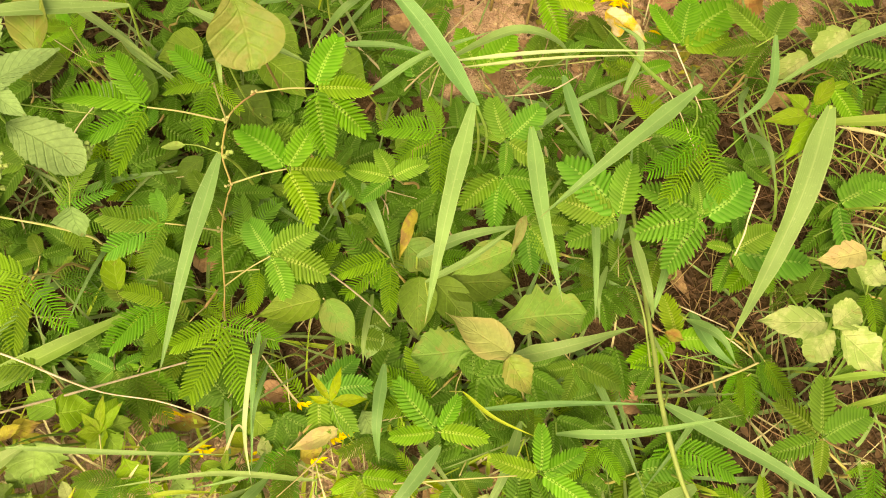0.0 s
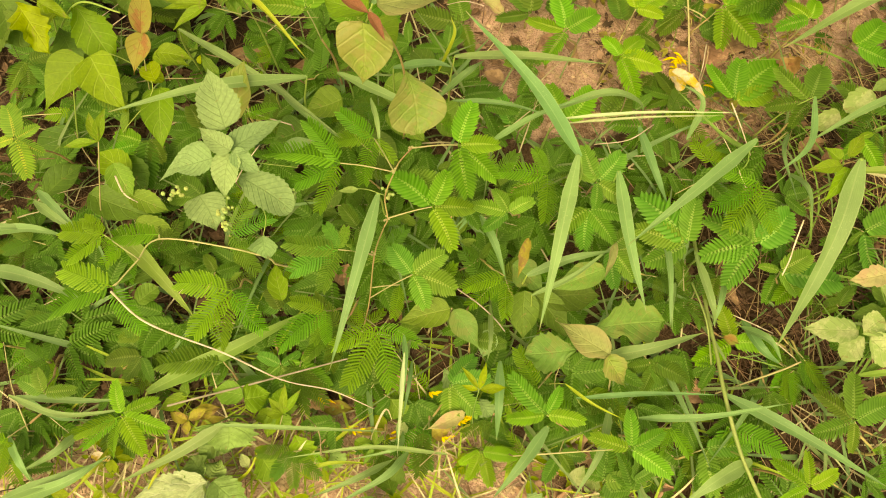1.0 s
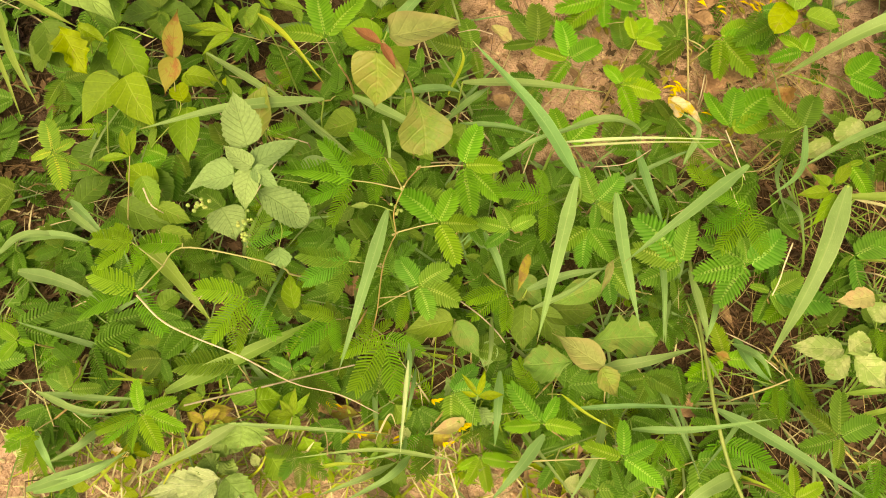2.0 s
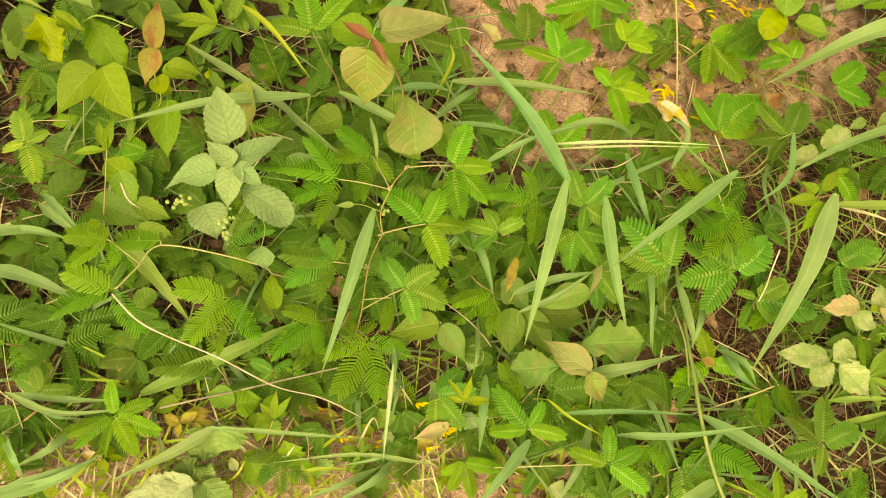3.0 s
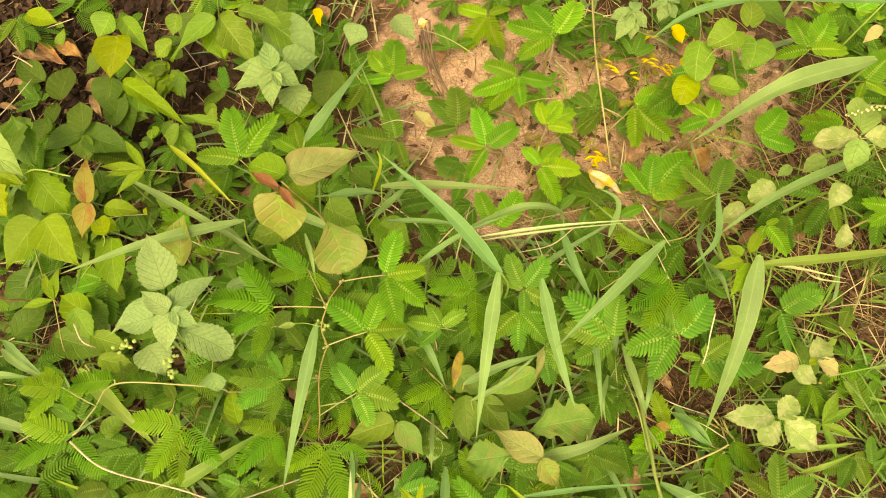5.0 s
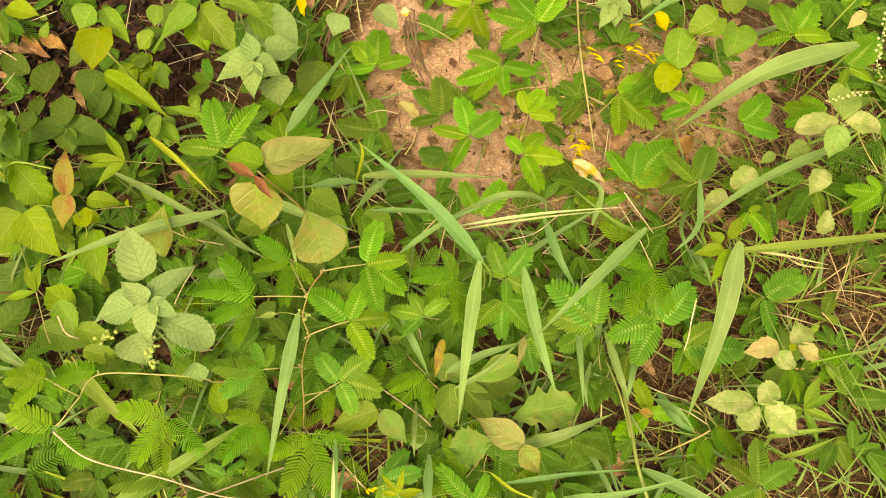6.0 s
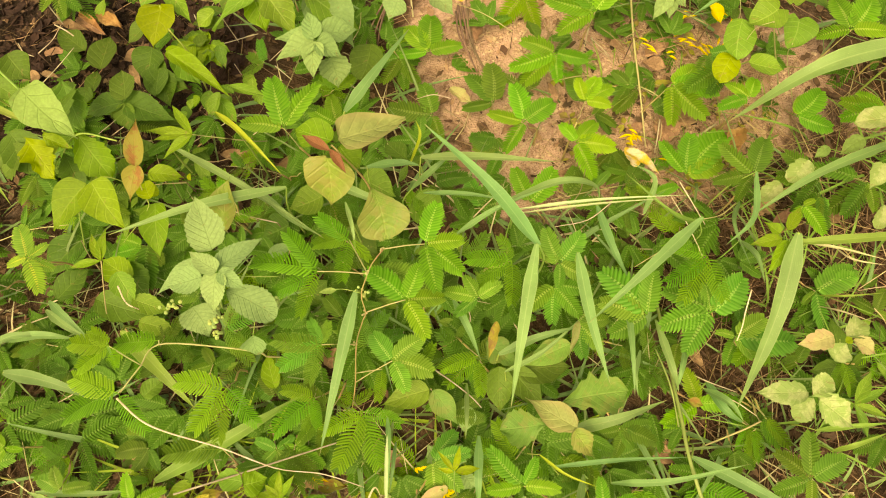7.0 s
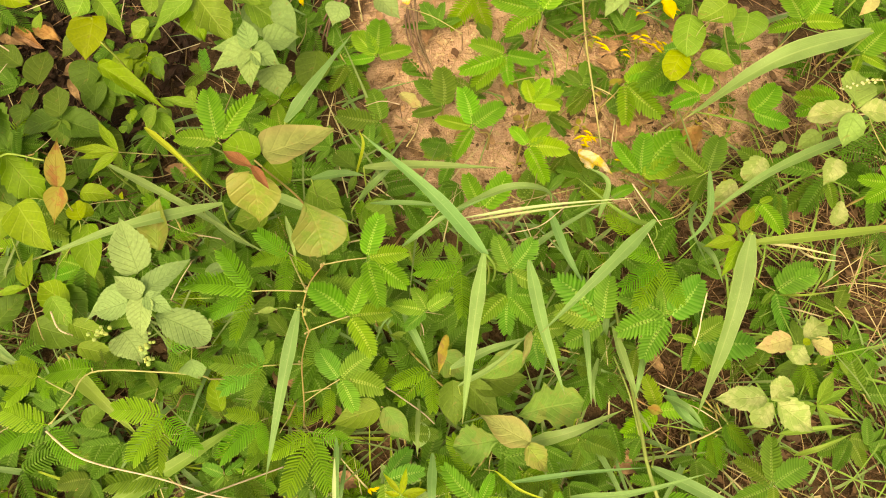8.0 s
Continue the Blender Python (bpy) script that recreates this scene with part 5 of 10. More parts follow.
# plant with the red shoot
redp = thing('broadleaf_plant', (-0.16, 0.466, 0.0), 'leafy shoot with bronze-tinged leaves and a red tip', 'plant')
stalk(redp, [(-0.154, 0.447, 0.0), (-0.139, 0.416, 0.15), (-0.134, 0.401, 0.3), (-0.151, 0.406, 0.36), (-0.164, 0.415, 0.375)], 0.00145, 0.001, STALK_RED)
leaf(redp, (-0.158, 0.425, 0.37), (-0.087, 0.459, 0.360), 0.0480, 'belly', PINKISH, rib=0.03, ribs=5, roll=-6, bend=0.1, wave=0.06, bite=0.05)
leaf(redp, (-0.169, 0.403, 0.372), (-0.171, 0.362, 0.325), 0.0554, 'belly', BRONZE, rib=0.03, ribs=8, bend=0.15, fold=0.1)
leaf(redp, (-0.174, 0.443, 0.33), (-0.226, 0.467, 0.32), 0.0403, 'ovate', HEART, ribs=7)
leaf(redp, (-0.167, 0.441, 0.32), (-0.142, 0.417, 0.31), 0.0408, 'ovate', HEART, ribs=7)
leaf(redp, (-0.162, 0.403, 0.385), (-0.196, 0.424, 0.385), 0.0118, 'lance', RED, ribs=8, fold=0.3)
leaf(redp, (-0.163, 0.405, 0.385), (-0.145, 0.381, 0.38), 0.0100, 'lance', RED, ribs=8, fold=0.3)
leaf(redp, (-0.132, 0.403, 0.29), (-0.115, 0.348, 0.25), 0.0672, 'spoon', BRONZE, rib=0.03, ribs=8, bend=0.1, fold=0.1)

# downy plant
mint = thing('downy_herb', (-0.403, 0.306, 0.0), 'downy grey-green herb with crinkled leaves and green flower spikes', 'herb', 'downy herbs')
stalk(mint, [(-0.403, 0.306, 0), (-0.353, 0.296, 0.15), (-0.31, 0.293, 0.283)], 0.00167, 0.00123, STALK_GREEN)
leaf(mint, (-0.315, 0.322, 0.285), (-0.344, 0.388, 0.295), 0.0447, 'belly', MINT, teeth=11, tooth=0.06, ribs=9, rib=0.03, bend=0.12, fold=0.14)
leaf(mint, (-0.306, 0.298, 0.287), (-0.259, 0.338, 0.285), 0.0292, 'belly', MINT, teeth=11, tooth=0.06, ribs=9, rib=0.03, bend=0.12, fold=0.14)
leaf(mint, (-0.303, 0.295, 0.292), (-0.339, 0.317, 0.296), 0.0232, 'belly', MINT, teeth=11, tooth=0.06, ribs=9, rib=0.03, bend=0.12, fold=0.14)
leaf(mint, (-0.325, 0.291, 0.28), (-0.377, 0.282, 0.262), 0.0340, 'belly', MINT, teeth=11, tooth=0.06, ribs=9, rib=0.03, bend=0.12, fold=0.14)
leaf(mint, (-0.348, 0.317, 0.25), (-0.406, 0.279, 0.225), 0.0206, 'belly', MINT, teeth=11, tooth=0.06, ribs=9, rib=0.03, bend=0.12, fold=0.14)
leaf(mint, (-0.305, 0.293, 0.288), (-0.308, 0.249, 0.275), 0.0310, 'belly', MINT, teeth=11, tooth=0.06, ribs=9, rib=0.03, bend=0.12, fold=0.14)
leaf(mint, (-0.302, 0.295, 0.29), (-0.271, 0.277, 0.28), 0.0207, 'belly', MINT, teeth=11, tooth=0.06, ribs=9, rib=0.03, bend=0.12, fold=0.14)
leaf(mint, (-0.301, 0.279, 0.262), (-0.244, 0.252, 0.24), 0.0412, 'egg', MINT, teeth=11, tooth=0.06, ribs=9, rib=0.03, bend=0.12, fold=0.14)
leaf(mint, (-0.353, 0.264, 0.23), (-0.335, 0.23, 0.21), 0.0455, 'belly', MINT, teeth=11, tooth=0.06, ribs=9, rib=0.03, bend=0.12, fold=0.14)
stalk(mint, [(-0.312, 0.297, 0.27), (-0.294, 0.297, 0.26), (-0.245, 0.302, 0.24)], 0.0007, 0.0005, STALK_GREEN, name='stem')
stalk(mint, [(-0.305, 0.283, 0.22), (-0.289, 0.26, 0.19), (-0.295, 0.239, 0.165)], 0.0007, 0.0005, STALK_GREEN, name='stem')
leaf(mint, (-0.295, 0.241, 0.165), (-0.292, 0.216, 0.14), 0.0384, 'diamond', MINT_DEEP, teeth=7, fold=0.2)
bud(mint, (-0.375, 0.265, 0.235), 9, 0.0042)
bud(mint, (-0.38, 0.261, 0.235), 5, 0.0042)
bud(mint, (-0.248, 0.272, 0.235), 9, 0.0042)
bud(mint, (-0.251, 0.268, 0.235), 6, 0.0042)
bud(mint, (-0.321, 0.244, 0.235), 8, 0.0042)
bud(mint, (-0.318, 0.233, 0.235), 8, 0.0042)
bud(mint, (-0.317, 0.253, 0.235), 5, 0.0042)
mintb = thing('downy_herb', (-0.29, 0.778, 0.0), 'downy grey-green herb with star-shaped leaves', 'herb', 'downy herbs')
stalk(mintb, [(-0.29, 0.778, 0), (-0.262, 0.72, 0.12), (-0.246, 0.684, 0.195)], 0.00161, 0.00124, STALK_GREEN)
leaf(mintb, (-0.243, 0.672, 0.2), (-0.258, 0.719, 0.205), 0.0296, 'belly', MINT_DEEP, teeth=8, ribs=6, rib=0.03, bend=0.15)
leaf(mintb, (-0.244, 0.671, 0.198), (-0.302, 0.649, 0.185), 0.0412, 'belly', MINT_DEEP, teeth=8, ribs=6, rib=0.03, bend=0.15)
leaf(mintb, (-0.239, 0.67, 0.2), (-0.204, 0.656, 0.185), 0.0378, 'belly', MINT_DEEP, teeth=8, ribs=6, rib=0.03, bend=0.15)
leaf(mintb, (-0.242, 0.668, 0.2), (-0.243, 0.616, 0.185), 0.0328, 'belly', MINT_DEEP, teeth=8, ribs=6, rib=0.03, bend=0.15)
leaf(mintb, (-0.249, 0.68, 0.19), (-0.31, 0.689, 0.18), 0.0317, 'belly', MINT_DEEP, teeth=8, ribs=6, rib=0.03, bend=0.15)
leaf(mintb, (-0.226, 0.668, 0.16), (-0.215, 0.628, 0.14), 0.0513, 'belly', MINT_DEEP, teeth=8, ribs=6, rib=0.03, bend=0.15, bite=0.3)
leaf(mintb, (-0.25, 0.736, 0.13), (-0.194, 0.752, 0.12), 0.0468, 'belly', MINT_DEEP, teeth=8, ribs=6, rib=0.03, bend=0.15)
leaf(mintb, (-0.279, 0.804, 0.14), (-0.195, 0.769, 0.1), 0.0637, 'ovate', LEAF, teeth=7, bend=0.3)

# olive-leaved plant
oval = thing('broadleaf_plant', (0.158, 0.097, 0.0), 'plant with olive oval leaves and a pinkish young leaf', 'plant')
stalk(oval, [(0.166, 0.09, 0), (0.143, 0.116, 0.1), (0.132, 0.129, 0.135)], 0.00119, 0.00089, STALK_TAN)
leaf(oval, (0.132, 0.133, 0.137), (0.066, 0.171, 0.13), 0.0370, 'acute', PINKISH, rib=0.035, ribs=6, wave=0.1, bite=0.3, bend=0.1)
leaf(oval, (0.096, 0.138, 0.12), (0.033, 0.129, 0.1), 0.0500, 'obovate', OVAL, ribs=5, bite=0.6, wave=0.12, teeth=6, tooth=0.1, rib=0.03)
leaf(oval, (0.127, 0.131, 0.14), (0.157, 0.095, 0.125), 0.0300, 'acute', BRONZE, rib=0.05, ribs=7, teeth=7, tooth=0.08, wave=0.12)
leaf(oval, (0.121, 0.168, 0.1), (0.211, 0.185, 0.105), 0.0600, 'obovate', OVAL, bite=0.9, teeth=5, tooth=0.15, wave=0.13, ribs=5, rib=0.03)
leaf(oval, (0.134, 0.248, 0.1), (0.07, 0.217, 0.095), 0.0347, 'ovate', OVAL)
leaf(oval, (0.036, 0.219, 0.06), (0.039, 0.153, 0.05), 0.0425, 'ovate', DULL)
leaf(oval, (0.049, 0.22, 0.05), (0.102, 0.159, 0.05), 0.0413, 'ovate', DULL)
leaf(oval, (0.017, 0.253, 0.07), (0.064, 0.22, 0.06), 0.0409, 'ovate', OVAL, bite=0.5)
leaf(oval, (0.065, 0.213, 0.05), (0.144, 0.223, 0.05), 0.0494, 'ovate', DULL)
oval2 = thing('broadleaf_plant', (-0.053, 0.154, 0.0), 'low plant with smooth oval olive leaves', 'plant')
stalk(oval2, [(-0.063, 0.183, 0), (-0.061, 0.182, 0.09)], 0.00112, 0.00084, STALK_TAN)
leaf(oval2, (-0.063, 0.181, 0.092), (-0.132, 0.158, 0.085), 0.0400, 'acute', LEAF, bend=0.1, rib=0.03)
leaf(oval2, (-0.058, 0.181, 0.09), (-0.022, 0.131, 0.08), 0.0340, 'acute', OVAL, roll=15, rib=0.03)
leaf(oval2, (-0.008, 0.162, 0.06), (-0.015, 0.124, 0.05), 0.0273, 'ovate', MINT_DEEP)

# pale mottled seedlings
pale = thing('pale_seedling', (0.515, 0.174, 0.0), 'seedling with pale mottled leaves', 'seedling', 'pale mottled seedlings')
stalk(pale, [(0.513, 0.149, 0), (0.47, 0.163, 0.08), (0.443, 0.179, 0.13)], 0.00099, 0.00079, STALK_GREEN)
leaf(pale, (0.434, 0.186, 0.137), (0.369, 0.184, 0.135), 0.0325, 'ovate', PALE, teeth=7, tooth=0.09, wave=0.10, fold=0.12, bite=0.3)
leaf(pale, (0.439, 0.182, 0.137), (0.474, 0.205, 0.132), 0.0310, 'egg', PALE, teeth=7, tooth=0.09, wave=0.10, fold=0.12, bite=0.3)
leaf(pale, (0.44, 0.178, 0.137), (0.418, 0.149, 0.128), 0.0280, 'egg', PALE, teeth=7, tooth=0.09, wave=0.10, fold=0.12, bite=0.3)
leaf(pale, (0.446, 0.179, 0.137), (0.495, 0.142, 0.132), 0.0398, 'ovate', PALE, teeth=7, tooth=0.09, wave=0.10, fold=0.12, bite=0.3)
pale2 = thing('pale_seedling', (0.57, 0.259, 0.0), 'seedling with sallow yellowing leaves', 'seedling', 'pale mottled seedlings')
stalk(pale2, [(0.566, 0.233, 0), (0.484, 0.255, 0.14)], 0.00112, 0.00089, STALK_GREEN)
leaf(pale2, (0.476, 0.259, 0.142), (0.43, 0.248, 0.138), 0.0287, 'ovate', SALLOW, teeth=4, tooth=0.1, wave=0.08, bite=0.3)
leaf(pale2, (0.494, 0.258, 0.142), (0.525, 0.281, 0.138), 0.0316, 'egg', PALE, teeth=4, tooth=0.1, wave=0.08, bite=0.3)
leaf(pale2, (0.501, 0.254, 0.142), (0.533, 0.237, 0.138), 0.0241, 'ovate', SALLOW, teeth=4, tooth=0.1, wave=0.08, bite=0.3)
leaf(pale2, (0.491, 0.25, 0.142), (0.475, 0.227, 0.138), 0.0331, 'obovate', PALE, teeth=4, tooth=0.1, wave=0.08, bite=0.3)
leaf(pale2, (0.485, 0.251, 0.15), (0.496, 0.256, 0.15), 0.0104, 'ovate', LIME)
pale3 = thing('pale_seedling', (0.719, 0.637, 0.0), 'seedling with pale mottled leaves full of small holes', 'seedling', 'pale mottled seedlings')
stalk(pale3, [(0.72, 0.616, 0), (0.583, 0.555, 0.2)], 0.00124, 0.00099, STALK_GREEN)
leaf(pale3, (0.58, 0.556, 0.2), (0.526, 0.555, 0.19), 0.0360, 'egg', PALE, teeth=5, tooth=0.06, wave=0.08, bite=0.3)
leaf(pale3, (0.585, 0.559, 0.2), (0.612, 0.624, 0.19), 0.0470, 'egg', PALE_GREEN, teeth=5, tooth=0.06, wave=0.08, bite=0.3)
leaf(pale3, (0.589, 0.555, 0.2), (0.65, 0.553, 0.19), 0.0375, 'egg', PALE, teeth=5, tooth=0.06, wave=0.08, bite=0.3)
leaf(pale3, (0.582, 0.551, 0.2), (0.565, 0.506, 0.19), 0.0359, 'ovate', PALE_GREEN, teeth=5, tooth=0.06, wave=0.08, bite=0.3)
leaf(pale3, (0.545, 0.485, 0.2), (0.529, 0.452, 0.19), 0.0305, 'ovate', PALE, teeth=5, tooth=0.06, wave=0.08, bite=0.3)
leaf(pale3, (0.492, 0.526, 0.12), (0.467, 0.495, 0.11), 0.0372, 'round', PALE, teeth=5, tooth=0.06, wave=0.08, bite=0.3)
leaf(pale3, (0.448, 0.487, 0.12), (0.412, 0.462, 0.11), 0.0284, 'ovate', PALE, teeth=5, tooth=0.06, wave=0.08, bite=0.3)
leaf(pale3, (0.591, 0.456, 0.12), (0.584, 0.422, 0.11), 0.0247, 'egg', PALE, teeth=5, tooth=0.06, wave=0.08, bite=0.3)
leaf(pale3, (0.595, 0.573, 0.1), (0.562, 0.552, 0.09), 0.0262, 'ovate', PALE_GREEN, teeth=5, tooth=0.06, wave=0.08, bite=0.3)
leaf(pale3, (0.552, 0.569, 0.08), (0.533, 0.554, 0.07), 0.0178, 'ovate', PALE_GREEN, teeth=5, tooth=0.06, wave=0.08, bite=0.3)
leaf(pale3, (0.732, 0.813, 0.1), (0.705, 0.788, 0.09), 0.0206, 'ovate', SALLOW, teeth=5, tooth=0.06, wave=0.08, bite=0.3)

# heart-leaved climbers
heart = thing('heart_leaved_vine', (-0.645, 0.396, 0.0), 'vine with lime green heart-shaped leaves', 'vine')
stalk(heart, [(-0.645, 0.396, 0), (-0.6, 0.418, 0.1), (-0.549, 0.426, 0.2)], 0.00112, 0.00089, STALK_GREEN)
leaf(heart, (-0.531, 0.435, 0.21), (-0.578, 0.372, 0.195), 0.0500, 'belly', HEART, roll=-6, ribs=4, wave=0.04, bite=0.05)
leaf(heart, (-0.521, 0.434, 0.216), (-0.473, 0.373, 0.204), 0.0497, 'belly', HEART, roll=6, ribs=4, wave=0.04, bite=0.05)
leaf(heart, (-0.471, 0.467, 0.17), (-0.426, 0.463, 0.165), 0.0248, 'ovate', HEART, teeth=5, bite=0.3)
leaf(heart, (-0.485, 0.446, 0.15), (-0.464, 0.452, 0.145), 0.0244, 'round', LIME)
leaf(heart, (-0.565, 0.464, 0.15), (-0.565, 0.54, 0.14), 0.0475, 'ovate', LEAF, wave=0.08)
leaf(heart, (-0.504, 0.328, 0.1), (-0.568, 0.364, 0.09), 0.0429, 'ovate', HEART, teeth=6)
leaf(heart, (-0.587, 0.509, 0.2), (-0.622, 0.459, 0.19), 0.0362, 'ovate', LIME, bite=0.6, wave=0.18, teeth=6, tooth=0.1)
leaf(heart, (-0.454, 0.423, 0.17), (-0.444, 0.346, 0.155), 0.0425, 'belly', HEART)
leaf(heart, (-0.451, 0.456, 0.2), (-0.406, 0.452, 0.2), 0.0246, 'ovate', HEART)
leaf(heart, (-0.45, 0.422, 0.19), (-0.464, 0.448, 0.19), 0.0262, 'round', LIME)
leaf(heart, (-0.4, 0.45, 0.19), (-0.397, 0.456, 0.2), 0.0078, 'ovate', LIME)
stalk(heart, [(-0.549, 0.426, 0.2), (-0.509, 0.449, 0.2), (-0.457, 0.42, 0.18), (-0.516, 0.38, 0.12)], 0.0006, 0.0005, STALK_GREEN)
vine = thing('toothed_vine', (-0.716, 0.556, 0.0), 'vine with pale green toothed leaves beside the litter', 'vine')
stalk(vine, [(-0.716, 0.556, 0), (-0.634, 0.528, 0.12), (-0.547, 0.504, 0.22), (-0.494, 0.494, 0.22)], 0.00136, 0.00112, STALK_GREEN)
stalk(vine, [(-0.738, 0.653, 0.25), (-0.675, 0.599, 0.27), (-0.579, 0.521, 0.3)], 0.00159, 0.00129, STALK_GREEN)
leaf(vine, (-0.552, 0.504, 0.335), (-0.483, 0.448, 0.325), 0.0508, 'belly', PALE_GREEN, ribs=4, teeth=14, tooth=0.03, fold=0.08)
leaf(vine, (-0.569, 0.571, 0.25), (-0.549, 0.511, 0.22), 0.0472, 'obovate', DULL, teeth=6, tooth=0.1, bite=0.4, wave=0.12)
leaf(vine, (-0.663, 0.515, 0.2), (-0.626, 0.466, 0.18), 0.0553, 'round', DULL, teeth=7, tooth=0.06)
leaf(vine, (-0.621, 0.495, 0.22), (-0.585, 0.446, 0.2), 0.0383, 'oblong', LIME, bite=0.7, wave=0.2, teeth=5, tooth=0.14)
leaf(vine, (-0.568, 0.517, 0.2), (-0.525, 0.461, 0.17), 0.0521, 'obovate', HEART, teeth=6, tooth=0.09, bite=0.4, wave=0.1)
leaf(vine, (-0.591, 0.495, 0.23), (-0.555, 0.484, 0.22), 0.0197, 'ovate', HEART, bite=0.5, wave=0.14)
leaf(vine, (-0.765, 0.696, 0.12), (-0.733, 0.662, 0.1), 0.0547, 'ovate', DEEP_SHADED)
leaf(vine, (-0.753, 0.626, 0.15), (-0.707, 0.599, 0.14), 0.0346, 'ovate', DULL)
rust = thing('broadleaf_plant', (-0.566, 0.522, 0.0), 'upright shoot with two rust-orange leaves', 'plant')
stalk(rust, [(-0.547, 0.477, 0), (-0.468, 0.436, 0.18), (-0.432, 0.434, 0.275)], 0.00089, 0.00067, STALK_TAN)
leaf(rust, (-0.428, 0.43, 0.28), (-0.427, 0.485, 0.3), 0.0250, 'acute', RUST, roll=10, bend=0.1)
leaf(rust, (-0.427, 0.433, 0.278), (-0.437, 0.389, 0.262), 0.0262, 'acute', RUST, roll=-10, bend=0.1)
pointed = thing('broadleaf_plant', (-0.395, 0.451, 0.0), 'small shoot with a pointed yellowish leaf', 'plant')
stalk(pointed, [(-0.394, 0.446, 0), (-0.331, 0.391, 0.2)], 0.00089, 0.00067, STALK_GREEN)
leaf(pointed, (-0.339, 0.375, 0.2), (-0.328, 0.433, 0.24), 0.0388, 'ovate', BRONZE, fold=0.3)
trio = thing('broadleaf_plant', (-0.48, 0.591, 0.0), 'slender shoot with narrow pointed leaflets', 'plant')
stalk(trio, [(-0.359, 0.607, 0), (-0.317, 0.506, 0.2), (-0.367, 0.479, 0.27)], 0.00099, 0.00068, STALK_TAN)
leaf(trio, (-0.367, 0.479, 0.27), (-0.404, 0.525, 0.27), 0.0121, 'lance', HEART)
leaf(trio, (-0.367, 0.479, 0.27), (-0.432, 0.488, 0.27), 0.0141, 'lance', HEART)
leaf(trio, (-0.367, 0.479, 0.27), (-0.402, 0.447, 0.27), 0.014, 'lance', HEART)
leaf(trio, (-0.367, 0.479, 0.27), (-0.422, 0.473, 0.27), 0.0112, 'lance', HEART)
trioc = thing('broadleaf_plant', (-0.579, 0.269, 0.0), 'upright seedling with three narrow leaves', 'seedling')
stalk(trioc, [(-0.584, 0.282, 0), (-0.536, 0.284, 0.1), (-0.487, 0.325, 0.215)], 0.001, 0.00073, STALK_TAN)
leaf(trioc, (-0.487, 0.325, 0.215), (-0.507, 0.362, 0.22), 0.0122, 'lance', HEART)
leaf(trioc, (-0.487, 0.325, 0.215), (-0.489, 0.369, 0.22), 0.0143, 'lance', HEART)
leaf(trioc, (-0.487, 0.325, 0.215), (-0.527, 0.314, 0.22), 0.0114, 'lance', HEART)
leaf(trioc, (-0.52, 0.335, 0.12), (-0.495, 0.292, 0.1), 0.034, 'ovate', LEAF, teeth=7, tooth=0.08)
leaf(trioc, (-0.50, 0.30, 0.1), (-0.448, 0.285, 0.09), 0.030, 'ovate', LEAF, teeth=7, tooth=0.08)
leaf(trioc, (-0.495, 0.27, 0.08), (-0.44, 0.255, 0.07), 0.028, 'ovate', LEAF, teeth=7, tooth=0.08)
clus = thing('broadleaf_plant', (-0.617, 0.678, 0.0), 'low herb with dull green oval leaves', 'plant')
stalk(clus, [(-0.619, 0.672, 0), (-0.573, 0.632, 0.085)], 0.00124, 0.00099, STALK_GREEN)
leaf(clus, (-0.569, 0.626, 0.1), (-0.589, 0.687, 0.1), 0.0434, 'ovate', DULL, teeth=8, tooth=0.05)
leaf(clus, (-0.577, 0.628, 0.09), (-0.645, 0.614, 0.08), 0.0439, 'ovate', DULL, teeth=8, tooth=0.05)
leaf(clus, (-0.574, 0.626, 0.09), (-0.567, 0.583, 0.08), 0.0365, 'ovate', DULL, teeth=8, tooth=0.05)
leaf(clus, (-0.572, 0.628, 0.09), (-0.496, 0.608, 0.08), 0.0512, 'belly', DULL, teeth=8, tooth=0.05)
leaf(clus, (-0.603, 0.548, 0.14), (-0.665, 0.642, 0.13), 0.0527, 'obovate', DULL, teeth=8, tooth=0.09, bite=0.3, wave=0.09)
leaf(clus, (-0.542, 0.658, 0.06), (-0.548, 0.745, 0.06), 0.0398, 'ovate', DULL)
darkl = thing('broadleaf_plant', (-0.705, 0.774, 0.0), 'low plant with deep green leaves in the shade', 'plant')
leaf(darkl, (-0.694, 0.759, 0.04), (-0.757, 0.809, 0.04), 0.0418, 'ovate', DEEP_SHADED)
leaf(darkl, (-0.658, 0.718, 0.045), (-0.656, 0.792, 0.045), 0.0529, 'ovate', DEEP_SHADED)
leaf(darkl, (-0.674, 0.68, 0.03), (-0.675, 0.729, 0.03), 0.0295, 'ovate', DEEP_SHADED)
leaf(darkl, (-0.684, 0.692, 0.03), (-0.69, 0.648, 0.03), 0.0335, 'ovate', DEEP_SHADED)
leaf(darkl, (-0.635, 0.414, 0.03), (-0.684, 0.351, 0.03), 0.0601, 'ovate', DEEP_SHADED)
leaf(darkl, (-0.551, 0.637, 0.03), (-0.496, 0.595, 0.03), 0.0445, 'ovate', DEEP_SHADED)
leaf(darkl, (-0.447, 0.559, 0.03), (-0.502, 0.538, 0.03), 0.0529, 'ovate', DEEP_SHADED)
leaf(darkl, (-0.572, 0.558, 0.03), (-0.542, 0.584, 0.03), 0.0474, 'ovate', DEEP_SHADED)
stalk(darkl, [(-0.697, 0.738, 0), (-0.678, 0.721, 0.03)], 0.00124, 0.00124, STALK_GREEN)
limep = thing('broadleaf_plant', (-0.551, 0.794, 0.0), "leafy lime green plant at the litter's edge", 'plant')
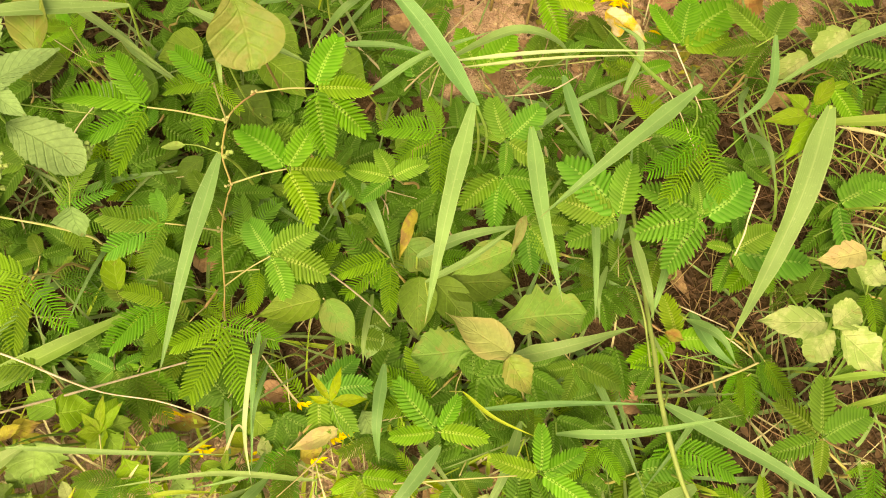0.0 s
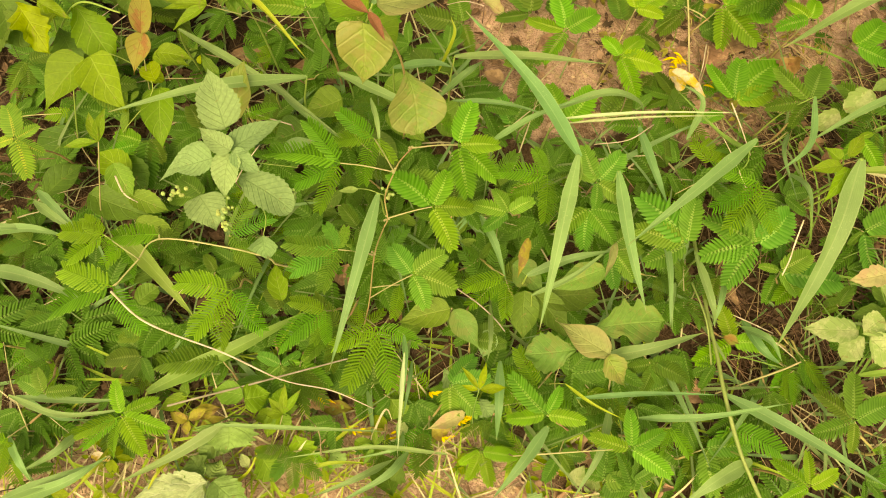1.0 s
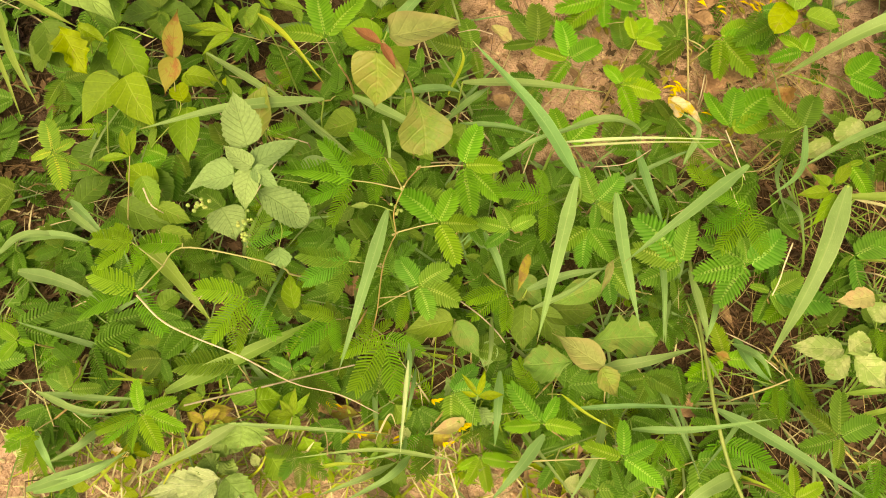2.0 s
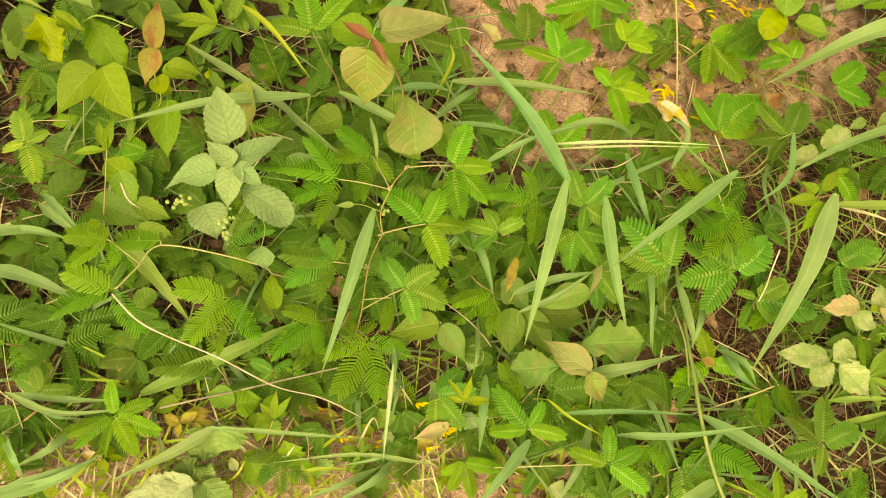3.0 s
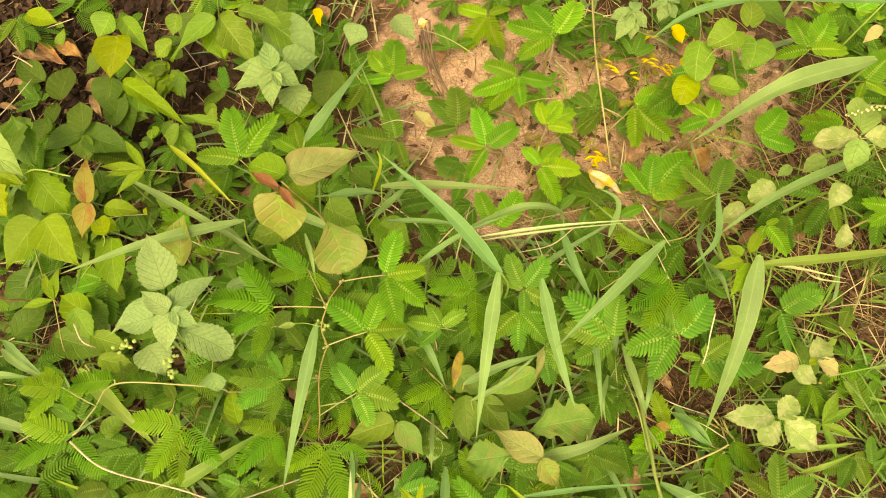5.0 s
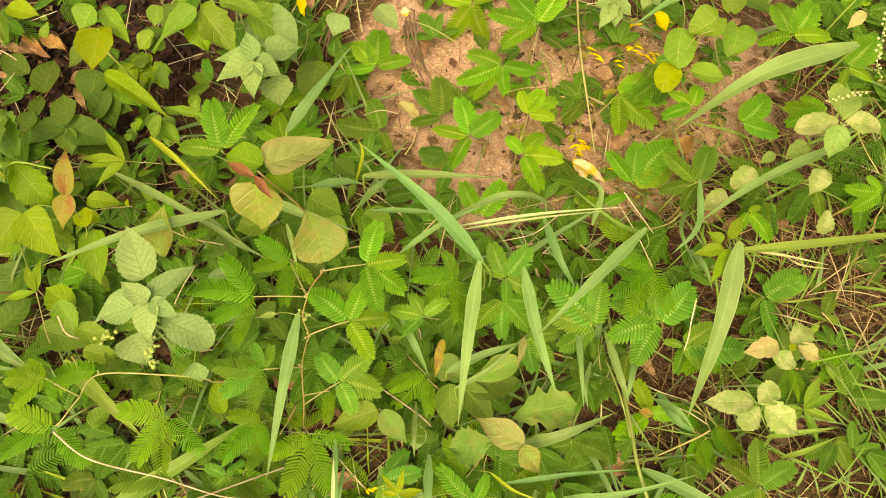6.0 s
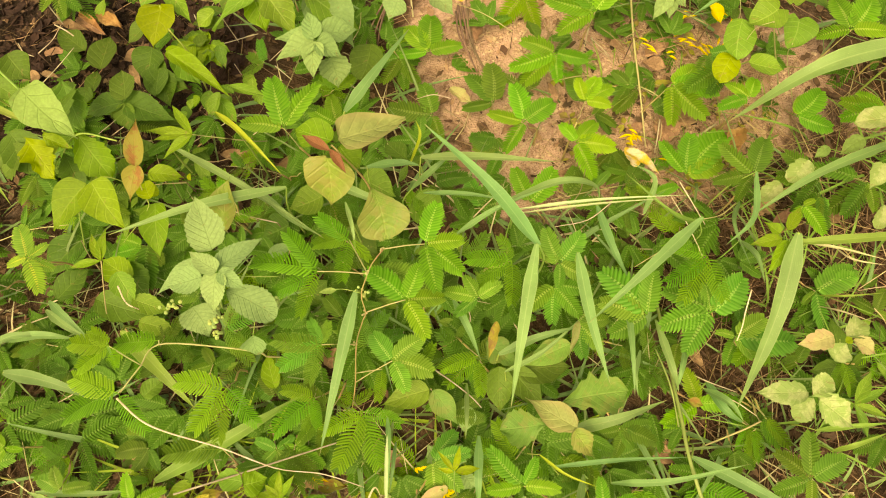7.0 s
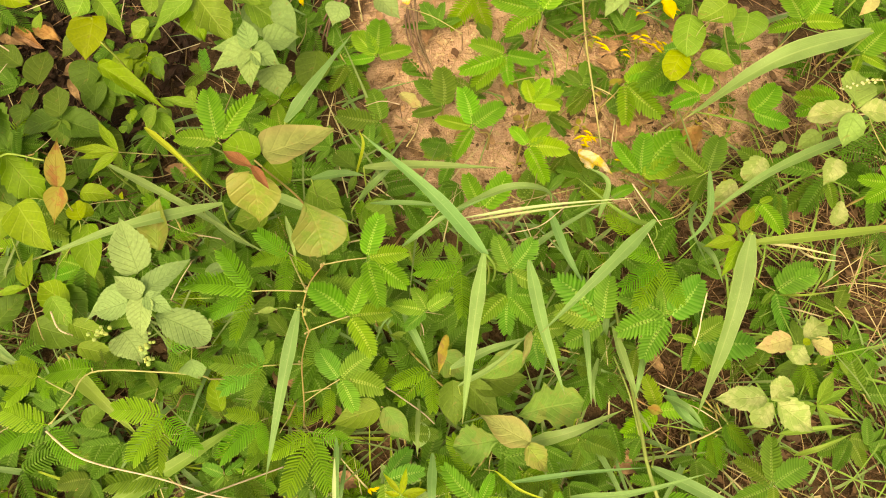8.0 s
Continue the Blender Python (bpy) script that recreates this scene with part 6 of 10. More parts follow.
stalk(limep, [(-0.551, 0.794, 0), (-0.509, 0.75, 0.12), (-0.499, 0.752, 0.17)], 0.00149, 0.00124, STALK_GREEN)
leaf(limep, (-0.498, 0.755, 0.17), (-0.504, 0.683, 0.165), 0.0631, 'belly', LIME, ribs=4, bite=0.15, wave=0.06)
leaf(limep, (-0.509, 0.788, 0.18), (-0.532, 0.749, 0.17), 0.0438, 'ovate', LEAF)
leaf(limep, (-0.497, 0.788, 0.17), (-0.451, 0.73, 0.165), 0.0301, 'ovate', LEAF, fold=0.35)
leaf(limep, (-0.649, 0.795, 0.17), (-0.597, 0.782, 0.17), 0.0338, 'ovate', LIME)
leaf(limep, (-0.53, 0.744, 0.14), (-0.576, 0.718, 0.12), 0.0306, 'ovate', DULL)
leaf(limep, (-0.43, 0.759, 0.13), (-0.471, 0.758, 0.12), 0.0310, 'ovate', LEAF)
leaf(limep, (-0.414, 0.646, 0.12), (-0.506, 0.707, 0.12), 0.0240, 'lance', LEAF, fold=0.4, wave=0.12)
leaf(limep, (-0.459, 0.721, 0.12), (-0.492, 0.681, 0.11), 0.0364, 'ovate', HEART, bite=0.4, wave=0.1)
leaf(limep, (-0.438, 0.718, 0.12), (-0.462, 0.733, 0.12), 0.0118, 'ovate', HEART)
leaf(limep, (-0.438, 0.718, 0.12), (-0.46, 0.707, 0.12), 0.0118, 'ovate', HEART)
leaf(limep, (-0.438, 0.718, 0.12), (-0.451, 0.675, 0.115), 0.0155, 'ovate', HEART)
leaf(limep, (-0.437, 0.717, 0.12), (-0.422, 0.688, 0.115), 0.0127, 'ovate', HEART)
leaf(limep, (-0.438, 0.719, 0.12), (-0.442, 0.745, 0.12), 0.0118, 'ovate', HEART)
leaf(limep, (-0.392, 0.64, 0.1), (-0.417, 0.658, 0.1), 0.0145, 'lance', LEAF, fold=0.35)
leaf(limep, (-0.346, 0.637, 0.1), (-0.412, 0.654, 0.1), 0.0135, 'lance', LEAF, fold=0.4, wave=0.15)
leaf(limep, (-0.431, 0.637, 0.07), (-0.413, 0.606, 0.06), 0.0242, 'ovate', LEAF)
leaf(limep, (-0.449, 0.663, 0.07), (-0.443, 0.621, 0.06), 0.0244, 'ovate', DULL)
leaf(limep, (-0.475, 0.647, 0.07), (-0.474, 0.627, 0.07), 0.0131, 'ovate', LEAF)
leaf(limep, (-0.492, 0.618, 0.06), (-0.484, 0.63, 0.06), 0.0150, 'ovate', LEAF)
leaf(limep, (-0.386, 0.701, 0.06), (-0.387, 0.669, 0.06), 0.0210, 'ovate', LEAF)
leaf(limep, (-0.544, 0.691, 0.05), (-0.494, 0.68, 0.05), 0.0386, 'ovate', DULL)
topl = thing('broadleaf_plant', (-0.448, 0.909, 0.0), 'plant with large soft green leaves', 'plant')
stalk(topl, [(-0.414, 0.897, 0), (-0.354, 0.813, 0.15), (-0.339, 0.814, 0.2)], 0.00164, 0.00136, STALK_GREEN)
leaf(topl, (-0.336, 0.763, 0.2), (-0.417, 0.713, 0.17), 0.0357, 'acute', LEAF, bite=0.3, wave=0.14)
leaf(topl, (-0.335, 0.773, 0.19), (-0.281, 0.709, 0.165), 0.0551, 'ovate', LEAF, bite=0.4, wave=0.14, teeth=5, tooth=0.08)
leaf(topl, (-0.355, 0.773, 0.17), (-0.338, 0.728, 0.14), 0.0474, 'ovate', HEART, bite=0.4, wave=0.12)
leaf(topl, (-0.307, 0.783, 0.19), (-0.24, 0.774, 0.17), 0.0345, 'ovate', LEAF, bite=0.3, wave=0.14)
leaf(topl, (-0.417, 0.752, 0.16), (-0.447, 0.729, 0.15), 0.0318, 'ovate', LEAF, wave=0.1)
leaf(topl, (-0.401, 0.778, 0.19), (-0.409, 0.747, 0.18), 0.0293, 'ovate', LEAF)
leaf(topl, (-0.392, 0.81, 0.15), (-0.415, 0.765, 0.14), 0.0362, 'ovate', DULL)
leaf(topl, (-0.278, 0.811, 0.13), (-0.203, 0.73, 0.11), 0.0774, 'ovate', MINT_DEEP, ribs=5)
leaf(topl, (-0.274, 0.88, 0.1), (-0.282, 0.811, 0.1), 0.048, 'ovate', DEEP_SHADED)
leaf(topl, (-0.564, 0.753, 0.06), (-0.573, 0.692, 0.05), 0.0583, 'ovate', DEEP_SHADED)
leaf(topl, (-0.547, 0.709, 0.06), (-0.521, 0.645, 0.05), 0.0479, 'ovate', DEEP_SHADED)
leaf(topl, (-0.185, 0.77, 0.05), (-0.2, 0.703, 0.05), 0.0584, 'round', DULL)
leaf(topl, (-0.133, 0.81, 0.12), (-0.15, 0.773, 0.11), 0.0428, 'acute', MINT)
leaf(topl, (-0.078, 0.839, 0.1), (-0.039, 0.802, 0.09), 0.042, 'acute', MINT, bite=0.3)

# low growth beside the pale seedlings
mimosa((0.514, 0.342, 0.05), [(0.589, 0.386, 0.044), (0.584, 0.371, 0.042), (0.531, 0.284, 0.04), (0.496, 0.323, 0.047)], kind='full', mat=MIMOSA_PALE)
mimosa((0.542, 0.243, 0.04), [(0.541, 0.194, 0.036), (0.569, 0.207, 0.035)], mat=MIMOSA_SHADED)
mimosa((0.415, 0.158, 0.05), [(0.445, 0.128, 0.047), (0.425, 0.118, 0.045)], mat=MIMOSA_SHADED)
mimosa((0.401, 0.14, 0.05), [(0.39, 0.088, 0.046), (0.407, 0.095, 0.045)], mat=MIMOSA)
mimosa((0.531, 0.458, 0.06), [(0.53, 0.487, 0.058), (0.551, 0.49, 0.056), (0.551, 0.446, 0.056)], kind='full', mat=MIMOSA_PALE)
mimosa((0.606, 0.315, 0.04), [(0.577, 0.336, 0.037), (0.632, 0.351, 0.035), (0.63, 0.308, 0.036)], kind='full', mat=MIMOSA_SHADED)
mimosa((0.482, 0.236, 0.03), [(0.47, 0.261, 0.028), (0.506, 0.267, 0.026), (0.462, 0.228, 0.026)], kind='full', mat=MIMOSA_SHADED)
mimosa((0.398, 0.343, 0.04), [(0.368, 0.333, 0.038), (0.379, 0.308, 0.035), (0.405, 0.301, 0.033)], kind='full', mat=MIMOSA_PALE)
mimosa((0.386, 0.272, 0.05), [(0.371, 0.231, 0.047), (0.397, 0.24, 0.046), (0.413, 0.274, 0.046)], kind='full', mat=MIMOSA_PALE)
longleaf = thing('seedling', (0.577, 0.176, 0.0), 'seedling with long narrow green leaves fanned out', 'seedling', 'seedlings in the undergrowth')
stalk(longleaf, [(0.577, 0.176, -0.004), (0.538, 0.177, 0.06)], 0.0012, 0.0009)
leaf(longleaf, (0.538, 0.177, 0.06), (0.579, 0.226, 0.055), 0.0175, 'lance', LEAF, ribs=6, fold=0.25)
leaf(longleaf, (0.538, 0.177, 0.06), (0.598, 0.202, 0.055), 0.0120, 'lance', LEAF, ribs=6, fold=0.25)
leaf(longleaf, (0.538, 0.177, 0.06), (0.589, 0.16, 0.055), 0.0128, 'lance', LEAF, ribs=6, fold=0.25)
leaf(longleaf, (0.538, 0.177, 0.06), (0.502, 0.18, 0.055), 0.0120, 'lance', LEAF, ribs=6, fold=0.25)
leaf(longleaf, (0.538, 0.177, 0.06), (0.488, 0.14, 0.055), 0.0120, 'lance', LEAF, ribs=6, fold=0.25)
leaf(longleaf, (0.538, 0.177, 0.06), (0.556, 0.129, 0.055), 0.0128, 'lance', LEAF, ribs=6, fold=0.25)
single = thing('seedling', (0.498, 0.085, 0.0), 'seedling with upright oblong green leaves', 'seedling', 'seedlings in the undergrowth')
stalk(single, [(0.498, 0.085, -0.004), (0.466, 0.089, 0.06)], 0.0012, 0.0009)
leaf(single, (0.466, 0.089, 0.06), (0.472, 0.13, 0.06), 0.0217, 'ovate', LEAF, teeth=6, tooth=0.05)
leaf(single, (0.466, 0.089, 0.06), (0.437, 0.097, 0.06), 0.0170, 'ovate', LEAF, teeth=6, tooth=0.05)
leaf(single, (0.468, 0.089, 0.06), (0.503, 0.105, 0.06), 0.0170, 'ovate', LEAF, teeth=6, tooth=0.05)
dead_leaf = thing('dead_leaf', (0.476, 0.457, 0.0), 'brown curled dead leaf under the grass', 'dead leaf', 'dead leaves')
leaf(dead_leaf, (0.476, 0.457, 0.03), (0.52, 0.483, 0.035), 0.0198, 'ovate', BROWN, bend=0.25, fold=0.25, wave=0.16, bite=0.5)
grass([(0.485, 0.14, 0.05), (0.521, 0.146, 0.08), (0.586, 0.152, 0.06)], 0.0085, GRASS_DIM)
grass([(0.502, 0.112, 0.05), (0.525, 0.123, 0.08), (0.584, 0.141, 0.06)], 0.0077, GRASS_DIM)
grass([(0.519, 0.336, 0.05), (0.542, 0.329, 0.08), (0.614, 0.34, 0.06)], 0.0041, GRASS_DIM)
grass([(0.517, 0.319, 0.05), (0.53, 0.306, 0.08), (0.589, 0.294, 0.06)], 0.0033, GRASS_DRY)
grass([(0.553, 0.413, 0.05), (0.559, 0.385, 0.08), (0.621, 0.382, 0.06)], 0.0042, GRASS_DRY)
grass([(0.315, 0.262, 0.05), (0.293, 0.218, 0.08), (0.289, 0.188, 0.06)], 0.0095, GRASS)
grass([(0.333, 0.194, 0.05), (0.355, 0.174, 0.08), (0.381, 0.149, 0.06)], 0.0117, GRASS)
grass([(0.417, 0.486, 0.05), (0.391, 0.438, 0.08), (0.418, 0.374, 0.06)], 0.0077, GRASS)

# growth at the near edge
mimosa((-0.01, 0.007, 0.05), [(0.038, 0.003, 0.047), (-0.037, -0.01, 0.046), (0.005, -0.036, 0.042), (-0.025, -0.03, 0.046)], kind='full', mat=MIMOSA_YOUNG, wide=0.85)
mimosa((-0.086, 0.028, 0.06), [(-0.086, -0.032, 0.056), (-0.074, -0.024, 0.054)], mat=MIMOSA_SHADED)
mimosa((0.027, 0.083, 0.05), [(0.049, 0.116, 0.047), (0.014, 0.106, 0.047), (0.047, 0.077, 0.046)], kind='full', mat=MIMOSA_PALE)
trioe = thing('seedling', (-0.151, -0.006, 0.0), 'small seedling with narrow pointed leaves on the sandy edge', 'seedling', 'seedlings in the undergrowth')
stalk(trioe, [(-0.151, -0.006, -0.004), (-0.146, 0.004, 0.06)], 0.001, 0.0008)
leaf(trioe, (-0.146, 0.004, 0.06), (-0.169, 0.0, 0.058), 0.0068, 'lance', LEAF, ribs=4)
leaf(trioe, (-0.146, 0.004, 0.06), (-0.147, 0.027, 0.058), 0.0076, 'lance', LEAF, ribs=4)
leaf(trioe, (-0.146, 0.004, 0.06), (-0.123, -0.002, 0.058), 0.0068, 'lance', LEAF, ribs=4)
leaf(trioe, (-0.146, 0.004, 0.06), (-0.159, -0.021, 0.058), 0.0076, 'lance', LEAF, ribs=4)
leaf(trioe, (-0.146, 0.004, 0.06), (-0.135, 0.019, 0.058), 0.0061, 'lance', LEAF, ribs=4)
grass([(-0.115, 0.117, 0.13), (-0.114, 0.048, 0.12), (-0.116, -0.008, 0.06)], 0.0050, GRASS_WHITE)
bloom = thing('fallen_petals', (0.391, 0.74, 0.0), 'curved yellow petals fallen on the sand', 'petals')
leaf(bloom, (0.388, 0.746, 0.03), (0.4, 0.732, 0.03), 0.0045, 'lance', YELLOW, name='petal', n=8, m=4, fold=0.25, bend=0.5)
leaf(bloom, (0.391, 0.74, 0.032), (0.394, 0.72, 0.032), 0.0045, 'lance', YELLOW, name='petal', n=8, m=4, fold=0.25, bend=0.5)
leaf(bloom, (0.395, 0.734, 0.034), (0.403, 0.717, 0.034), 0.0045, 'lance', YELLOW, name='petal', n=8, m=4, fold=0.25, bend=0.5)
bloom = thing('fallen_petals', (0.424, 0.78, 0.0), 'curved yellow petals fallen on the sand', 'petals')
leaf(bloom, (0.421, 0.787, 0.03), (0.43, 0.808, 0.03), 0.0045, 'lance', YELLOW, name='petal', n=8, m=4, fold=0.25, bend=0.5)
leaf(bloom, (0.424, 0.781, 0.032), (0.441, 0.794, 0.032), 0.0045, 'lance', YELLOW, name='petal', n=8, m=4, fold=0.25, bend=0.5)
leaf(bloom, (0.428, 0.774, 0.034), (0.44, 0.792, 0.034), 0.0045, 'lance', YELLOW, name='petal', n=8, m=4, fold=0.25, bend=0.5)
leaf(bloom, (0.416, 0.767, 0.036), (0.434, 0.778, 0.036), 0.0045, 'lance', YELLOW, name='petal', n=8, m=4, fold=0.25, bend=0.5)
bloom = thing('fallen_petals', (0.413, 0.764, 0.0), 'curved yellow petals fallen on the sand', 'petals')
leaf(bloom, (0.409, 0.771, 0.03), (0.428, 0.77, 0.03), 0.0045, 'lance', YELLOW, name='petal', n=8, m=4, fold=0.25, bend=0.5)
leaf(bloom, (0.413, 0.764, 0.032), (0.427, 0.753, 0.032), 0.0045, 'lance', YELLOW, name='petal', n=8, m=4, fold=0.25, bend=0.5)
leaf(bloom, (0.416, 0.758, 0.034), (0.434, 0.753, 0.034), 0.0045, 'lance', YELLOW, name='petal', n=8, m=4, fold=0.25, bend=0.5)
bloom = thing('fallen_petals', (0.334, 0.764, 0.0), 'curved yellow petals fallen on the sand', 'petals')
leaf(bloom, (0.331, 0.771, 0.03), (0.349, 0.774, 0.03), 0.0045, 'lance', YELLOW, name='petal', n=8, m=4, fold=0.25, bend=0.5)
leaf(bloom, (0.334, 0.764, 0.032), (0.351, 0.756, 0.032), 0.0045, 'lance', YELLOW, name='petal', n=8, m=4, fold=0.25, bend=0.5)
bloom = thing('fallen_petals', (0.35, 0.797, 0.0), 'curved yellow petals fallen on the sand', 'petals')
leaf(bloom, (0.347, 0.803, 0.03), (0.363, 0.817, 0.03), 0.0045, 'lance', YELLOW, name='petal', n=8, m=4, fold=0.25, bend=0.5)
leaf(bloom, (0.351, 0.797, 0.032), (0.37, 0.8, 0.032), 0.0045, 'lance', YELLOW, name='petal', n=8, m=4, fold=0.25, bend=0.5)
leaf(bloom, (0.354, 0.79, 0.034), (0.372, 0.8, 0.034), 0.0045, 'lance', YELLOW, name='petal', n=8, m=4, fold=0.25, bend=0.5)
bloom = thing('fallen_petals', (0.452, 0.819, 0.0), 'curved yellow petals fallen on the sand', 'petals')
leaf(bloom, (0.448, 0.826, 0.03), (0.455, 0.848, 0.03), 0.0045, 'lance', YELLOW, name='petal', n=8, m=4, fold=0.25, bend=0.5)
leaf(bloom, (0.452, 0.819, 0.032), (0.467, 0.836, 0.032), 0.0045, 'lance', YELLOW, name='petal', n=8, m=4, fold=0.25, bend=0.5)
bloom = thing('fallen_petals', (0.26, 0.615, 0.0), 'curved yellow petals fallen on the sand', 'petals')
leaf(bloom, (0.257, 0.621, 0.03), (0.273, 0.614, 0.03), 0.0045, 'lance', YELLOW, name='petal', n=8, m=4, fold=0.25, bend=0.5)
leaf(bloom, (0.26, 0.615, 0.032), (0.27, 0.599, 0.032), 0.0045, 'lance', YELLOW, name='petal', n=8, m=4, fold=0.25, bend=0.5)
leaf(bloom, (0.264, 0.61, 0.034), (0.278, 0.598, 0.034), 0.0045, 'lance', YELLOW, name='petal', n=8, m=4, fold=0.25, bend=0.5)
leaf(bloom, (0.254, 0.604, 0.036), (0.261, 0.587, 0.036), 0.0045, 'lance', YELLOW, name='petal', n=8, m=4, fold=0.25, bend=0.5)

# round-leaved plant
roundp = thing('round_leaved_plant', (0.535, 0.813, 0.0), 'plant with round lime green leaves on pale stalks', 'plant')
stalk(roundp, [(0.533, 0.72, 0), (0.468, 0.709, 0.12), (0.427, 0.708, 0.2)], 0.00136, 0.00112, STALK_TAN)
leaf(roundp, (0.438, 0.731, 0.2), (0.397, 0.711, 0.195), 0.0548, 'heart', LEAF, ribs=4)
leaf(roundp, (0.471, 0.72, 0.19), (0.455, 0.676, 0.185), 0.0515, 'heart', LEAF, ribs=4)
leaf(roundp, (0.393, 0.727, 0.18), (0.382, 0.665, 0.175), 0.0471, 'round', LEAF, ribs=4)
leaf(roundp, (0.382, 0.679, 0.16), (0.361, 0.637, 0.155), 0.0407, 'round', LIME, ribs=4)
leaf(roundp, (0.409, 0.673, 0.15), (0.467, 0.667, 0.145), 0.0378, 'ovate', LEAF, ribs=4)
leaf(roundp, (0.454, 0.734, 0.21), (0.467, 0.785, 0.205), 0.0366, 'heart', LEAF, ribs=4)
leaf(roundp, (0.409, 0.782, 0.2), (0.39, 0.816, 0.195), 0.0426, 'round', LEAF, ribs=4)
stalk(roundp, [(0.427, 0.708, 0.2), (0.404, 0.702, 0.19), (0.39, 0.681, 0.16)], 0.0006, 0.0005, STALK_TAN)
stalk(roundp, [(0.455, 0.678, 0.19), (0.497, 0.712, 0.1), (0.554, 0.687, 0.0)], 0.00079, 0.0006, STALK_TAN)

# grass blades
grass([(-0.595, -0.097, 0.05), (-0.51, -0.064, 0.09), (-0.471, -0.03, 0.07)], 0.0153, GRASS_LIGHT)
grass([(-0.616, -0.019, 0.05), (-0.57, -0.044, 0.09), (-0.563, -0.074, 0.06)], 0.0112, GRASS_LIGHT)
grass([(-0.489, -0.024, 0.04), (-0.489, -0.05, 0.07), (-0.528, -0.091, 0.05)], 0.0064, GRASS_YELLOW)
grass([(-0.403, -0.022, 0.03), (-0.414, -0.05, 0.06), (-0.433, -0.082, 0.04)], 0.0051, GRASS_YELLOW)
grass([(-0.61, 0.029, 0.04), (-0.549, 0.009, 0.07), (-0.515, 0.008, 0.05)], 0.0066, GRASS_LIGHT)
grass([(-0.247, -0.042, 0.03), (-0.2, -0.021, 0.06), (-0.143, -0.019, 0.04)], 0.0059, GRASS_YELLOW)
grass([(-0.333, -0.065, 0.03), (-0.303, -0.039, 0.05), (-0.294, -0.01, 0.05)], 0.0044, GRASS_YELLOW)
grass([(-0.208, -0.002, 0.03), (-0.178, 0.024, 0.06), (-0.152, 0.045, 0.05)], 0.0045, GRASS_YELLOW)
grass([(0.083, 0.368, 0.176), (0.015, 0.432, 0.23), (-0.072, 0.503, 0.26)], 0.0204, GRASS)
grass([(0.079, 0.369, 0.18), (0.061, 0.26, 0.17), (0.047, 0.157, 0.13)], 0.0185, GRASS_LIGHT, label='long light green grass blade hanging down')
grass([(-0.082, 0.499, 0.17), (0.008, 0.482, 0.21), (0.106, 0.466, 0.23)], 0.0139, GRASS_LIGHT)
grass([(-0.162, 0.303, 0.17), (-0.179, 0.203, 0.16), (-0.205, 0.09, 0.115)], 0.0174, GRASS_LIGHT, label='long light green grass blade hanging down')
grass([(0.423, 0.387, 0.19), (0.395, 0.28, 0.16), (0.37, 0.161, 0.06)], 0.028, GRASS)
grass([(0.312, 0.418, 0.16), (0.233, 0.344, 0.16), (0.154, 0.272, 0.135)], 0.0171, GRASS)
grass([(0.143, 0.373, 0.13), (0.158, 0.277, 0.13), (0.183, 0.191, 0.115)], 0.0183, GRASS)
grass([(-0.261, 0.437, 0.2), (-0.367, 0.395, 0.235), (-0.472, 0.354, 0.235)], 0.0162, GRASS_LIGHT)
grass([(-0.198, 0.576, 0.16), (-0.16, 0.63, 0.17), (-0.109, 0.728, 0.15)], 0.0188, GRASS_LIGHT, fold=0.05)
grass([(-0.351, 0.523, 0.25), (-0.301, 0.479, 0.27), (-0.249, 0.43, 0.25)], 0.008, GRASS_YELLOW, fold=0.4)
grass([(-0.455, 0.522, 0.15), (-0.325, 0.449, 0.16), (-0.218, 0.385, 0.14)], 0.0112, GRASS_LIGHT)
grass([(0.656, 0.701, 0.17), (0.507, 0.654, 0.17), (0.412, 0.623, 0.06)], 0.0327, GRASS)
grass([(0.667, 0.779, 0.2), (0.511, 0.791, 0.2), (0.396, 0.777, 0.19), (0.328, 0.758, 0.14)], 0.0215, GRASS)
grass([(0.633, 0.557, 0.14), (0.486, 0.491, 0.15), (0.388, 0.429, 0.13)], 0.0147, GRASS)
grass([(0.404, 0.497, 0.14), (0.392, 0.427, 0.14), (0.352, 0.387, 0.13)], 0.0101, GRASS)
grass([(0.332, 0.43, 0.1), (0.281, 0.436, 0.13), (0.213, 0.487, 0.15)], 0.008, GRASS_DIM)
grass([(0.051, 0.425, 0.16), (0.165, 0.436, 0.175), (0.291, 0.443, 0.18)], 0.0049, GRASS_WHITE, fold=0.3)
grass([(0.06, 0.424, 0.15), (0.166, 0.432, 0.17), (0.266, 0.44, 0.175)], 0.0038, GRASS_WHITE, fold=0.3)
grass([(-0.031, 0.393, 0.14), (0.026, 0.423, 0.17), (0.099, 0.453, 0.18)], 0.0087, GRASS_LIGHT)
grass([(0.048, 0.464, 0.1), (0.12, 0.474, 0.15), (0.175, 0.48, 0.12), (0.189, 0.468, 0.08)], 0.0117, GRASS)
grass([(0.183, 0.46, 0.09), (0.201, 0.391, 0.1), (0.231, 0.348, 0.07)], 0.0139, GRASS)
grass([(-0.081, 0.473, 0.1), (-0.012, 0.464, 0.12), (0.056, 0.461, 0.1)], 0.0082, GRASS_LIGHT)
grass([(-0.166, 0.506, 0.12), (-0.112, 0.499, 0.15), (-0.083, 0.495, 0.15)], 0.0138, GRASS)
grass([(-0.239, 0.486, 0.13), (-0.159, 0.449, 0.14), (-0.094, 0.432, 0.12)], 0.0148, GRASS)
grass([(-0.318, 0.46, 0.12), (-0.27, 0.415, 0.14), (-0.223, 0.393, 0.12)], 0.0101, GRASS)
